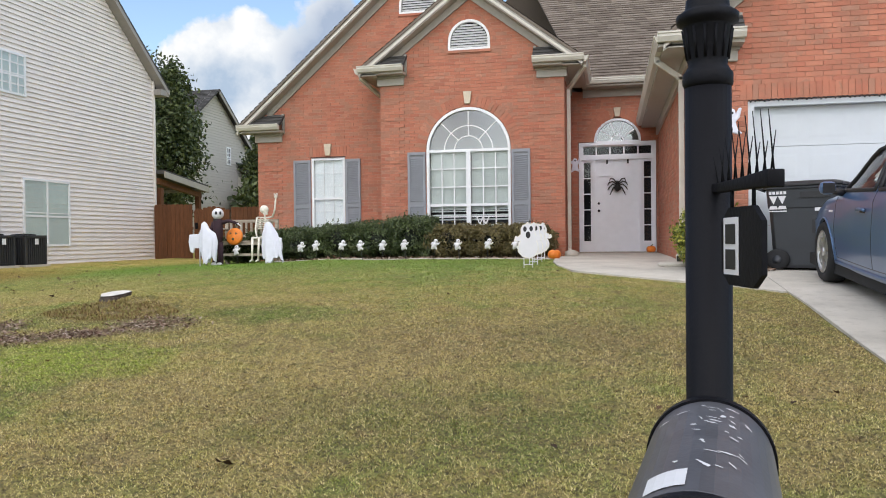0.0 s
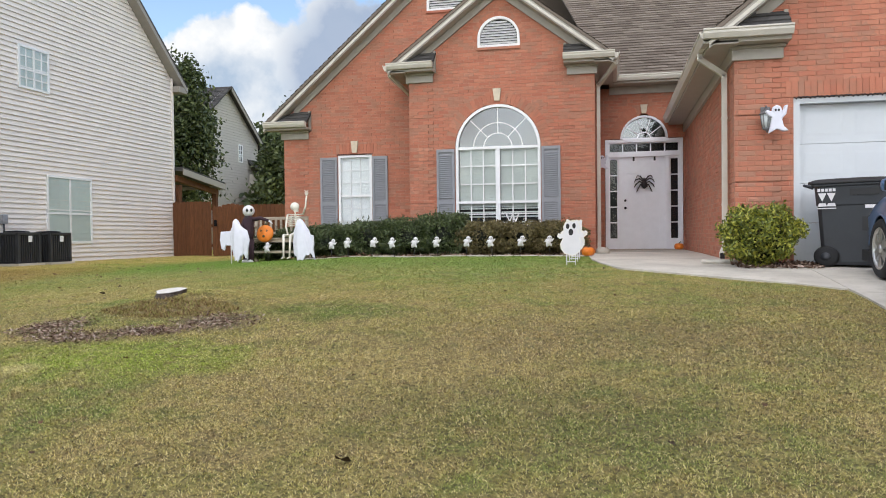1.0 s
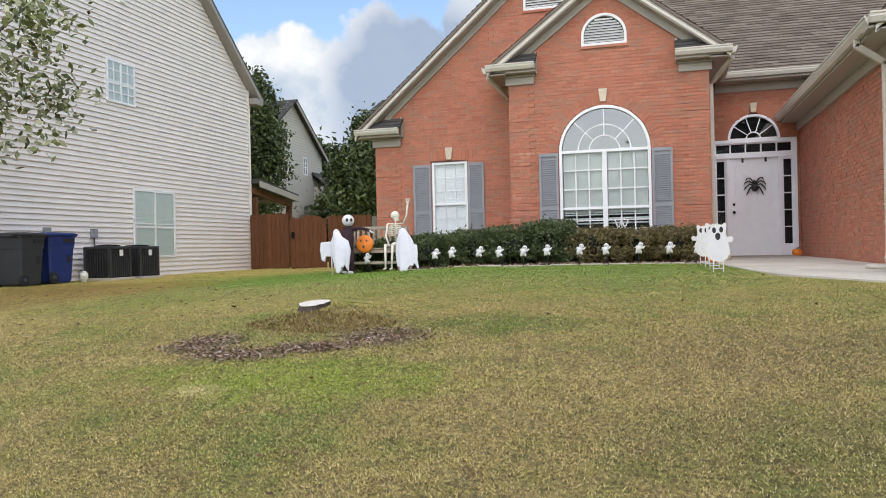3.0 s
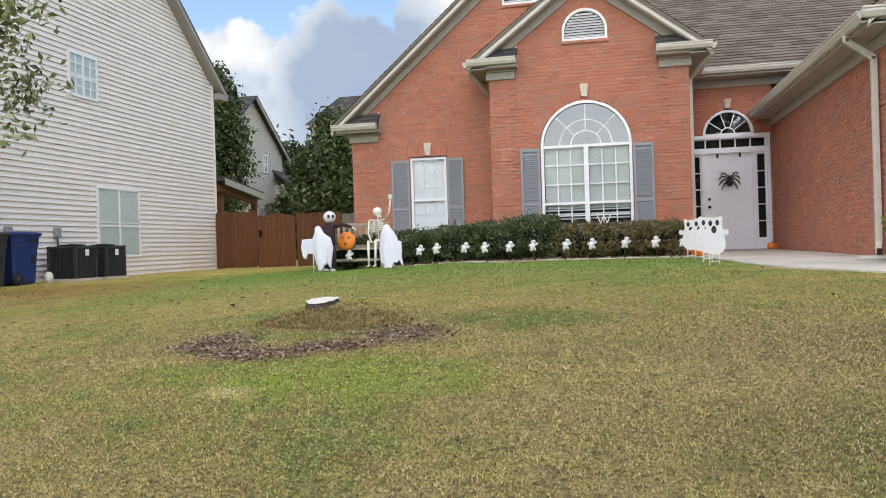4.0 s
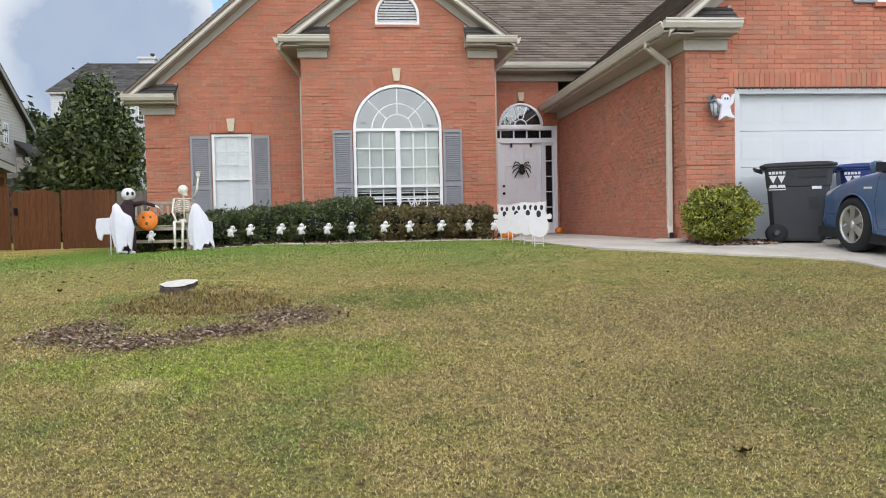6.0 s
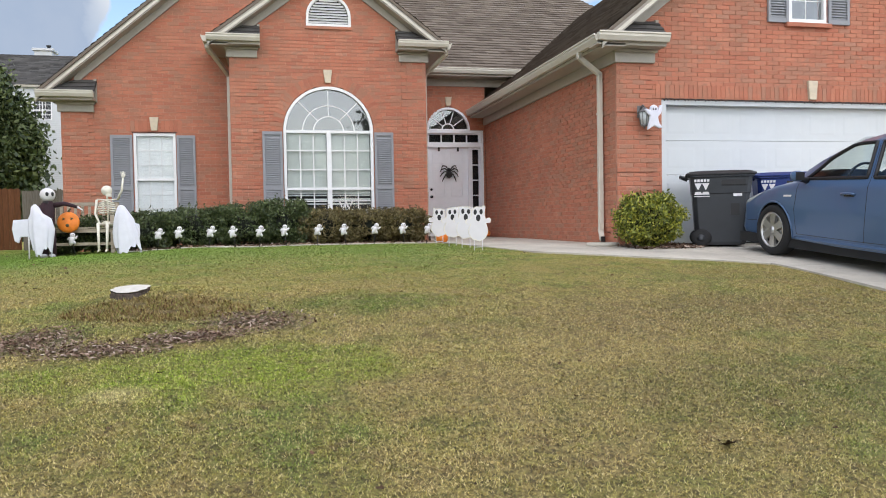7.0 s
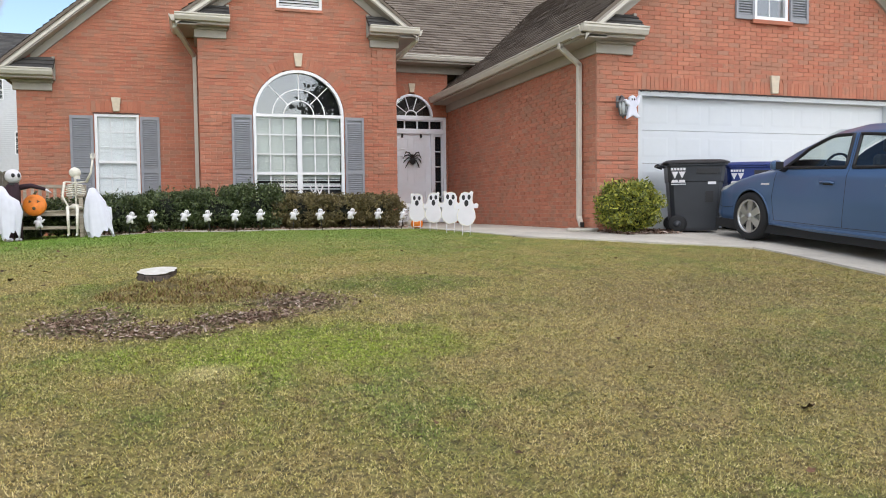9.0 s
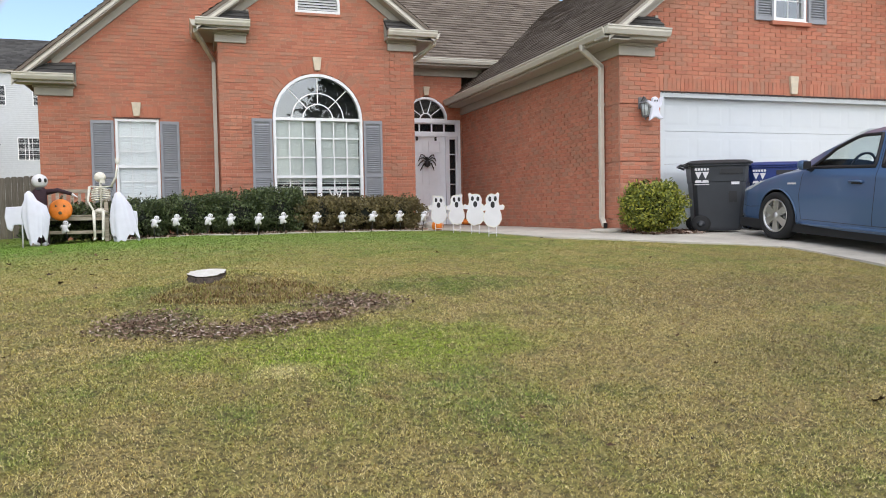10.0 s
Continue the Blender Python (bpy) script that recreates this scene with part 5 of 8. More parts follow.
def neighbour_house():
    X, y0, y1, ze, yr, s = -15.25, 10.9, 24.05, 6.78, 17.5, 0.83
    g = thing("house", "two-storey house in pale vinyl siding with a dark gable roof", "house")
    zr = ze + s * (y1 + 0.45 - yr)
    core = B()
    prof = [(y0, 0.9), (y1, 0.9), (y1, ze + 0.2), (yr, zr - 0.25), (y0, ze + 0.2)]
    core.prism(prof, -11.0, -0.018, east(X))
    part("wall", core, SIDING, g)
    siding_wall("siding", east(X), lambda z: max(y0, y0 + (z - ze - 0.1) / s * 1.0) if z > ze + 0.1 else y0,
                lambda z: y1 if z < ze + 0.2 else y1 - (z - ze - 0.2) / s, 1.12, zr - 0.3, SIDING, g)
    part("corner_post", B().box(X - 0.06, y1 - 0.01, 1.0, X + 0.05, y1 + 0.06, ze + 0.25), SIDING, g)
    part("foundation", B().box(X - 0.05, y0, 0.7, X + 0.02, y1, 1.12), CONCRETE, g)
    rf = thing("roof", "", "")
    rf.parent = g
    roof_plane(rf, (X - 11.3, y1 + 0.5, ze), (X + 0.32, y1 + 0.5, ze), (X + 0.32, yr, zr), (X - 11.3, yr, zr), ROOF_DARK)
    roof_plane(rf, (X + 0.32, y0 - 0.5, ze), (X - 11.3, y0 - 0.5, ze), (X - 11.3, yr, zr), (X + 0.32, yr, zr), ROOF_DARK)
    for ye in (y1 + 0.5, y0 - 0.5):
        part("rake_board", B().prism([(ye, ze - 0.01), (yr, zr - 0.01), (yr, zr - 0.22), (ye, ze - 0.22)], 0.28, 0.315, east(X)), RAKE_GREY, g)
        part("soffit", B().prism([(ye, ze - 0.18), (yr, zr - 0.18), (yr, zr - 0.21), (ye, ze - 0.21)], -0.01, 0.28, east(X)), RAKE_GREY, g)
    part("eave_box", B().box(X - 11, y1 + 0.02, ze - 0.25, X + 0.3, y1 + 0.5, ze - 0.06), RAKE_GREY, g)
    part("gutter", B().box(X - 11, y1 + 0.5, ze - 0.14, X + 0.25, y1 + 0.62, ze - 0.02), GUTTER, g)
    part("downspout", B().box(X - 0.08, y1 + 0.08, 1.1, X - 0.0, y1 + 0.16, ze - 0.2), SIDING, g)
    slider(g, east(X), 18.27, 20.0, 1.60, 3.38, 2, 2, BLIND_GREEN)
    slider(g, east(X), 17.38, 18.43, 5.45, 6.52, 4, 4, BLIND_GREEN)
    part("wall_vent", B().box(X, 17.93, 8.02, X + 0.05, 18.1, 8.16), VINYL, g)
    for y in (15.36, 16.80):
        part("meter_box", B().box(X + 0.02, y - 0.08, 2.10, X + 0.12, y + 0.08, 2.32), SHUTTER, g, bevel=0.01)
        part("conduit", B().tube([(X + 0.07, y, 2.10), (X + 0.07, y + 0.02, 1.4)], 0.018, 6), ACMETAL, g)
    return g


neighbour_house()


def rear_house():
    X, y0, y1, ze, yr = -20.5, 33.9, 41.2, 6.9, 37.55
    g = thing("house", "tan siding house with a steep dark gable behind the fence", "house")
    zr = ze + 0.72 * (y1 - yr)
    part("wall", B().prism([(y0, 0.8), (y1 - 0.1, 0.8), (y1 - 0.1, ze), (yr, zr - 0.15), (y0, ze)], -9, -0.012, east(X)), SIDING_TAN, g)
    siding_wall("siding", east(X), lambda z: max(y0, y1 - 2 * (y1 - yr) + (z - ze) / 0.72) if z > ze else y0, lambda z: y1 - 0.1 if z < ze else y1 - 0.1 - (z - ze) / 0.72, 1.1, zr - 0.2, SIDING_TAN, g, 0.14)
    rf = thing("roof", "", "")
    rf.parent = g
    roof_plane(rf, (X - 9.2, y1 + 0.3, ze - 0.2), (X + 0.35, y1 + 0.3, ze - 0.2), (X + 0.35, yr, zr), (X - 9.2, yr, zr), ROOF_DARK)
    roof_plane(rf, (X + 0.35, y0 - 0.3, ze - 0.2), (X - 9.2, y0 - 0.3, ze - 0.2), (X - 9.2, yr, zr), (X + 0.35, yr, zr), ROOF_DARK)
    part("rake_board", B().prism([(y1 + 0.3, ze - 0.2), (yr, zr), (yr, zr - 0.25), (y1 + 0.3, ze - 0.45)], 0.30, 0.34, east(X)), RAKE_GREY, g)
    slider(g, east(X), 38.75, 39.2, 5.75, 6.7, 2, 3, ROOM_GLOOM)
    part("bump_out", B().box(X, 40.0, 3.2, X + 0.8, y1 + 0.3, 5.2), SIDING_TAN, g)
    part("bump_roof", B().prism([(0.0, 5.9), (1.0, 5.1), (1.0, 5.2), (0.0, 6.0)], 39.8, y1 + 0.5, lambda u, v, d: (X + u, d, v)), ROOF_DARK, g)


rear_house()


def hill_house():
    g = thing("house", "pale two-storey house with grey hipped roof and chimney", "house")
    x0, x1, y0, y1, ze, zr = -30.5, -9.0, 70.0, 80.0, 12.7, 15.9
    part("wall", B().box(x0 + 0.3, y0 + 0.3, -0.2, x1 - 0.3, y1, ze - 0.1), SIDING_WHITE, g)
    g.location = (-0.4, 0, 0.85)
    siding_wall("siding", front(y0 + 0.3), x0 + 0.3, x1 - 0.3, 1.1, ze - 0.15, SIDING_WHITE, g, 0.16)
    rf = thing("roof", "", "")
    rf.parent = g
    a, b, m = x0 + 2.1, x1 - 2.1, y0 + 4.0
    roof_plane(rf, (x0, y0, ze), (x1, y0, ze), (b, m, zr), (a, m, zr), ROOF_DARK, 0.6, 0.2)
    roof_plane(rf, (x1, y0, ze), (x1, y1, ze), (b, m + 0.5, zr), (b, m, zr), ROOF_DARK, 0.6, 0.2)
    roof_plane(rf, (x0, y1, ze), (x0, y0, ze), (a, m, zr), (a, m + 0.5, zr), ROOF_DARK, 0.6, 0.2)
    part("fascia", B().box(x0 + 0.02, y0 + 0.02, ze - 0.2, x1 - 0.02, y0 + 0.12, ze - 0.02), TRIM, g)
    ch = part("chimney", B().box(-23.8, 74.0, 13.3, -22.4, 75.4, 16.3).box(-23.95, 73.85, 16.3, -22.25, 75.55, 16.5), SIDING_WHITE, g)
    part("flue", B().lathe([(0.0, 0), (0.13, 0), (0.13, 0.3), (0.2, 0.3), (0.2, 0.42), (0.0, 0.45)], 12, pose(-22.8, 74.7, 16.5)), ACMETAL, ch)
    for a, b, z0, z1 in ((-18.2, -16.6, 5.6, 7.4), (-20.2, -18.9, 9.9, 11.5), (-23.0, -21.6, 9.9, 11.5), (-27.6, -26.2, 9.9, 11.5), (-17.0, -15.4, 9.9, 11.5)):
        slider(g, front(y0 + 0.3), a, b, z0, z1, 3, 4, ROOM_GLOOM)


hill_house()


def patio_cover():
    g = thing("patio_cover", "low dark-timbered patio cover behind the siding house", "patio cover")
    part("roof", B().prism([(24.2, 3.95), (27.0, 3.62), (27.0, 3.75), (24.2, 4.08)], -18.6, -14.95, lambda u, v, d: (d, u, v)), ROOF_DARK, g)
    part("fascia", B().box(-18.6, 27.0, 3.5, -14.93, 27.04, 3.74), TRIM, g)
    part("fascia", B().prism([(24.2, 3.82), (27.0, 3.48), (27.0, 3.68), (24.2, 4.02)], -14.95, -14.91, lambda u, v, d: (d, u, v)), TRIM, g)
    part("beam", B().prism([(24.2, 3.62), (26.9, 3.30), (26.9, 3.47), (24.2, 3.81)], -15.3, -15.15, lambda u, v, d: (d, u, v)), FENCE, g)
    for y in (24.4, 26.8):
        part("post", B().box(-15.32, y - 0.08, 1.0, -15.16, y + 0.08, 3.5), FENCE, g)


patio_cover()


# ---- fences ----
def fence(name, label, x0, x1, y, h, material, top):
    g = thing(name, label, "fence")
    n = int((x1 - x0) / 0.142)
    for k in range(n):
        x = x0 + (x1 - x0) * k / n
        w = (x1 - x0) / n - 0.006
        z0, z1 = gz(x, y) + 0.02, gz(x, y) + top((k + 0.5) / n) * h + random.uniform(-0.012, 0.012)
        e = random.uniform(-0.004, 0.004)
        q = [(x, z0), (x + w, z0), (x + w, z1 - 0.03), (x + w - 0.03, z1), (x + 0.03, z1), (x, z1 - 0.03)]
        part("plank", B().prism(q, e, 0.016 + e, front(y)), material, g)
    for v in (0.3, 0.95, 1.5):
        part("rail", B().box(x0, y + 0.006, gz(x0, y) + v, x1, y + 0.045, gz(x0, y) + v + 0.09), material, g)
    for k in range(int((x1 - x0) / 2.4) + 1):
        x = x0 + min(2.4 * k, x1 - x0 - 0.05)
        part("post", B().box(x, y + 0.046, gz(x, y) - 0.1, x + 0.09, y + 0.136, gz(x, y) + h), material, g)
    return g


fence("fence", "brown-stained dog-eared plank fence beside the siding house", -15.2, -13.82, 24.0, 1.78, FENCE, lambda f: 1.0)
gate = fence("fence_gate", "brown-stained plank gate with an arched top", -13.76, -12.5, 24.0, 1.66, FENCE, lambda f: 0.93 + 0.10 * math.sin(math.pi * f))
part("latch", B().box(-13.70, 23.93, 2.1, -13.62, 23.985, 2.3), BLACK, gate, "black iron gate latch")
fence("fence", "brown-stained plank fence running towards the brick house", -12.45, -11.0, 24.0, 1.66, FENCE, lambda f: 1.0)
fence("fence", "weathered grey plank fence beside the brick house", -10.96, -8.40, 24.0, 1.60, FENCE_GREY, lambda f: 1.0)


# ---- air conditioners and bins by the siding house ----
def ac_unit(x, y, w, h):
    g = thing("air_conditioner", "dark grey ribbed outdoor condenser on a concrete pad", "air conditioner", "condensers", at=pose(x, y, gz(x, y)))
    part("pad", B().box(-w / 2 - 0.08, -w / 2 - 0.08, -0.08, w / 2 + 0.08, w / 2 + 0.08, 0.05), CONCRETE, g)
    part("cabinet", B().box(-w / 2 + 0.02, -w / 2 + 0.02, 0.05, w / 2 - 0.02, w / 2 - 0.02, h - 0.03), SIGNBLACK, g)
    for sx in (-1, 1):
        for sy in (-1, 1):
            part("corner_post", B().box(sx * w / 2 - 0.03, sy * w / 2 - 0.03, 0.05, sx * w / 2 + 0.03, sy * w / 2 + 0.03, h), ACMETAL, g, bevel=0.008)
    top = B().box(-w / 2 - 0.03, -w / 2 - 0.03, h - 0.06, w / 2 + 0.03, w / 2 + 0.03, h)
    part("top_cover", top, ACMETAL, g, bevel=0.012)
    part("fan_guard", B().lathe([(w * 0.40, h), (w * 0.42, h + 0.02), (w * 0.38, h + 0.03), (w * 0.1, h + 0.045), (0, h + 0.05)], 20), BLACK, g)
    lv = B()
    for k in range(9):
        u = -w / 2 + 0.06 + (w - 0.12) * k / 8
        lv.box(u - 0.014, -w / 2 - 0.004, 0.09, u + 0.014, w / 2 + 0.004, h - 0.07)
        lv.box(-w / 2 - 0.004, u - 0.014, 0.09, w / 2 + 0.004, u + 0.014, h - 0.07)
    tagged(part("ribs", lv, ACMETAL, g), kind="stuff")
    part("rating_plate", B().box(w / 2 + 0.031, -0.05, h - 0.22, w / 2 + 0.035, 0.07, h - 0.08), VINYL, g)
    return g


ac_unit(-14.52, 16.44, 0.66, 0.76)
ac_unit(-14.50, 17.44, 0.66, 0.76)


def wheelie_bin(name, label, m, paint, logo=True):
    """Roll-out bin, 1.08 m high, handle and wheels at its back (local -x), seen on its side."""
    g = thing(name, label, "wheelie bin", "wheelie bins", at=m)

    def ring(z, l, r, hw, c=0.05):
        return [(l + c, -hw, z), (r - c, -hw, z), (r, -hw + c, z), (r, hw - c, z), (r - c, hw, z), (l + c, hw, z), (l, hw - c, z), (l, -hw + c, z)]
    rows = [ring(0.02, -0.25, 0.29, 0.24), ring(0.06, -0.28, 0.31, 0.255), ring(0.74, -0.32, 0.355, 0.285), ring(0.745, -0.33, 0.365, 0.295), ring(0.97, -0.345, 0.385, 0.31),
            ring(0.975, -0.37, 0.41, 0.33), ring(1.0, -0.37, 0.41, 0.33)]
    b = B()
    b.add([p for r in rows for p in r], [(8 * i + k, 8 * i + (k + 1) % 8, 8 * i + 8 + (k + 1) % 8, 8 * i + 8 + k) for i in range(len(rows) - 1) for k in range(8)] + [tuple(range(8))[::-1], tuple(range(48, 56))])
    part("body", b, paint, g, bevel=0.01)
    lid = B()
    lr = [ring(1.002, -0.40, 0.43, 0.345), ring(1.03, -0.40, 0.43, 0.345), ring(1.06, -0.34, 0.36, 0.29), ring(1.075, -0.2, 0.2, 0.15)]
    lid.add([p for r in lr for p in r], [(8 * i + k, 8 * i + (k + 1) % 8, 8 * i + 8 + (k + 1) % 8, 8 * i + 8 + k) for i in range(3) for k in range(8)] + [tuple(range(8))[::-1], tuple(range(24, 32))])
    part("lid", lid, paint if paint is BINBLUE else SIGNBLACK, g, bevel=0.008)
    part("handle", B().tube([(-0.37, -0.2, 0.96), (-0.46, -0.2, 1.0), (-0.46, 0.2, 1.0), (-0.37, 0.2, 0.96)], 0.017, 8), paint, g)
    for s in (-1, 1):
        w = part("wheel", B().lathe([(0.0, -0.03), (0.10, -0.03), (0.125, -0.02), (0.125, 0.02), (0.10, 0.03), (0.0, 0.03)], 20, pose(-0.22, s * 0.27, 0.125, 90)), RUBBER, g)
        part("hub", B().lathe([(0.0, -0.036), (0.05, -0.036), (0.05, 0.036), (0.0, 0.036)], 12, pose(-0.22, s * 0.27, 0.125, 90)), BINGREY, w)
        # raised blocks; black paints the shade of a hollow, for the grip only at -y
        part("grip_recess", B().box(0.02, s * 0.305 - 0.012, 0.86, 0.30, s * 0.305 + 0.012, 0.93), SIGNBLACK if s < 0 else paint, g)
        part("slot_shade", B().box(0.13, s * 0.262 - 0.02, 0.44, 0.23, s * 0.262 + 0.02, 0.60), SIGNBLACK, g)
    if logo:
        lg = B()
        put = lambda u, v, d: (u, -0.305 - d + 0.04 * (0.92 - v), v)
        for u in (-0.30, -0.262, -0.224, -0.186, -0.148):
            lg.prism([(u, 0.91), (u + 0.028, 0.91), (u + 0.028, 0.945), (u, 0.945)], 0, 0.003, put)
        lg.prism([(-0.30, 0.70), (-0.115, 0.70), (-0.115, 0.712), (-0.30, 0.712)], 0.004, 0.007, put)
        for a in (-0.295, -0.205):
            lg.prism([(a, 0.89), (a + 0.085, 0.89), (a + 0.0425, 0.79)], 0, 0.003, put)
            lg.prism([(a - 0.004, 0.73), (a + 0.088, 0.73), (a + 0.075, 0.77), (a + 0.01, 0.77)], 0.0, 0.003, put)
        part("logo", lg, SIGNWHITE, g, "white printed emblem of bars and triangles")
        part("sticker", B().prism([(0.16, 0.70), (0.26, 0.70), (0.26, 0.74), (0.16, 0.74)], 0.0, 0.003, lambda u, v, d: (u, -0.290 - d, v)), SIGNWHITE, g)
    return g


wheelie_bin("wheelie_bin", "dark grey roll-out bin with a white emblem by the garage door", pose(1.80, 11.58, gz(1.8, 11.58) + 0.02, 0, 0, -29) @ Matrix.Diagonal((1.13, 1.10, 1.0, 1)), BINGREY)
wheelie_bin("wheelie_bin", "blue recycling bin with a white emblem by the garage door", pose(2.93, 11.72, gz(2.9, 11.7) + 0.02, 0, 0, -27) @ Matrix.Diagonal((1.08, 1.06, 0.98, 1)), BINBLUE)
wheelie_bin("wheelie_bin", "dark grey roll-out bin beside pale siding", pose(-14.6, 14.02, gz(-14.6, 14.0), 0, 0, 95), BINGREY, False)
wheelie_bin("wheelie_bin", "blue recycling bin beside pale siding", pose(-14.65, 14.90, gz(-14.6, 14.9), 0, 0, 88), BINBLUE, False)
solid("jug", B().lathe([(0.0, 0), (0.05, 0), (0.05, 0.04), (0.09, 0.1), (0.085, 0.19), (0.04, 0.24), (0.0, 0.25)], 14, pose(-14.3, 15.42, gz(-14.3, 15.4))), BONE,
      "small pale jug on the ground beside the bins", "jug")


# ---- trees ----
def clumps(n, centre, radii, per, spread, shell=0.55):
    """Leaf places: n clumps in an uneven ellipsoid crown."""
    c = RNG.normal(size=(n, 3))
    c /= np.linalg.norm(c, axis=1, keepdims=True)
    c *= (shell + (1 - shell) * RNG.random((n, 1)) ** 0.5) * (1 + 0.16 * np.sin(c[:, :1] * 7 + c[:, 2:3] * 5))
    c = c * np.asarray(radii) + np.asarray(centre)
    return (np.repeat(c, per, 0) + RNG.normal(size=(n * per, 3)) * spread), c


def tree(label, x, y, z_low, z_top, r, leaf, n, per, size, spread, group="", base=None, trunk_r=0.12):
    z0 = gz(x, y) if base is None else base
    g = thing("tree", label, "tree", group)
    cz = (z_low + z_top) / 2
    pts, cs = clumps(n, (x, y, cz), (r, r, (z_top - z_low) / 2), per, spread)
    f = 1.15 - 0.55 * np.clip((pts[:, 2] - z_low) / (z_top - z_low), 0, 1) ** 1.4
    pts[:, 0], pts[:, 1] = x + (pts[:, 0] - x) * f, y + (pts[:, 1] - y) * f
    leaves("crown", pts, size, leaf, g)
    part("trunk", B().tube([(x, y, z0 - 0.1), (x + 0.03, y, z0 + 0.8), (x - 0.04, y + 0.03, (z0 + cz) / 2), (x, y, cz), (x + 0.05, y, z_top - 0.4)],
                           [trunk_r * 1.35, trunk_r, trunk_r * 0.85, trunk_r * 0.55, 0.015], 9), BARK, g)
    for k in range(14):
        q = cs[int(RNG.integers(len(cs)))]
        zb = z_low + (q[2] - z_low) * 0.45
        part("limb", B().tube([(x, y, zb), ((x + q[0]) / 2, (y + q[1]) / 2, (zb + q[2]) / 2 + 0.12), tuple(q)], [trunk_r * 0.45, trunk_r * 0.25, 0.01], 6), BARK, g)
    return g


tree("dense green tree standing behind the siding house", -18.55, 30.0, 3.0, 9.0, 1.4, TREELEAF, 260, 60, 0.10, 0.28)
tree("tall leafy pear tree behind the plank fence", -14.5, 33.0, 2.0, 7.4, 1.65, TREELEAF, 320, 60, 0.11, 0.28)
tree("young pear tree with pale-backed leaves beside the driveway strip", -12.75, 11.0, 3.1, 7.4, 1.7, PEARLEAF, 130, 40, 0.075, 0.18)
for x, y, zt, r in ((-33, 58, 10.6, 4.0), (-28.5, 60, 10.4, 3.6), (-25, 57, 8.8, 3.2), (-31, 52, 9.0, 3.2), (-26.5, 66, 12.0, 3.6), (-37, 55, 11, 4.2), (-17.6, 40, 6.0, 2.0), (-21.0, 43, 5.6, 2.0),
                    (-42, 60, 12, 4.5), (-47, 56, 12, 4.5)):
    tree("dark tree in the wood behind the gardens", x, y, 1.2, zt, r, FARLEAF, 170, 34, 0.26, 0.55, "wood behind the gardens", trunk_r=0.2)
for x, y, zt, r in ((3.4, -15, 10.5, 2.8), (8.0, -17, 8.5, 3.4), (-3.4, -16, 6.2, 2.4), (-8.5, -17, 5.8, 3.0), (12.5, -15, 10, 3.4), (-14, -16, 6.5, 3.4)):
    tree("green tree across the street", x, y, 1.5, zt, r, FARLEAF, 130, 34, 0.22, 0.5, "trees across the street", trunk_r=0.18)


# ---- hedge and shrub ----
def shrub(name, label, x, y, rx, ry, h, leaf, n, size, group=""):
    z0 = gz(x, y)
    g = thing(name, label, "shrub", group)
    u = RNG.normal(size=(n, 3))
    u /= np.linalg.norm(u, axis=1, keepdims=True)
    lump = 1 + 0.17 * np.sin(6 * u[:, 0] + 3 * x) * np.cos(5 * u[:, 2] + y) + 0.08 * np.sin(11 * u[:, 1] + 7 * u[:, 0])
    rad = (0.66 + 0.39 * RNG.random(n) ** 0.7) * lump
    box = np.abs(u) ** (0.66 if group else 1.0) * np.sign(u)
    pts = box * rad[:, None] * np.array([rx, ry, h / 2]) + np.array([x, y, z0 + h / 2 + 0.05])
    tips = pts[(pts[:, 2] > z0 + 0.55 * h)][:: max(1, n // 260)]
    shoots = np.concatenate([tips + np.array([0, 0, 0.02]) * k + RNG.normal(size=tips.shape) * [0.004 * k + 0.006, 0.006, 0.004] for k in range(5)])
    pts = np.concatenate([pts[pts[:, 2] > z0 + 0.02], shoots])
    leaves("foliage", pts, size, leaf, g, 0.42)
    # added dark ball paints the shaded inside of the shrub
    part("core", B().ball((x, y, z0 + h * 0.5), (rx * 0.70, ry * 0.70, h * 0.38), 18, 11, 0.25), SHADE_CORE, g)
    for k in range(7):
        a = 2 * math.pi * k / 7
        part("twig", B().tube([(x + 0.05 * math.cos(a), y + 0.05 * math.sin(a), z0 - 0.03), (x + 0.4 * rx * math.cos(a), y + 0.4 * ry * math.sin(a), z0 + 0.25),
                               (x + 0.8 * rx * math.cos(a), y + 0.8 * ry * math.sin(a), z0 + h * 0.85)], [0.014, 0.01, 0.004], 5), BARK, g)
    return g


for x, rx, h, kind in ((-8.0, 0.42, 0.50, 0), (-7.3, 0.46, 0.58, 0), (-6.55, 0.50, 0.60, 0), (-5.75, 0.55, 0.64, 0), (-4.95, 0.56, 0.68, 0), (-4.25, 0.52, 0.76, 0), (-3.5, 0.52, 0.60, 1), (-2.75, 0.50, 0.57, 1), (-2.05, 0.48, 0.57, 1)):
    shrub("hedge_shrub", "clipped dark green hedge shrub under the windows" if kind == 0 else "bronze-green hedge shrub under the arched window", x, 15.95, rx, 0.52, h,
          HEDGE if kind == 0 else HEDGE_BROWN, 14000, 0.025, "front hedge")
shrub("shrub", "rounded yellow-green shrub at the garage corner", 0.71, 11.58, 0.45, 0.42, 0.72, SHRUB, 9000, 0.028)
edging = B()
for a in np.arange(-6.9, -1.62, 0.45):
    edging.box(a, 15.17, gz(a, 15.2) - 0.06, a + 0.43, 15.25, gz(a, 15.2) + 0.022)
solid("bed_edging", edging, CONCRETE, "low pale stone edging along the hedge bed", "garden edging", kind="structure", bevel=0.012)


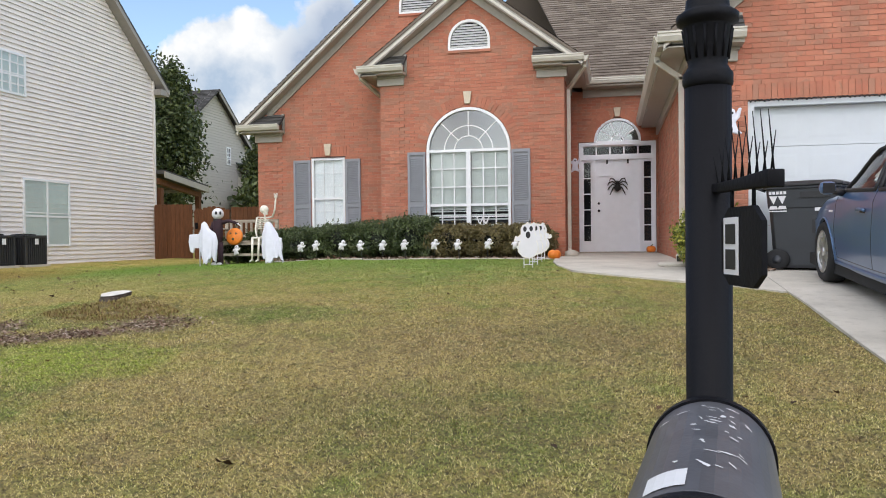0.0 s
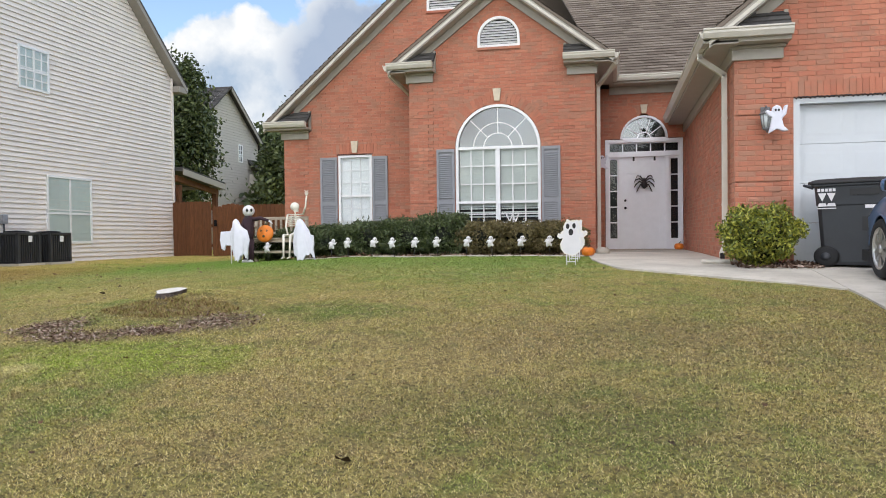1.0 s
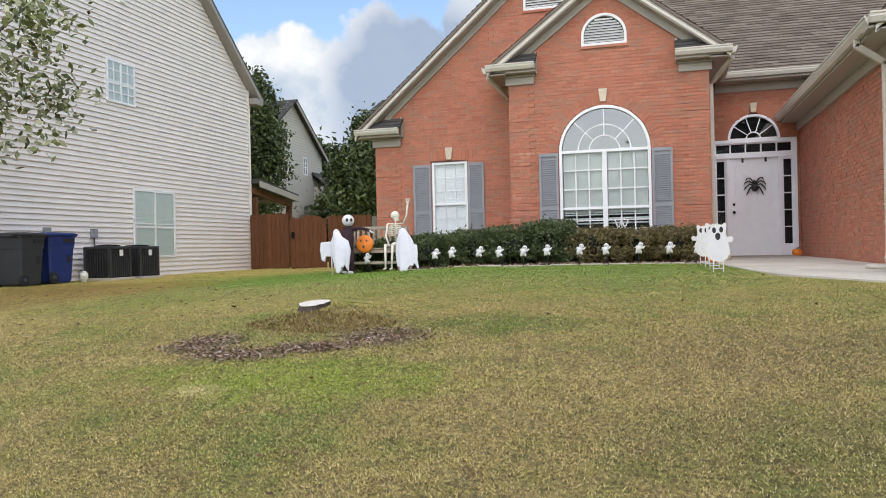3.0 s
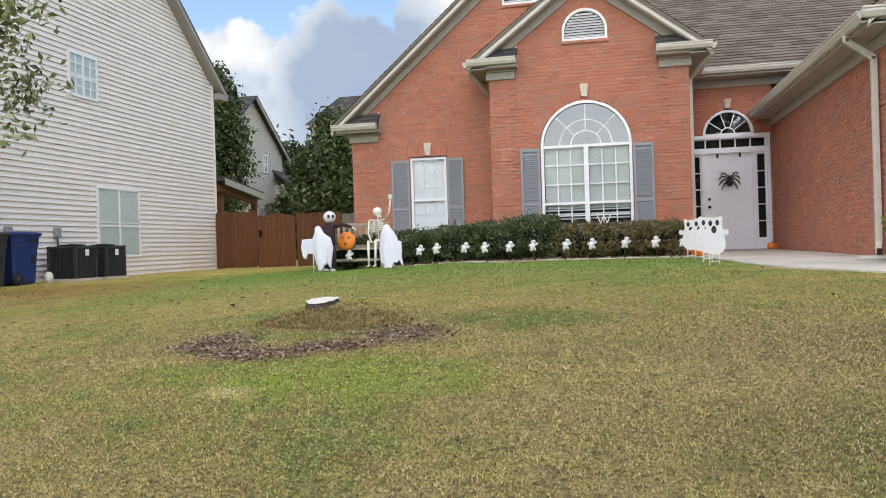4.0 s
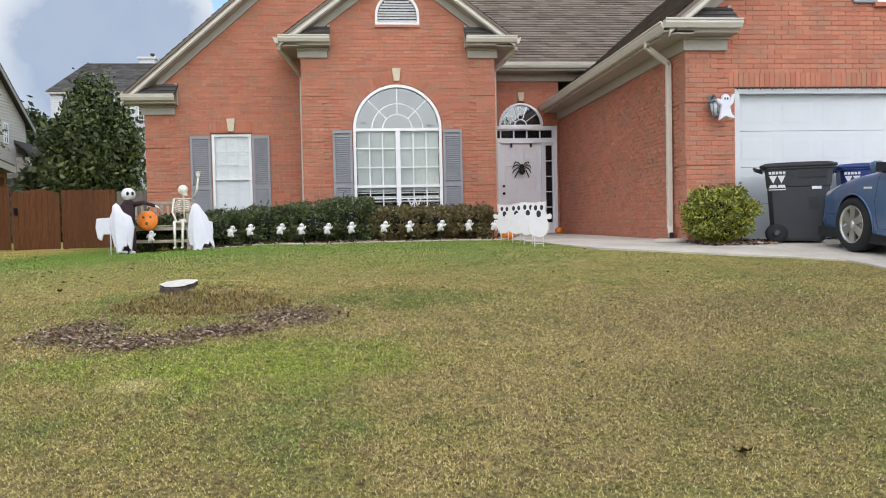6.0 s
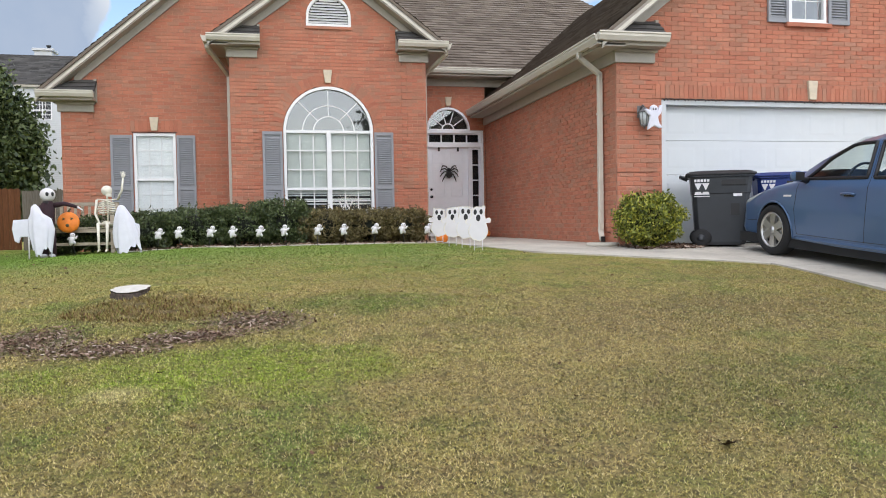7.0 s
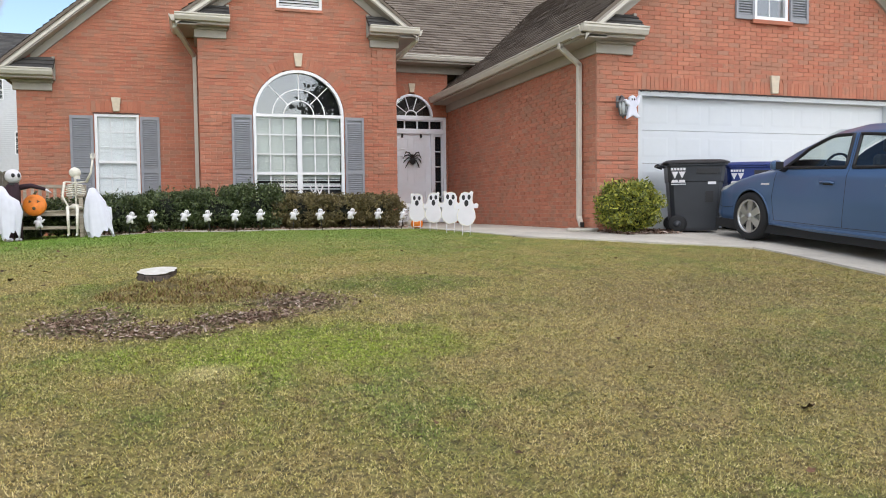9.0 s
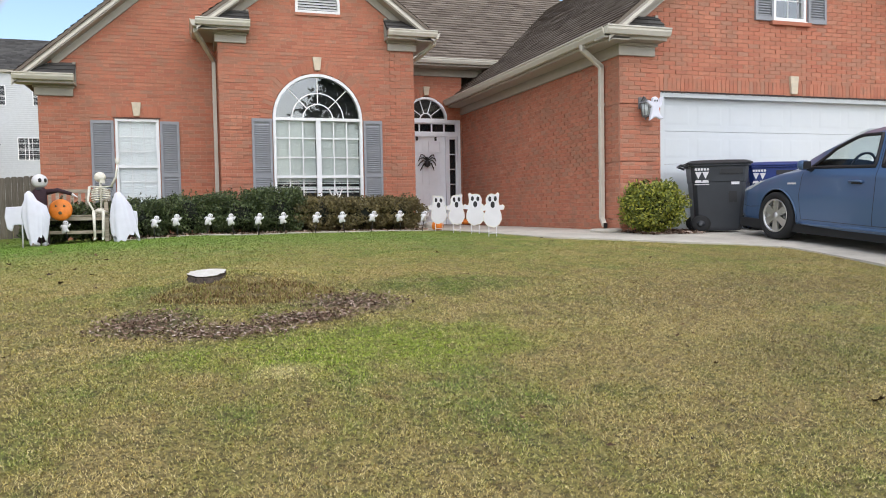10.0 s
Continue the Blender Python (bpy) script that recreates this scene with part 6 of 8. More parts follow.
def chips(name, label, n, place, size, material, z=0.0):
    """Scattered flat wood chips."""
    P = np.array([place() for _ in range(n)])
    P = np.column_stack([P, ground_z(P[:, 0], P[:, 1]) + z + RNG.random(n) * 0.02])
    d = RNG.normal(size=(n, 3)) * [1, 1, 0.35]
    d /= np.linalg.norm(d, axis=1, keepdims=True)
    s = np.cross(d, RNG.normal(size=(n, 3)) * 0.4 + [0, 0, 1])
    s /= np.linalg.norm(s, axis=1, keepdims=True)
    k = size * RNG.uniform(0.5, 1.5, (n, 1))
    v = np.stack([P - d * k - s * k * 0.4, P + d * k - s * k * 0.4, P + d * k + s * k * 0.4, P - d * k + s * k * 0.4], 1).reshape(-1, 3)
    return tagged(bulk(name, v, np.arange(4 * n), 4, material, None), label, "mulch", kind="stuff")


def in_ring():
    while True:
        cx, cy, rx, ry = random.choice(SCUFFED)
        u, v = random.gauss(0, 0.62), random.gauss(0, 0.62)
        if u * u + v * v + 1.3 * noise.noise(Vector((cx + u * rx * 3, cy + v * ry * 3, 0)) * 2) < 1.5:
            return cx + u * rx, cy + v * ry


def in_bed():
    return random.uniform(-6.9, -1.6), random.uniform(15.3, 16.7)


CHIP = Mat("mulch_chip", 0.9, spec=0.15)
CHIP.base(CHIP.ramp(CHIP.island(), [(0.0, (0.07, 0.042, 0.029)), (0.45, (0.20, 0.122, 0.085)), (0.8, (0.38, 0.275, 0.21)), (1.0, (0.52, 0.43, 0.37))]))
chips("mulch", "old wood-chip mulch scattered round a tree stump", 4200, in_ring, 0.0105, CHIP.m, 0.006)
chips("mulch", "dark mulch in the bed under the hedge", 4200, in_bed, 0.03, CHIP.m, 0.012)
chips("mulch", "dark mulch under the garage-corner shrub", 900, lambda: (random.uniform(0.42, 1.38), random.uniform(11.2, 12.08)), 0.026, CHIP.m, 0.03)


def stump(x, y):
    g = thing("tree_stump", "low sawn tree stump with a pale cut top", "tree stump")
    b, z0, n = B(), gz(x, y) - 0.06, 36
    zt = 1.152
    rows = []
    for z, s in ((z0, 1.10), (z0 + 0.07, 0.94), (zt - 0.03, 0.90), (zt, 0.93)):
        rows.append([(x + 0.165 * s * (1 + 0.10 * math.sin(3 * a) + 0.06 * math.sin(7 * a + z * 20) + 0.04 * math.sin(11 * a)) * math.cos(a), y + 0.15 * s * (1 + 0.10 * math.sin(3 * a)) * math.sin(a), z + (0.008 * math.cos(a) + 0.022 * math.sin(a) if z > zt - 0.02 else 0))
                     for a in (2 * math.pi * k / n for k in range(n))])
    b.add([p for r in rows for p in r], [(n * i + k, n * i + (k + 1) % n, n * i + n + (k + 1) % n, n * i + n + k) for i in range(3) for k in range(n)])
    part("bark", b, STUMPBARK, g)
    part("cut_top", B().add([(px, py, pz + 0.003) for px, py, pz in rows[-1]], [tuple(range(n))]), CUTWOOD, g, "pale sawn wood")
    return g


stump(-5.65, 8.58)
WEED = Mat("dry_weed", 0.7, spec=0.2)
WEED.base(WEED.ramp(WEED.island(), [(0.0, (0.10, 0.06, 0.034)), (0.35, (0.235, 0.145, 0.065)), (0.65, (0.36, 0.28, 0.10)), (1.0, (0.22, 0.25, 0.06))]))


def weeds(n):
    """Low rust-coloured growth on the mound before the stump."""
    q, a = np.sqrt(RNG.random(n)), RNG.uniform(0, 2 * np.pi, n)
    x, y = -5.36 + 0.72 * q * np.cos(a), 8.1 + 0.34 * q * np.sin(a)
    keep = ((x + 5.65) ** 2 + (y - 8.58) ** 2 > 0.03) & (np.sin(x * 11) * np.sin(y * 17 + x * 3) > -0.5)
    x, y = x[keep], y[keep]
    n, b = len(x), RNG.uniform(0, 2 * np.pi, len(x))
    h = (RNG.uniform(0.012, 0.036, n))[:, None]
    p = np.column_stack([x, y, ground_z(x, y)])
    d = np.column_stack([np.cos(b), np.sin(b), np.zeros(n)])
    s = np.column_stack([-np.sin(b), np.cos(b), np.zeros(n)]) * 0.005
    v = np.stack([p - s, p + s, p + d * h * RNG.uniform(0.3, 1.2, (n, 1)) + np.array([0, 0, 1.0]) * h], 1).reshape(-1, 3)
    tagged(bulk("weeds", v, np.arange(3 * n), 3, WEED.m, None), "low rust-brown dry weeds on the mound round the stump", "weeds", kind="stuff")


weeds(4200)


# ---- decorations ----
def ghost_outline():
    """Half-turned cartoon ghost: head, two stub arms, round belly and a tail to the side."""
    return [(0.02, 0.0), (-0.09, 0.03), (-0.15, 0.10), (-0.155, 0.18), (-0.115, 0.26), (-0.165, 0.25), (-0.20, 0.28), (-0.185, 0.33), (-0.15, 0.32), (-0.105, 0.36),
            (-0.11, 0.43), (-0.08, 0.49), (-0.02, 0.515), (0.05, 0.50), (0.085, 0.53), (0.115, 0.51), (0.105, 0.45), (0.10, 0.38), (0.12, 0.33), (0.17, 0.35), (0.20, 0.32), (0.185, 0.27),
            (0.12, 0.265), (0.145, 0.20), (0.15, 0.12), (0.11, 0.05), (0.07, 0.02)]


def ghost_sign(x, y, yaw, flip, s=0.95):
    g = thing("ghost_sign", "flat white ghost yard sign with a black face on legs", "yard sign", "ghost yard signs", at=pose(x, y, gz(x, y), 0, 0, yaw))
    put = lambda u, v, d: (u * flip * s, -d, 0.13 + v * s)
    part("board", B().prism(ghost_outline(), 0, 0.008, put), SIGNWHITE, g, bevel=0.002)
    oval = lambda cx, cz, a, b, n=14: [(cx + a * math.cos(2 * math.pi * k / n), cz + b * math.sin(2 * math.pi * k / n)) for k in range(n)]
    for e in (oval(-0.045, 0.43, 0.025, 0.04), oval(0.045, 0.435, 0.025, 0.04)):
        part("eye", B().prism(e, 0.009, 0.011, put), SIGNBLACK, g)
    part("mouth", B().prism(oval(0.0, 0.345, 0.034, 0.05), 0.009, 0.011, put), SIGNBLACK, g)
    rim = ghost_outline()
    part("outline", B().ring([(u * 0.93 + 0.001, 0.26 + (v - 0.26) * 0.955) for u, v in rim], rim, 0.0085, 0.0095, put), BONE, g)
    for u in (-0.06, 0.06):
        part("leg", B().tube([(u, 0, -0.08), (u, 0, 0.20)], 0.006, 6), SIGNWHITE, g)
    part("leg_bar", B().tube([(-0.06, 0, 0.05), (0.06, 0, 0.05)], 0.006, 6), SIGNWHITE, g)


for x, y, yaw, flip in ((-1.66, 12.02, 2, 1), (-1.66, 12.72, -6, -1), (-1.67, 13.55, 5, 1), (-1.70, 14.40, -3, -1)):
    ghost_sign(x, y, yaw, flip)


def mini_ghost(x, y, tilt):
    """Small four-armed ghost lantern on a stake."""
    g = thing("ghost_light", "small white plastic ghost path light on a stake before the hedge", "path light", "ghost path lights", at=pose(x, y, gz(x, y), 0, tilt, 0))
    b = B().ball((0.015, 0, 0.335), (0.042, 0.03, 0.042), 12, 8)
    b.tube([(0, 0, 0.31), (-0.01, 0, 0.26), (-0.03, 0, 0.21), (-0.055, 0, 0.185)], [0.038, 0.045, 0.036, 0.010], 10)
    b.tube([(0.0, 0, 0.28), (0.055, 0, 0.285), (0.085, 0, 0.315)], [0.022, 0.02, 0.010], 8)
    b.tube([(0.0, 0, 0.28), (-0.05, 0, 0.30), (-0.075, 0, 0.27)], [0.022, 0.02, 0.010], 8)
    b.tube([(0.0, 0, 0.24), (0.03, 0, 0.205), (0.035, 0, 0.185)], [0.03, 0.022, 0.010], 8)
    part("body", b, SIGNWHITE, g)
    for u in (0.0, 0.032):
        part("eye", B().ball((u, -0.029, 0.342), 0.007, 8, 5), SIGNBLACK, g)
    part("stake", B().tube([(0, 0.0, -0.08), (0, 0, 0.24)], 0.006, 6), SIGNBLACK, g)


for i, x in enumerate((-7.6, -6.34, -5.97, -5.52, -5.08, -4.69, -4.24, -3.72, -3.22, -2.73, -2.19, -1.80)):
    mini_ghost(x, 15.08 + 0.03 * math.sin(i * 2.1), (-8, 6, -4, 9, -10, 3, -6, 5)[i % 8])


def cloth(name, label, at, rows, folds, material, category, group=""):
    """Hanging cloth: rows of (z, half width, half depth, shift x); pleats by a wave round it."""
    n = 40
    b, vs = B(), []
    for i, (z, hw, hd, sx) in enumerate(rows):
        f = folds * i / (len(rows) - 1)
        for k in range(n):
            a = 2 * math.pi * k / n
            w = 1 + f * math.sin(7 * a + 0.6 * i) + 0.5 * f * math.sin(12 * a + 1)
            zz = z - (0.13 * (0.5 + 0.5 * math.sin(3 * a + 1)) + 0.03 * math.sin(11 * a) if i == len(rows) - 1 else 0)
            vs.append((sx + hw * w * math.cos(a), hd * w * math.sin(a), zz))
    b.add(vs, [(n * i + k, n * i + n + k, n * i + n + (k + 1) % n, n * i + (k + 1) % n) for i in range(len(rows) - 1) for k in range(n)] + [tuple(range(n))], True)
    g = thing(name, label, category, group, at=at)
    part("sheet", b, material, g)
    return g


gl_ = cloth("cloth_ghost", "white cloth ghost with spread arms on a stake beside the bench", pose(-8.02, 14.62, gz(-8, 14.62)),
            [(0.84, 0.015, 0.015, -0.03), (0.80, 0.055, 0.05, -0.03), (0.70, 0.085, 0.065, -0.01), (0.62, 0.16, 0.08, 0.03), (0.45, 0.185, 0.09, 0.05), (0.17, 0.13, 0.10, 0.06)], 0.10, CLOTH, "ghost")
arm = B().prism([(-0.02, 0.62), (-0.34, 0.60), (-0.36, 0.46), (-0.33, 0.28), (-0.27, 0.24), (-0.24, 0.34), (-0.06, 0.34)], -0.03, 0.02, lambda u, v, d: (u, -d, v))
part("sleeve", arm, CLOTH, gl_, bevel=0.012)
part("stake", B().tube([(-0.13, 0, -0.08), (-0.13, 0, 0.6)], 0.012, 6), SIGNWHITE, gl_)
gr_ = cloth("cloth_ghost", "white draped cloth ghost leaning beside a plastic skeleton", pose(-6.80, 14.80, gz(-6.8, 14.8)),
            [(0.78, 0.012, 0.012, -0.03), (0.76, 0.05, 0.045, -0.03), (0.68, 0.09, 0.07, -0.02), (0.56, 0.145, 0.09, 0.0), (0.34, 0.185, 0.10, 0.02), (0.13, 0.20, 0.11, 0.06)], 0.09, CLOTH, "ghost")
part("sleeve", B().prism([(0.05, 0.52), (0.235, 0.47), (0.245, 0.30), (0.22, 0.16), (0.16, 0.20), (0.06, 0.22)], -0.03, 0.02, lambda u, v, d: (u, -d, v)), CLOTH, gr_, bevel=0.012)
part("stake", B().tube([(-0.05, 0, -0.08), (-0.03, 0, 0.6)], 0.012, 6), SIGNWHITE, gr_)


def skeleton(x, y, seat):
    """Plastic skeleton sitting on a bench, one arm raised; one plain mesh."""
    b = B()
    b.ball((0, 0.02, 0.60), (0.088, 0.075, 0.085), 16, 10).box(0.0, -0.035, 0.50, 0.075, 0.03, 0.545)
    b.tube([(0, 0.03, 0.54), (0, 0.05, 0.40), (0, 0.06, 0.20), (0, 0.05, 0.04)], 0.017, 8)
    for k in range(6):
        z, w = 0.42 - 0.035 * k, 0.105 + 0.012 * min(k, 3) - 0.01 * max(0, k - 3)
        b.tube([(w * math.sin(a), 0.05 - 0.10 * (1 - math.cos(a)) * 0.5 + 0.02 * math.cos(a), z - 0.02 * abs(math.sin(a))) for a in np.linspace(-math.pi * 0.92, math.pi * 0.92, 15)], 0.0115, 6)
    b.tube([(-0.155, 0.04, 0.455), (0, 0.0, 0.44), (0.155, 0.04, 0.455)], 0.012, 6)
    b.ball((0, 0.04, 0.05), (0.11, 0.06, 0.05), 14, 8, 0.3)
    for s in (-1, 1):
        b.tube([(s * 0.08, 0.0, 0.03), (s * 0.07, -0.36, 0.05)], [0.028, 0.022], 8)
        b.tube([(s * 0.07, -0.36, 0.05), (s * 0.06, -0.40, -0.36)], [0.025, 0.018], 8)
        b.tube([(s * 0.06, -0.38, -0.37), (s * 0.06, -0.50, -0.39)], [0.022, 0.012], 8)
    b.tube([(-0.16, 0.04, 0.45), (-0.19, 0.02, 0.22), (-0.10, -0.10, 0.06)], [0.021, 0.018, 0.016], 8)
    b.ball((-0.09, -0.12, 0.05), (0.03, 0.045, 0.018), 8, 6)
    b.tube([(0.16, 0.04, 0.45), (0.24, -0.02, 0.60), (0.27, -0.04, 0.80)], [0.021, 0.018, 0.016], 8)
    for k in range(4):
        b.tube([(0.27, -0.04, 0.80), (0.245 + 0.018 * k, -0.04, 0.84), (0.24 + 0.022 * k, -0.04, 0.91)], [0.012, 0.008, 0.005], 5)
    ob = solid("skeleton", b, BONE, "life-like plastic skeleton sitting on the bench with a raised arm", "skeleton")
    ob.matrix_basis = pose(x, y, seat)


skeleton(-7.13, 15.24, 1.70)


def doll(x, y):
    """Standing costume doll, one plain mesh in two tones: white round head, dark ragged suit."""
    z0 = gz(x, y)
    b = B()
    b.ball((0, 0, 1.0), (0.115, 0.11, 0.11), 18, 12)
    nh = len(b.f)
    b.tube([(0, 0, 0.92), (0, 0, 0.86), (0, 0, 0.55), (0.0, 0, 0.42)], [0.035, 0.10, 0.095, 0.075], 12)
    for s in (-1, 1):
        b.tube([(s * 0.045, 0, 0.45), (s * 0.06, -0.02, 0.22), (s * 0.06, -0.02, 0.03)], [0.06, 0.05, 0.055], 10)
    b.tube([(0.08, 0, 0.83), (0.25, -0.02, 0.86), (0.45, -0.06, 0.80)], [0.045, 0.035, 0.025], 8)
    b.tube([(-0.08, 0, 0.83), (-0.16, -0.03, 0.62), (-0.10, -0.08, 0.45)], [0.045, 0.035, 0.028], 8)
    nd = len(b.f)
    b.tube([(0.45, -0.06, 0.80), (0.53, -0.08, 0.75)], [0.02, 0.008], 6)
    b.ball((0.02, -0.105, 1.01), (0.026, 0.02, 0.034), 8, 6).ball((0.09, -0.068, 1.01), (0.022, 0.022, 0.034), 8, 6)
    b.box(-0.04, -0.11, 0.865, 0.04, -0.095, 0.895)
    for s in (-1, 1):
        b.ball((s * 0.06, -0.07, 0.03), (0.05, 0.085, 0.035), 10, 6)
    ob = solid("doll", b, SIGNWHITE, "standing costume doll with a round white head and dark suit", "doll")
    ob.data.materials.append(PURPLE)
    ob.data.materials.append(SIGNBLACK)
    for i, p in enumerate(ob.data.polygons):
        p.material_index = 0 if i < nh else 1 if i < nd else (0 if p.center.z < 0.8 and p.center.y > -0.2 else 2)
    ob.matrix_basis = pose(x, y, z0)


doll(-7.95, 14.95)


def bench(x0, x1, yf, yb):
    z0 = gz((x0 + x1) / 2, yf)
    g = thing("garden_bench", "weathered slatted wooden garden bench by the hedge", "bench")
    zs = 1.70
    for i in range(4):
        y = yf + 0.02 + i * 0.115
        part("seat_slat", B().box(x0, y, zs - 0.025, x1, y + 0.095, zs), BENCHWOOD, g, bevel=0.004)
    for x in (x0 + 0.04, x1 - 0.10):
        part("leg", B().box(x, yf + 0.02, z0 - 0.02, x + 0.06, yf + 0.08, zs + 0.22), BENCHWOOD, g)
        part("leg", B().box(x, yb - 0.06, z0 - 0.02, x + 0.06, yb, zs + 0.42), BENCHWOOD, g)
        part("arm_rest", B().box(x - 0.01, yf - 0.02, zs + 0.22, x + 0.07, yb - 0.06, zs + 0.25), BENCHWOOD, g, bevel=0.006)
    part("apron", B().box(x0 + 0.1, yf + 0.03, z0 + 0.16, x1 - 0.1, yf + 0.07, z0 + 0.21), BENCHWOOD, g)
    part("apron", B().box(x0 + 0.1, yf + 0.03, zs - 0.09, x1 - 0.1, yf + 0.06, zs - 0.03), BENCHWOOD, g)
    part("back_rail", B().box(x0 + 0.1, yb - 0.05, zs + 0.36, x1 - 0.1, yb - 0.015, zs + 0.42), BENCHWOOD, g, bevel=0.005)
    part("back_rail", B().box(x0 + 0.1, yb - 0.05, zs + 0.07, x1 - 0.1, yb - 0.015, zs + 0.12), BENCHWOOD, g)
    n = 9
    for k in range(n):
        x = x0 + 0.14 + (x1 - x0 - 0.34) * k / (n - 1)
        part("back_slat", B().box(x, yb - 0.042, zs + 0.12, x + 0.045, yb - 0.022, zs + 0.36), BENCHWOOD, g)


bench(-8.20, -6.98, 15.18, 15.68)


def pumpkin(name, label, x, y, z, r, squash=0.8, face=None, m=None):
    g = thing(name, label, "pumpkin", at=m or pose(x, y, z))
    n, rings = 48, 12
    vs = []
    for i in range(rings + 1):
        a = math.pi * i / rings
        for k in range(n):
            t = 2 * math.pi * k / n
            w = r * (1 - 0.07 * abs(math.sin(4 * t)) ** 0.5 + 0.0) * math.sin(a) ** 0.8
            vs.append((w * math.cos(t), w * math.sin(t), r * squash * (math.cos(a) * (1 - 0.2 * math.cos(a) ** 6) + 1)))
    part("rind", B().add(vs, [(i * n + k, (i + 1) * n + k, (i + 1) * n + (k + 1) % n, i * n + (k + 1) % n) for i in range(rings) for k in range(n)], True), ORANGE, g)
    part("stem", B().tube([(0, 0, r * squash * 1.75), (0.01, 0, r * squash * 2.0), (0.04, 0, r * squash * 2.25)], [r * 0.17, r * 0.10, r * 0.12], 8), STEM, g)
    return g


pumpkin("pumpkin", "small orange pumpkin on the porch by the door", 0.30, 18.55, 1.345, 0.10)
pumpkin("pumpkin", "orange pumpkin on the grass behind the ghost signs", -1.52, 15.02, gz(-1.52, 15.0), 0.115)
pd = thing("pumpkin_disc", "large flat orange jack-o-lantern leaning on the bench", "pumpkin decoration", at=pose(-7.70, 15.10, 1.615, 80, 0, 0))
part("face_plate", B().lathe([(0.0, -0.03), (0.145, -0.03), (0.17, -0.015), (0.17, 0.01), (0.145, 0.03), (0.09, 0.05), (0.0, 0.06)], 30, pose(0, 0.17, 0)), ORANGE, pd)
for px_, pz_ in ((-0.06, 0.22), (0.06, 0.22), (0.0, 0.11)):
    part("carving", B().lathe([(0.0, 0.0), (0.026, 0.0), (0.026, 0.012), (0.0, 0.012)], 3 if pz_ > 0.2 else 9, pose(px_, pz_, 0.05)), STEM, pd)
part("stem", B().tube([(0, 0.34, 0.0), (0.01, 0.37, 0.0), (0.03, 0.40, 0.0)], [0.022, 0.016, 0.018], 8), STEM, pd)


def spider(x, z):
    g = thing("spider", "large furry black toy spider hung on the front door", "spider decoration", at=pose(x, PORCH_Y + 0.05, z))
    part("body", B().ball((0, -0.05, -0.03), (0.072, 0.055, 0.085), 16, 10, 0.3).ball((0, -0.05, 0.08), (0.05, 0.045, 0.048), 12, 8, 0.3), SIGNBLACK, g)
    for s in (-1, 1):
        for k, (a, b) in enumerate(((0.18, 0.16), (0.22, 0.07), (0.22, -0.04), (0.17, -0.15))):
            part("leg", B().tube([(0, -0.05, 0.05 - 0.02 * k), (s * a * 0.5, -0.09, b * 0.6 + 0.07), (s * a * 0.85, -0.06, b + 0.02), (s * a, -0.03, b - 0.04)], [0.014, 0.016, 0.014, 0.008], 6), SIGNBLACK, g)


spider(-0.39, 2.84)
for x in (-0.62, -0.16):
    solid("wreath_hook", B().box(x - 0.02, PORCH_Y + 0.03, 3.36, x + 0.02, PORCH_Y + 0.069, 3.45), SIGNBLACK, "small black bat cut-out at the top of the door", "door hook", "door hooks")


def lantern(x, z):
    g = thing("wall_lantern", "grey metal carriage lantern on the garage wall", "wall lamp", at=pose(x, GAR_Y, z))
    part("back_plate", B().box(-0.06, -0.03, -0.02, 0.06, -0.018, 0.16), LANTERNGREY, g, bevel=0.006)
    part("arm", B().tube([(0, -0.02, 0.11), (0, -0.08, 0.16), (0, -0.13, 0.13)], 0.012, 8), LANTERNGREY, g)
    part("cap", B().lathe([(0.0, 0.13), (0.02, 0.12), (0.04, 0.09), (0.095, 0.055), (0.10, 0.045), (0.0, 0.045)], 8, pose(0, -0.13, 0)), LANTERNGREY, g)
    part("glass", B().lathe([(0.0, 0.045), (0.08, 0.045), (0.055, -0.13), (0.0, -0.13)], 8, pose(0, -0.13, 0)), LAMPGLASS, g)
    for k in range(8):
        a = math.pi * 2 * k / 8
        part("bar", B().tube([(0.082 * math.cos(a), -0.13 + 0.082 * math.sin(a), 0.045), (0.057 * math.cos(a), -0.13 + 0.057 * math.sin(a), -0.13)], 0.006, 5), LANTERNGREY, g)
    part("base", B().lathe([(0.0, -0.13), (0.06, -0.13), (0.05, -0.155), (0.015, -0.165), (0.012, -0.19), (0.0, -0.195)], 8, pose(0, -0.13, 0)), LANTERNGREY, g)


lantern(0.87, 3.19)


def hung_ghost(x, y, z, s, label):
    """Flat padded ghost with raised arms and a tail."""
    q = [(0.0, 0.30), (-0.06, 0.27), (-0.07, 0.20), (-0.13, 0.23), (-0.17, 0.21), (-0.13, 0.15), (-0.07, 0.11), (-0.09, 0.0), (-0.12, -0.13), (-0.07, -0.10), (0.0, -0.06), (0.09, -0.10), (0.17, -0.09),
         (0.10, -0.02), (0.07, 0.09), (0.13, 0.15), (0.16, 0.30), (0.11, 0.29), (0.075, 0.20), (0.06, 0.27)]
    g = thing("hanging_ghost", label, "ghost", at=pose(x, y, z))
    part("body", B().prism([(u * s, v * s) for u, v in q], -0.03, 0.03, lambda u, v, d: (u, -d, v)), CLOTH, g, bevel=0.02)
    for u in (-0.02, 0.025):
        part("eye", B().ball((u * s, -0.032, 0.22 * s), (0.012, 0.008, 0.018), 8, 6), SIGNBLACK, g)


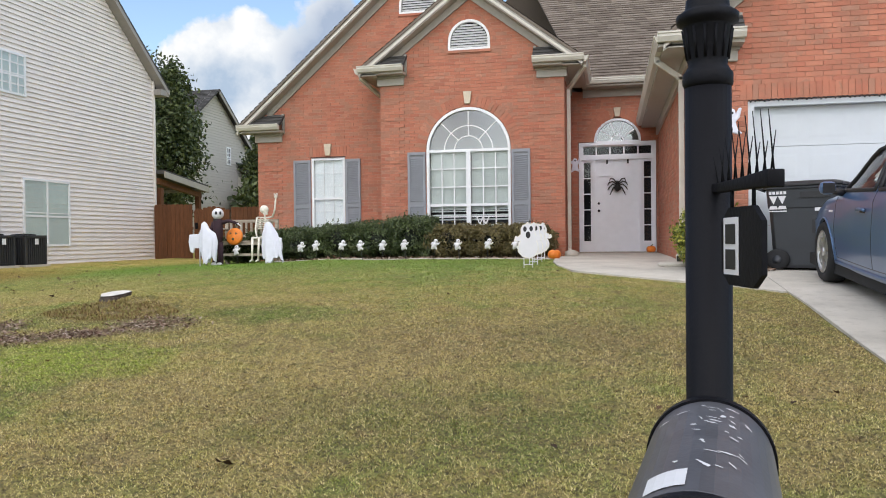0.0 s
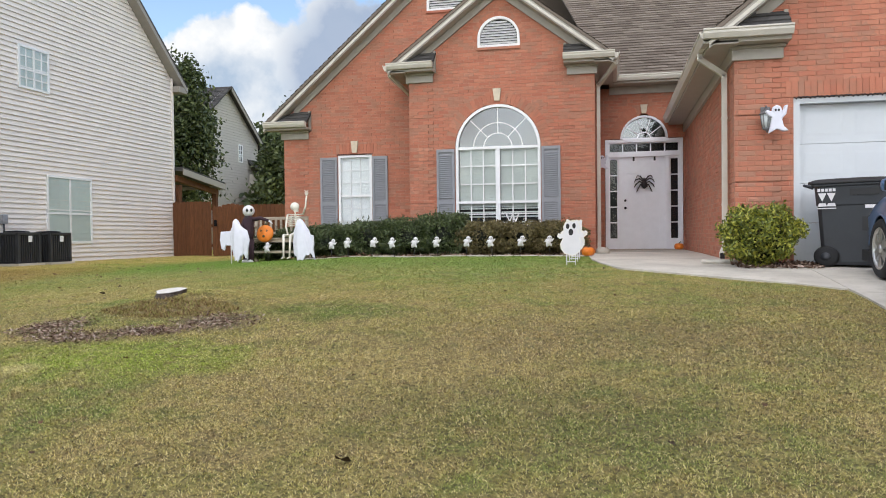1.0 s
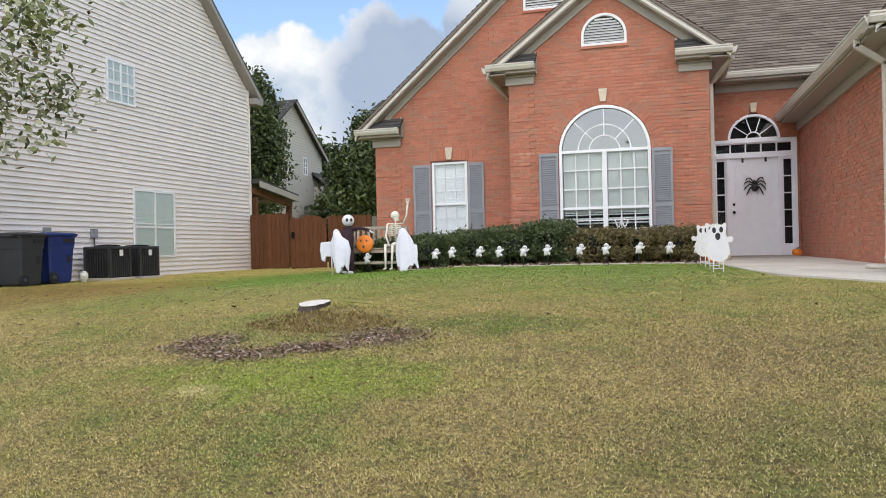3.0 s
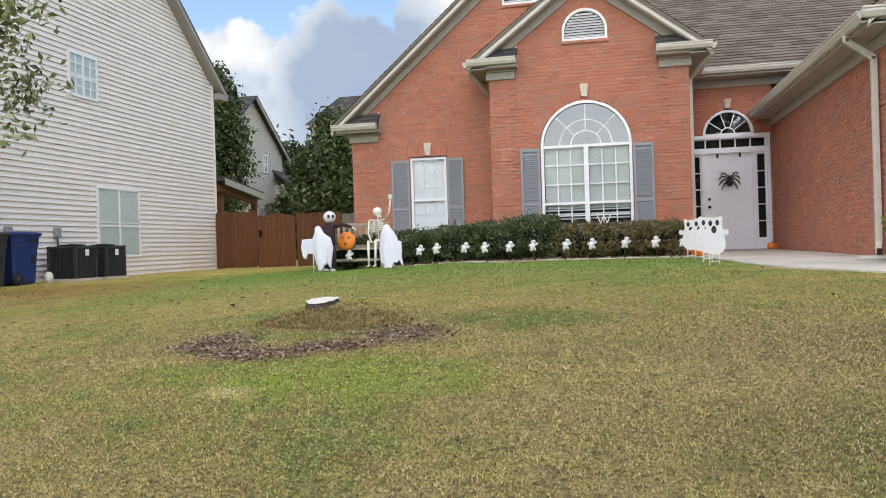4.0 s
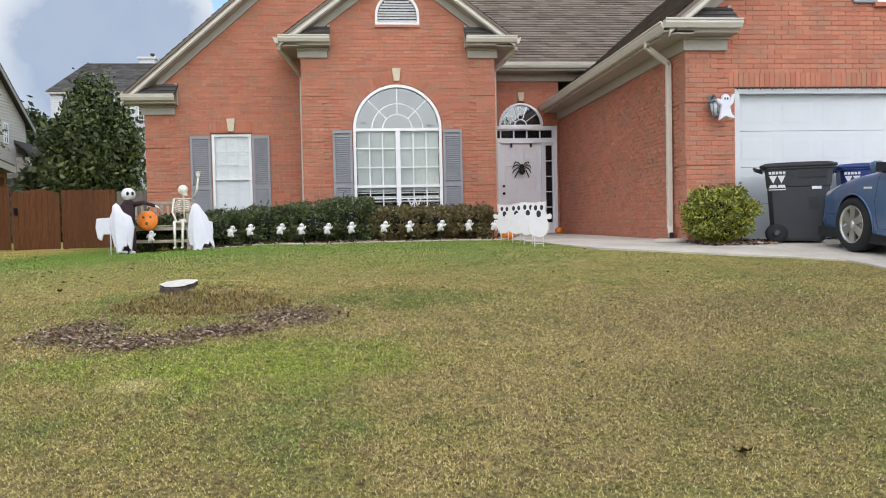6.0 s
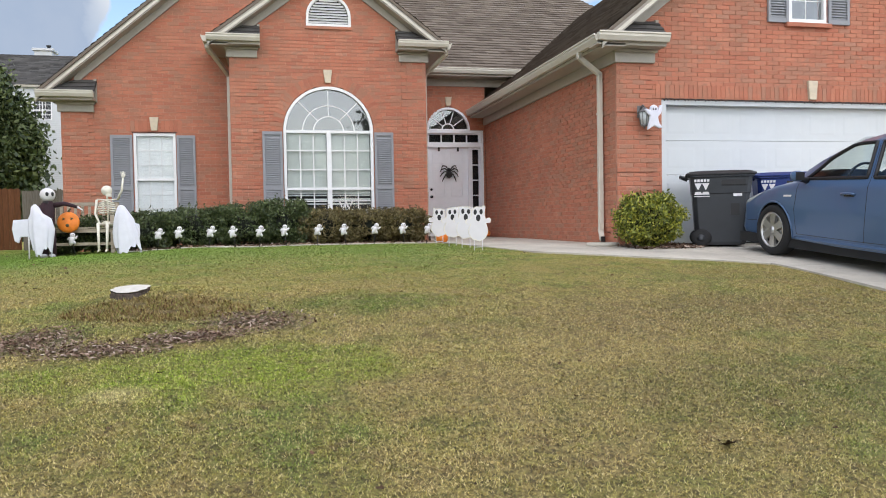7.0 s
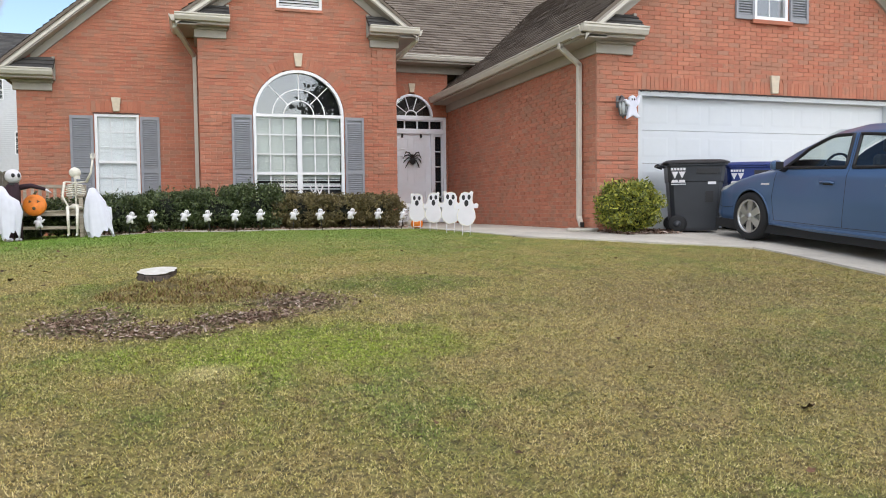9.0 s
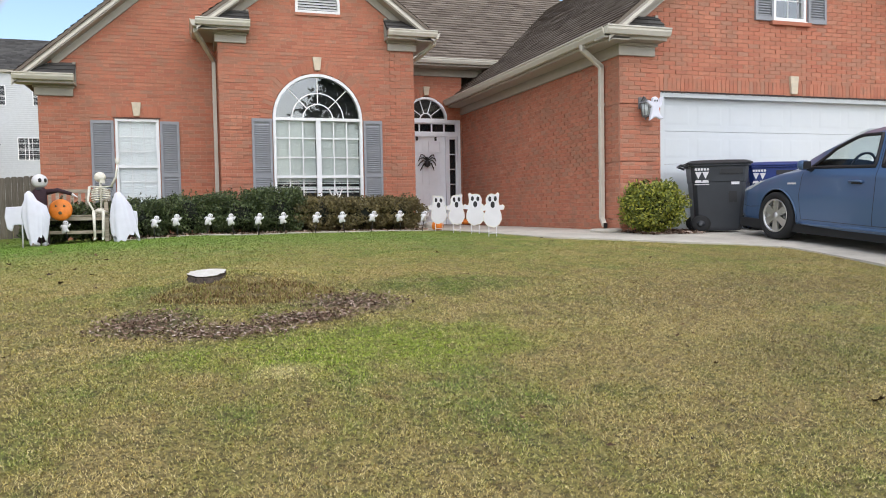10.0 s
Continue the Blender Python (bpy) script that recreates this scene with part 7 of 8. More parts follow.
hung_ghost(0.97, 11.91, 3.08, 0.86, "white hanging ghost tied to the wall lantern")
hung_ghost(-1.31, 18.6, 3.22, 0.75, "thin white gauze ghost hanging beside the porch")
ltr = bpy.data.curves.new("letter", "FONT")
ltr.body, ltr.size, ltr.extrude, ltr.align_x = "W", 0.26, 0.012, "CENTER"
lw = tagged(new("letter_sign", ltr), "white wooden letter W standing under the arched window", "letter sign")
lw.data.materials.append(WHITE)
lw.matrix_basis = pose(-3.06, BAY_Y - 0.05, 1.95, 90, 0, 0)
solid("garden_stone", B().ball((-1.28, 16.2, 1.37), (0.13, 0.11, 0.09), 14, 9, 0.5), CONCRETE, "grey garden stone at the porch edge", "stone")


# ---- parked car ----
def car(m):
    """Five-door hatchback, nose towards the garage. Local: u back from the nose, v to its right, z up."""
    g = thing("car", "blue five-door hatchback car parked on the driveway", "car", at=m)
    L, AX0, AX1, WR = 4.45, 0.93, 3.63, 0.315
    TOP_U = [0.0, 0.05, 0.2, 0.5, 0.9, 1.15, 1.5, 1.9, 2.3, 2.7, 3.2, 3.7, 4.1, 4.35, 4.45]
    TOP_Z = [0.52, 0.62, 0.72, 0.83, 0.94, 1.02, 1.22, 1.405, 1.48, 1.49, 1.45, 1.34, 1.20, 1.08, 0.95]
    BELT_U, BELT_Z = [0, 0.9, 1.3, 2.0, 3.0, 3.8, 4.45], [0.60, 0.85, 0.90, 0.93, 0.965, 1.0, 0.95]
    W_U, W_Y = [0, 0.08, 0.25, 0.55, 1.0, 2.0, 3.2, 4.0, 4.3, 4.45], [0.54, 0.67, 0.76, 0.815, 0.848, 0.8625, 0.8625, 0.83, 0.78, 0.66]
    top = lambda u: float(np.interp(u, TOP_U, TOP_Z))
    wid = lambda u: float(np.interp(u, W_U, W_Y))
    belt = lambda u: min(float(np.interp(u, BELT_U, BELT_Z)), top(u) - 0.03)

    def half(u, z):
        """Half width of the shell at height z."""
        w, b, t = wid(u), belt(u), top(u)
        if z <= b:
            return w * float(np.interp(z, [0.16, 0.26, 0.42, 0.60, b - 0.06, b], [0.90, 0.955, 0.985, 1.0, 0.985, 0.955])) if b > 0.67 else w * float(np.interp(z, [0.16, 0.3, b], [0.9, 0.99, 0.95]))
        f = (z - b) / max(t - b, 0.02)
        return w * (0.955 - 0.25 * f - (0.25 * max(0, f - 0.8) / 0.2)) if t - b > 0.2 else w * (0.955 - 0.45 * f)

    C = lambda u, v, z: (v, AX0 - u, z)
    front_win = [(1.45, 0.955), (2.42, 0.985), (2.36, 1.36), (2.05, 1.345), (1.72, 1.19)]
    rear_win = [(2.52, 0.985), (3.18, 1.01), (3.42, 1.10), (3.22, 1.29), (2.95, 1.345), (2.46, 1.365)]

    def inside(u, z, poly):
        hit = False
        for (a, b), (c, d) in zip(poly, poly[1:] + poly[:1]):
            if (b > z) != (d > z) and u < (c - a) * (z - b) / (d - b) + a:
                hit = not hit
        return hit
    us = np.unique(np.concatenate([np.linspace(0, L, 190), [AX0, AX1]]))
    n_low, n_up, n_top = 22, 18, 6

    def section(u):
        b, t = belt(u), top(u)
        zs = list(np.linspace(0.17, b, n_low)) + list(np.linspace(b, t - 0.015, n_up + 1))[1:]
        s = [(half(u, z), z) for z in zs]
        w1 = s[-1][0]
        s += [(w1 * math.cos(a), t - 0.015 + 0.035 * math.sin(a)) for a in np.linspace(0, math.pi / 2, n_top + 1)[1:]]
        return s
    secs = [section(float(u)) for u in us]
    k = len(secs[0])
    for side in (-1, 1):
        vs = [C(float(u), side * v, z) for u, s in zip(us, secs) for v, z in s]
        fs = []
        for i in range(len(us) - 1):
            for j in range(k - 1):
                uc, zc = (us[i] + us[i + 1]) / 2, (secs[i][j][1] + secs[i][j + 1][1] + secs[i + 1][j][1] + secs[i + 1][j + 1][1]) / 4
                if j < n_low and any((uc - a) ** 2 + (zc - WR) ** 2 < 0.355 ** 2 for a in (AX0, AX1)):
                    continue
                if n_low <= j + 1 and (inside(uc, zc, front_win) or inside(uc, zc, rear_win) or (j >= n_low + n_up - 1 and 1.2 < uc < 1.88)):
                    continue
                fs.append((i * k + j, (i + 1) * k + j, (i + 1) * k + j + 1, i * k + j + 1))
        part("body", B().add(vs, fs, True), CARPAINT, g)
        for a in (AX0, AX1):
            arc = [math.pi * q / 26 for q in range(-2, 29)]
            lip = B()
            lip.tube([C(a + 0.352 * math.cos(t), side * (half(a + 0.352 * math.cos(t), max(0.18, WR + 0.352 * math.sin(t))) + 0.001), WR + 0.352 * math.sin(t)) for t in arc], 0.011, 6)
            part("wheel_arch", lip, CARPAINT, g)
            part("arch_liner", B().ring([(a + 0.345 * math.cos(t), WR + 0.345 * math.sin(t)) for t in arc], [(a + 0.36 * math.cos(t), WR + 0.36 * math.sin(t)) for t in arc], 0.45, 0.80,
                                        lambda u, z, d: C(u, side * d, z), False), RUBBER, g)

    def skin(poly, off, side=-1):
        """A panel that follows the shell, off metres proud: a fan over a finely cut outline."""
        pts = []
        for (u0, z0), (u1, z1) in zip(poly, poly[1:] + poly[:1]):
            for q in range(6):
                f = q / 6
                pts.append((u0 + (u1 - u0) * f, z0 + (z1 - z0) * f))
        c = (sum(p[0] for p in pts) / len(pts), sum(p[1] for p in pts) / len(pts))
        rings, n = [], len(pts)
        for f in (1.0, 0.66, 0.33):
            rings.append([(c[0] + (u - c[0]) * f, c[1] + (z - c[1]) * f) for u, z in pts])
        vs = [C(u, side * (half(u, z) + off), z) for r in rings for u, z in r] + [C(c[0], side * (half(*c) + off), c[1])]
        fs = [(i * n + q, i * n + (q + 1) % n, (i + 1) * n + (q + 1) % n, (i + 1) * n + q) for i in range(2) for q in range(n)]
        fs += [(2 * n + q, 2 * n + (q + 1) % n, 3 * n) for q in range(n)]
        return B().add(vs, fs, True)

    def strip(path, off, r):
        return B().tube([C(u, -(half(u, z) + off), z) for u, z in path], r, 6)
    for side in (-1, 1):
        for w in (front_win, rear_win):
            loop = []
            for (u0, z0), (u1, z1) in zip(w, w[1:] + w[:1]):
                loop += [(u0 + (u1 - u0) * q / 8, z0 + (z1 - z0) * q / 8) for q in range(8)]
            part("window_surround", B().tube([C(u, side * (half(u, z) + 0.001), z) for u, z in loop + loop[:1]], 0.021, 6), SIGNBLACK, g)
            part("window_glass", skin(w, -0.002, side), CARGLASS, g)
    # windscreen over the cabin's front
    wv, wf, cols = [], [], 9
    rows = np.linspace(1.12, 1.95, 8)
    for u in rows:
        hw = half(float(u), top(float(u)) - 0.02) * 0.94 + 0.02
        for q in np.linspace(-1, 1, cols):
            wv.append(C(float(u), hw * q, top(float(u)) + 0.026 * (1 - 0.35 * q * q)))
    for i in range(7):
        wf += [(i * cols + q, i * cols + q + 1, (i + 1) * cols + q + 1, (i + 1) * cols + q) for q in range(cols - 1)]
    part("windscreen", B().add(wv, wf, True), CARGLASS, g)
    # seams, sill, handles
    for path in ([(1.36, 0.30), (1.33, 0.60), (1.36, 0.90)], [(2.44, 0.30), (2.47, 0.6), (2.47, 0.98), (2.41, 1.38)], [(3.28, 0.62), (3.42, 0.85), (3.50, 1.04)], [(1.36, 0.30), (2.44, 0.30), (3.2, 0.31)],
                 [(0.28, 0.70), (0.75, 0.86), (1.20, 0.93)], [(0.05, 0.42), (0.35, 0.40), (0.56, 0.42)]):
        fine = []
        for (a, b), (c, d) in zip(path, path[1:]):
            fine += [(a + (c - a) * q / 8, b + (d - b) * q / 8) for q in range(8)]
        part("seam", strip(fine + [path[-1]], -0.001, 0.0035), SIGNBLACK, g)
    part("sill_moulding", strip([(1.32 + 0.1 * q, 0.25) for q in range(20)], 0.004, 0.022), CARPAINT, g)
    for u in (2.22, 3.12):
        hnd = part("door_handle", strip([(u - 0.10, 0.80), (u - 0.05, 0.808), (u + 0.05, 0.81), (u + 0.10, 0.803)], 0.022, 0.014), CARPAINT, g)
        # black patch on the shell paints the shaded hollow behind the handle
        part("handle_cup", skin([(u - 0.075, 0.775), (u + 0.075, 0.775), (u + 0.08, 0.815), (u - 0.08, 0.815)], 0.002), SIGNBLACK, hnd)
    part("badge", B().add([C(u, -(half(u, z) + 0.004), z) for u, z in ((1.12, 0.735), (1.27, 0.74), (1.27, 0.762), (1.12, 0.757))], [(0, 1, 2, 3)]), SIGNWHITE, g, "small pale badge on the wing")
    mir = part("mirror", B().box(*C(1.44, -1.03, 0.925), *C(1.55, -0.88, 1.05)), CARPAINT, g, bevel=0.045)
    part("mirror_stalk", B().tube([C(1.48, -0.80, 0.935), C(1.50, -0.94, 0.96)], [0.035, 0.03], 8), SIGNBLACK, mir)
    part("mirror_glass", B().box(*C(1.548, -1.01, 0.94), *C(1.556, -0.90, 1.035)), SIGNBLACK, mir)
    for side in (-1, 1):
        part("headlight", skin([(0.10, 0.60), (0.34, 0.64), (0.72, 0.80), (0.66, 0.835), (0.36, 0.765), (0.13, 0.67)], 0.006, side), LAMPGLASS, g)
    part("bumper_grille", B().prism([(-0.40, 0.24), (0.40, 0.24), (0.36, 0.36), (-0.36, 0.36)], AX0 - 0.02, AX0 + 0.004, lambda u, z, d: (u, d, z)), SIGNBLACK, g)
    # underbody box made low and wide to block light and deepen the car's shadow
    part("underbody_block", B().box(-0.80, -3.4, 0.12, 0.80, 0.72, 0.24), RUBBER, g)
    # cabin
    part("dashboard", B().box(-0.66, -0.75, 0.78, 0.66, -0.30, 0.93), SIGNBLACK, g, bevel=0.03)
    part("steering_wheel", B().tube([(-0.36 + 0.18 * math.cos(a), -0.90 - 0.05 * math.sin(a), 0.98 + 0.16 * math.sin(a)) for a in np.linspace(0, 2 * math.pi, 25)], 0.016, 6), SIGNBLACK, g)
    for x in (-0.36, 0.36):
        for y in (-1.75, -2.7):
            s = part("seat", B().box(x - 0.24, y, 0.75, x + 0.24, y + 0.13, 1.14), BINGREY, g, bevel=0.05)
            part("headrest", B().box(x - 0.12, y + 0.02, 1.16, x + 0.12, y + 0.11, 1.31), BINGREY, s, bevel=0.03)
    # wheels
    for a in (AX0, AX1):
        for side in (-1, 1):
            wm = Matrix.Translation(C(a, side * 0.755, WR)) @ pose(0, 0, 0, 0, 90 * side, 0)
            w = part("wheel", B().lathe([(0.20, -0.10), (0.29, -0.10), (0.312, -0.075), (0.315, 0.0), (0.312, 0.075), (0.29, 0.10), (0.225, 0.10), (0.205, 0.06), (0.20, -0.09)], 36, wm), RUBBER, g)
            part("rim", B().lathe([(0.205, 0.02), (0.222, 0.096), (0.208, 0.10), (0.195, 0.07), (0.192, 0.01)], 36, wm), ALLOY, w)
            part("brake_disc", B().lathe([(0.0, 0.0), (0.185, 0.0), (0.185, 0.012), (0.0, 0.012)], 24, wm), RUBBER, w)
            sp = B()
            for q in range(6):
                t = 2 * math.pi * q / 6
                d, e = Vector((math.cos(t), math.sin(t), 0)), Vector((-math.sin(t), math.cos(t), 0))
                p = [d * 0.03 - e * 0.034 + Vector((0, 0, 0.088)), d * 0.20 - e * 0.052 + Vector((0, 0, 0.082)), d * 0.20 + e * 0.052 + Vector((0, 0, 0.082)), d * 0.03 + e * 0.034 + Vector((0, 0, 0.088))]
                p += [v - Vector((0, 0, 0.03)) for v in p]
                sp.add([wm @ v for v in p], [(0, 1, 2, 3), (0, 4, 5, 1), (1, 5, 6, 2), (2, 6, 7, 3), (3, 7, 4, 0)])
            part("spokes", sp, ALLOY, w)
            part("hub_cap", B().lathe([(0.0, 0.06), (0.05, 0.06), (0.045, 0.096), (0.0, 0.10)], 18, wm), ALLOY, w)
    return g


car(pose(2.46, 10.14, gz(2.4, 10.14) + 0.02, 4.4, 0, 0))


# ---- mailbox ----
def mailbox(px, py):
    """Round post with a fluted finial; box on an arm towards the street, number plaque hung from a scrolled bracket."""
    z0 = gz(px, py)
    g = thing("mailbox", "scuffed dark metal mailbox on a black post with a hanging plaque", "mailbox")
    part("post", B().lathe([(0.0, -0.2), (0.037, -0.2), (0.037, POST_H), (0.0, POST_H)], 24, pose(px, py, z0)), BLACK, g)
    fin = [(0.0, 0.0), (0.037, 0.0), (0.040, 0.006), (0.040, 0.022), (0.035, 0.028), (0.031, 0.036), (0.032, 0.046), (0.040, 0.098), (0.041, 0.102), (0.049, 0.106), (0.0495, 0.118), (0.041, 0.124),
           (0.035, 0.130), (0.034, 0.144), (0.024, 0.154), (0.018, 0.160), (0.018, 0.19), (0.023, 0.20), (0.02, 0.24), (0.0, 0.26)]
    f = part("finial", B().lathe(fin, 20, pose(px, py, z0 + POST_H)), BLACK, g)
    for k in range(14):
        a = 2 * math.pi * k / 14
        part("flute", B().tube([(px + 0.032 * math.cos(a), py + 0.032 * math.sin(a), z0 + POST_H + 0.046), (px + 0.039 * math.cos(a), py + 0.039 * math.sin(a), z0 + POST_H + 0.096)], 0.0026, 5), BLACK, f)
    # box: vaulted body along its axis
    far, nearp = Vector((px - 0.005, py - 0.05, 0)), Vector((px - 0.075, py - 0.53, 0))
    ax = (nearp - far).normalized()
    sd = Vector((-ax.y, ax.x, 0))
    hw, zb, zs = 0.094, BOX_TOP - 0.23, BOX_TOP - 0.094
    arch = [(-hw, zb), (hw, zb)] + [(hw * math.cos(math.pi * k / 20), zs + hw * math.sin(math.pi * k / 20)) for k in range(21)]

    def put(u, v, d):
        p = far + ax * d + sd * u
        return (p.x, p.y, v)
    part("box", B().prism(arch, 0.0, 0.47, put), BOXGREY, g, "grey enamel with scratches to bare metal", bevel=0.004)
    big = [(u * 1.045, (v - zs) * 1.045 + zs if v > zb else v - 0.004) for u, v in arch]
    part("rim", B().ring(arch, big, -0.004, 0.018, put), BLACK, g)
    part("door", B().prism([(u * 1.02, (v - zs) * 1.02 + zs) for u, v in arch], 0.471, 0.49, put), BLACK, g, bevel=0.004)
    rnd = random.Random(9)
    for k in range(34):
        t, d = rnd.gauss(1.45, 0.24), rnd.uniform(0.05, 0.38)
        w, l, turn = rnd.uniform(0.0012, 0.005), rnd.uniform(0.004, 0.016), rnd.gauss(0.55, 0.45)
        q = []
        for i in range(9):
            a = 2 * math.pi * i / 9
            u, v = l * rnd.uniform(0.5, 1.0) * math.cos(a), w * rnd.uniform(0.35, 1.2) * math.sin(a)
            u, v = u * math.cos(turn) - v * math.sin(turn), u * math.sin(turn) + v * math.cos(turn)
            tt = t - u / hw
            q.append(put((hw + 0.0009) * math.cos(tt), zs + (hw + 0.0009) * math.sin(tt), d + v))
        part("scratch", B().add(q, [tuple(range(9))]), SCUFF, g)
    tp = []
    for i in range(5):
        t = 1.72 + 0.5 * i / 4
        for d in (0.39, 0.45):
            tp.append(put((hw + 0.0012) * math.cos(t), zs + (hw + 0.0012) * math.sin(t), d))
    part("tape", B().add(tp, [(2 * i, 2 * i + 1, 2 * i + 3, 2 * i + 2) for i in range(4)]), SCUFF, g, "strip of pale tape on the box top")
    part("arm", B().box(-0.03, -0.30, zb - 0.045, 0.03, 0.03, zb - 0.003, Matrix.Translation((px, py, 0))), BLACK, g)
    # bracket with scrolls, towards the street
    zk = BRACKET
    b0, b1 = Vector((px, py, zk)), Vector((px + 0.055, py - 0.25, zk))
    br = part("bracket", B().tube([b0, b0.lerp(b1, 0.55), b1], [0.010, 0.012, 0.017], 4), BLACK, g, bevel=0.002)
    bd, n = (b1 - b0), 17
    for k in range(n):
        p = b0 + bd * (0.18 + 0.8 * k / (n - 1))
        s = 1 if k % 2 else -1
        h = 0.05 + 0.045 * abs(math.sin(k * 1.7))
        part("scroll", B().tube([p, p + bd.normalized() * 0.008 * s + Vector((0, 0, h * 0.5)), p - bd.normalized() * 0.012 * s + Vector((0.012 * s, 0, h))], [0.0016, 0.0011, 0.0006], 5), BLACK, br)
    c = b0 + bd * 0.56
    bx, up = bd.normalized(), Vector((0, 0, 1))
    nrm = bx.cross(up)
    if nrm.x > 0:
        nrm = -nrm
    P = lambda u, v, d: tuple(c + bx * u + up * v + nrm * d)
    oct_ = [(-0.075, -0.130), (-0.045, -0.150), (0.045, -0.150), (0.075, -0.130), (0.075, -0.055), (0.045, -0.033), (-0.045, -0.033), (-0.075, -0.055)]
    pl = part("plaque", B().prism(oct_, -0.004, 0.004, P), BLACK, g)
    part("number_plate", B().prism([(-0.062, -0.134), (-0.004, -0.134), (-0.004, -0.048), (-0.062, -0.048)], 0.0045, 0.0055, P), SIGNWHITE, pl)
    for a in (-0.126, -0.088):
        part("bar", B().prism([(-0.052, a), (-0.014, a), (-0.014, a + 0.030), (-0.052, a + 0.030)], 0.006, 0.0067, P), SIGNBLACK, pl)
    for u in (-0.04, 0.04):
        part("hanger", B().tube([P(u, -0.036, 0), P(u, 0.0, 0)], 0.003, 5), BLACK, pl)
    return g


POST_H, BOX_TOP, BRACKET = 1.634, 1.43, 1.765
box_ = mailbox(-0.385, 2.80)
anchor = Vector((-0.542, 1.476, 1.689))
box_.matrix_basis = Matrix.Translation(anchor) @ Matrix.Scale(0.89, 4) @ Matrix.Translation(-anchor)


# ---- grass, fallen leaves ----
def grass(n, x0, x1, y0, y1, h, w):
    """Leaning pointed blades; none on the paving or among the mulch."""
    x, y = RNG.uniform(x0, x1, n), RNG.uniform(y0, y1, n)
    left = np.where(y < 9.45, np.interp(y, [0, 7.3, 9.45], [1.32, 1.16, 1.13]), np.interp(y, WALK_Y, WALK_X))
    keep = (x < left - 0.01) & ~((y > 15.2) & (x > -6.95))
    for cx, cy, rx, ry in SCUFFED:
        keep &= ((x - cx) / rx) ** 2 + ((y - cy) / ry) ** 2 + 0.5 * np.sin(9 * x) * np.sin(13 * y) > RNG.uniform(-0.35, 1.25, n)
    keep &= RNG.random(n) < 0.80 + 0.35 * np.sin(x * 9.1 + 3 * np.sin(y * 5.3)) * np.sin(y * 10.7 + 3 * np.sin(x * 4.1))
    keep &= RNG.random(n) < 0.78 + 0.6 * np.sin(x * 71 + 4 * np.sin(y * 23)) * np.sin(y * 83 + 4 * np.sin(x * 19))
    x, y = x[keep], y[keep]
    n = len(x)
    z = ground_z(x, y)
    a = RNG.uniform(0, 2 * np.pi, n)
    lean = RNG.uniform(0.3, 2.3, n)[:, None]
    d = np.column_stack([np.cos(a), np.sin(a), np.zeros(n)])
    s = np.column_stack([-np.sin(a), np.cos(a), np.zeros(n)])
    k = (h * RNG.uniform(0.5, 1.4, n))[:, None]
    p = np.column_stack([x, y, z - 0.004])
    tip = p + d * k * 0.7 * lean + np.array([0, 0, 1.0]) * k * 0.75
    v = np.stack([p - s * w, p + s * w, tip], 1).reshape(-1, 3)
    return v, np.arange(3 * n)


gvs, gls, off = [], [], 0
for args in ((260000, -9.0, 1.3, 0.2, 3.2, 0.0155, 0.0075), (980000, -8.4, 1.4, 3.2, 6.6, 0.0155, 0.0036), (850000, -12.5, 1.3, 6.6, 10.5, 0.0165, 0.0046), (420000, -14.6, 0.5, 10.5, 15.6, 0.018, 0.0075), (80000, -15.2, -6.9, 15.2, 23.9, 0.025, 0.010)):
    v, l = grass(*args)
    gvs.append(v)
    gls.append(l + off)
    off += len(v)
tagged(bulk("grass", np.concatenate(gvs), np.concatenate(gls), 3, BLADES, None), "short mixed green and straw-coloured lawn grass", "grass", kind="stuff")

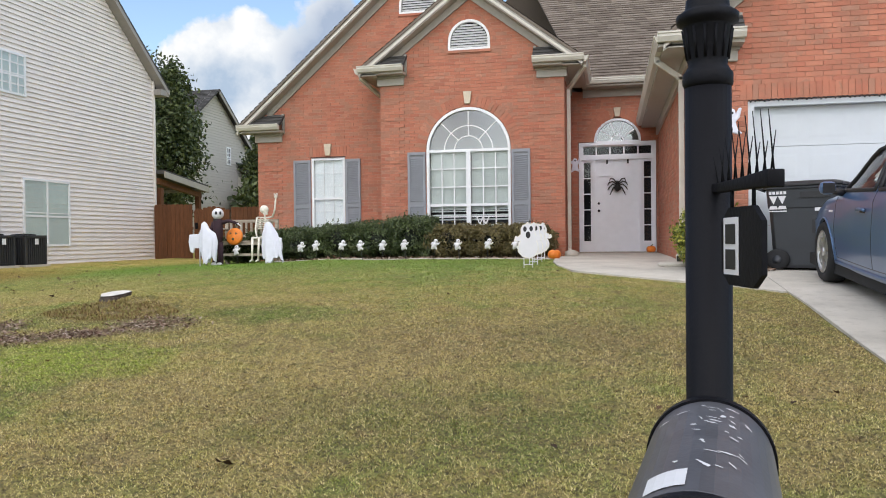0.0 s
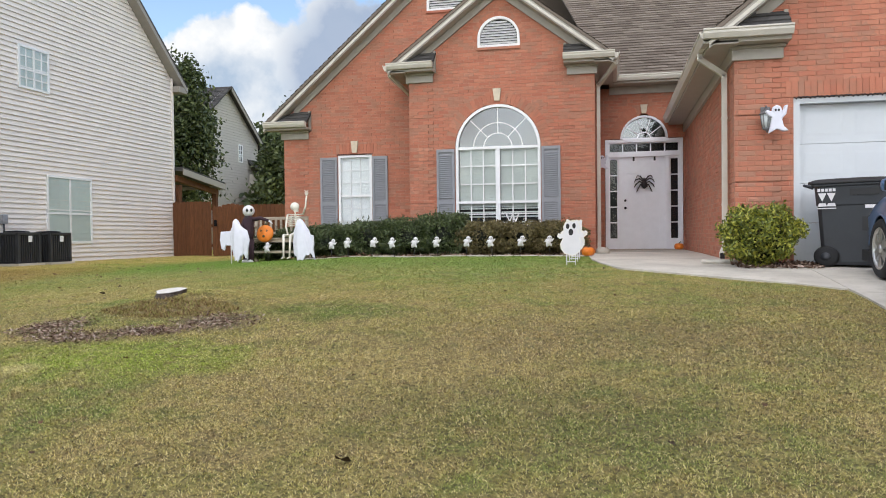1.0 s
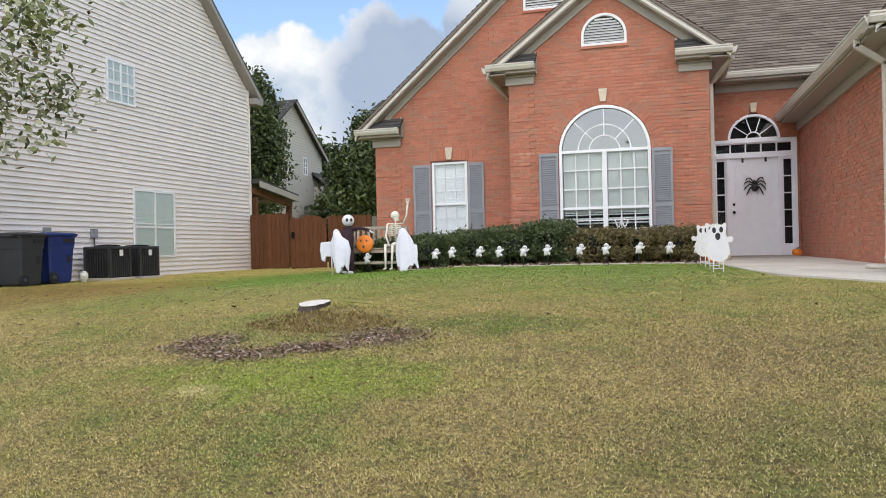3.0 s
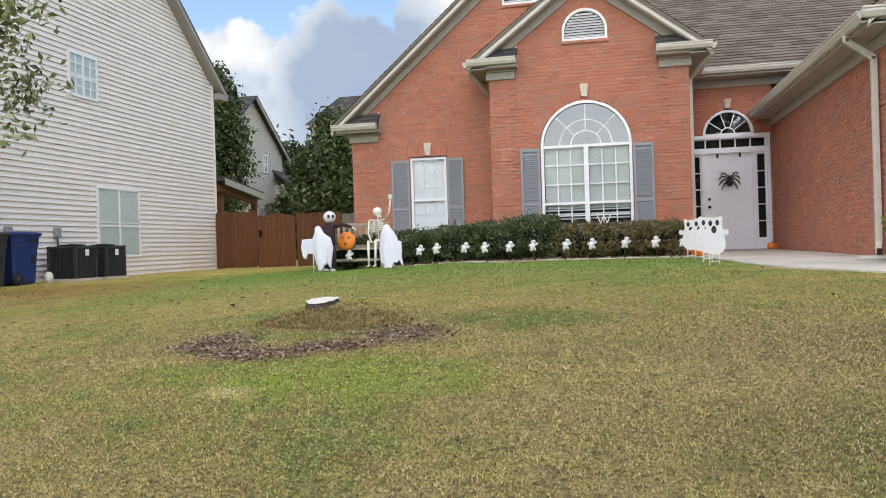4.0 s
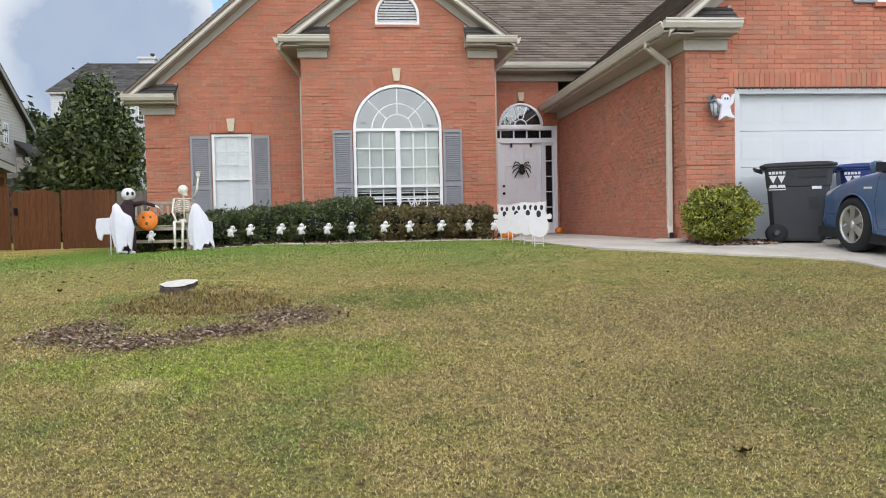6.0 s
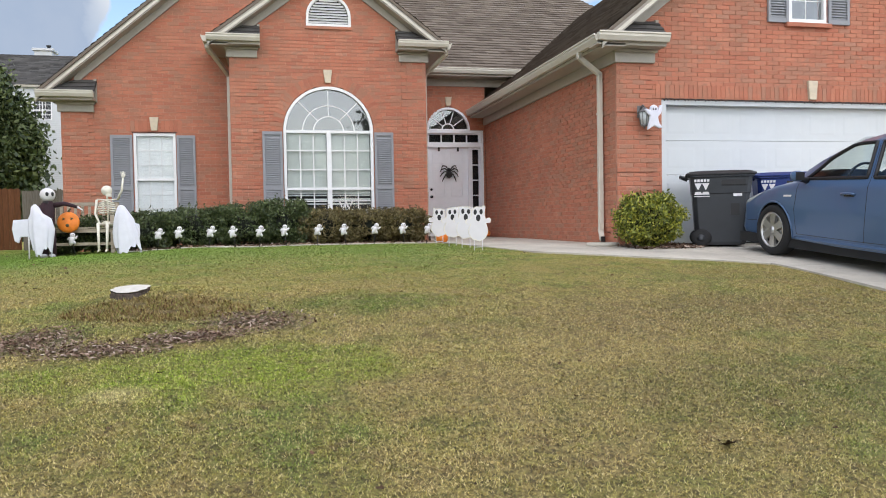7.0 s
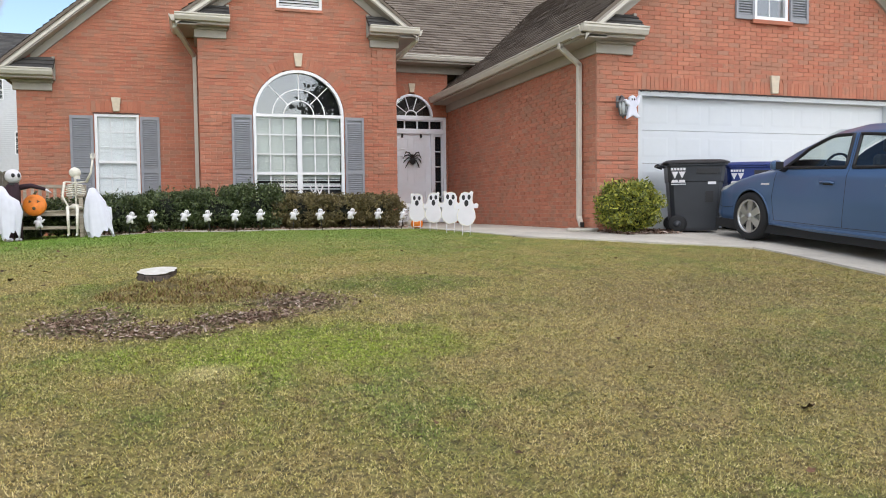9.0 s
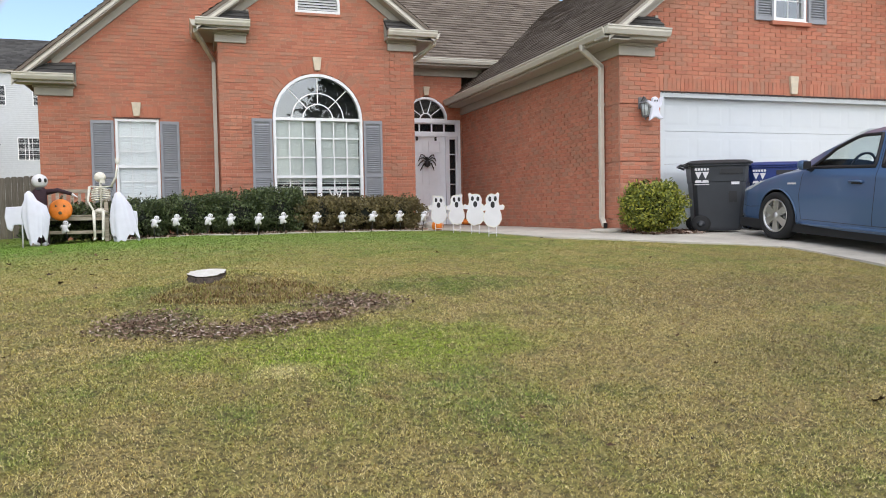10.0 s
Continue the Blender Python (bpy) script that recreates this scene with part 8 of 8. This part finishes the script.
LEAFDRY = Mat("dry_leaf", 0.7, spec=0.25)
LEAFDRY.base(LEAFDRY.ramp(LEAFDRY.random(), [(0.0, (0.035, 0.022, 0.012)), (0.5, (0.09, 0.05, 0.025)), (1.0, (0.17, 0.09, 0.05))]))
RNDL = random.Random(21)
LEAFMESH = []
for k in range(4):
    q = [(0.0, -1.0, 0.1), (0.45, -0.45, 0.0), (0.7, 0.1, 0.25), (0.3, 0.6, 0.1), (0.0, 1.0, 0.35), (-0.35, 0.55, 0.05), (-0.65, 0.0, 0.3), (-0.4, -0.5, 0.05), (0.0, 0.0, -0.05 + 0.05 * k)]
    LEAFMESH.append(B().add(q, [(i, (i + 1) % 8, 8) for i in range(8)]).mesh("leaf"))
    LEAFMESH[-1].materials.append(LEAFDRY.m)
places = [(-2.39, 4.87, 0.055), (-1.85, 3.95, 0.05), (-1.2, 3.9, 0.03), (-0.15, 4.3, 0.03)]
places += [(-12.6 + 6.0 * RNDL.random(), RNDL.uniform(7.4, 11.6), RNDL.uniform(0.018, 0.036)) for _ in range(75)]
places += [(RNDL.uniform(-5.5, 1.1), RNDL.uniform(3.3, 7.0), RNDL.uniform(0.006, 0.013)) for _ in range(60)]
places += [(RNDL.uniform(-9.5, 1.1), 3.4 + 11 * RNDL.random() ** 1.4, RNDL.uniform(0.012, 0.028)) for _ in range(100)]
places += [(RNDL.uniform(-12.5, -7), RNDL.uniform(9, 17), RNDL.uniform(0.018, 0.035)) for _ in range(60)]
for x, y, s in places:
    if x > 1.1 or (y > 9.3 and x > float(np.interp(y, WALK_Y, WALK_X)) - 0.1):
        continue
    ob = tagged(new("fallen_leaf", RNDL.choice(LEAFMESH)), "dry brown fallen leaf lying on the lawn", "leaf", "fallen leaves")
    ob.matrix_basis = pose(x, y, gz(x, y) + 0.022, RNDL.uniform(-25, 25), RNDL.uniform(-25, 25), RNDL.uniform(0, 360)) @ Matrix.Scale(s, 4)

# ---- bricks of the nearer walls, one by one ----
single_bricks(wall_garage, picked, front(GAR_Y))
single_bricks(wall_bay, bay_picked, front(BAY_Y))
single_bricks(wall_wing, wing_picked, front(WING_Y))
single_bricks(wall_garage_w, side_picked, west(GAR_L), -math.pi / 2)
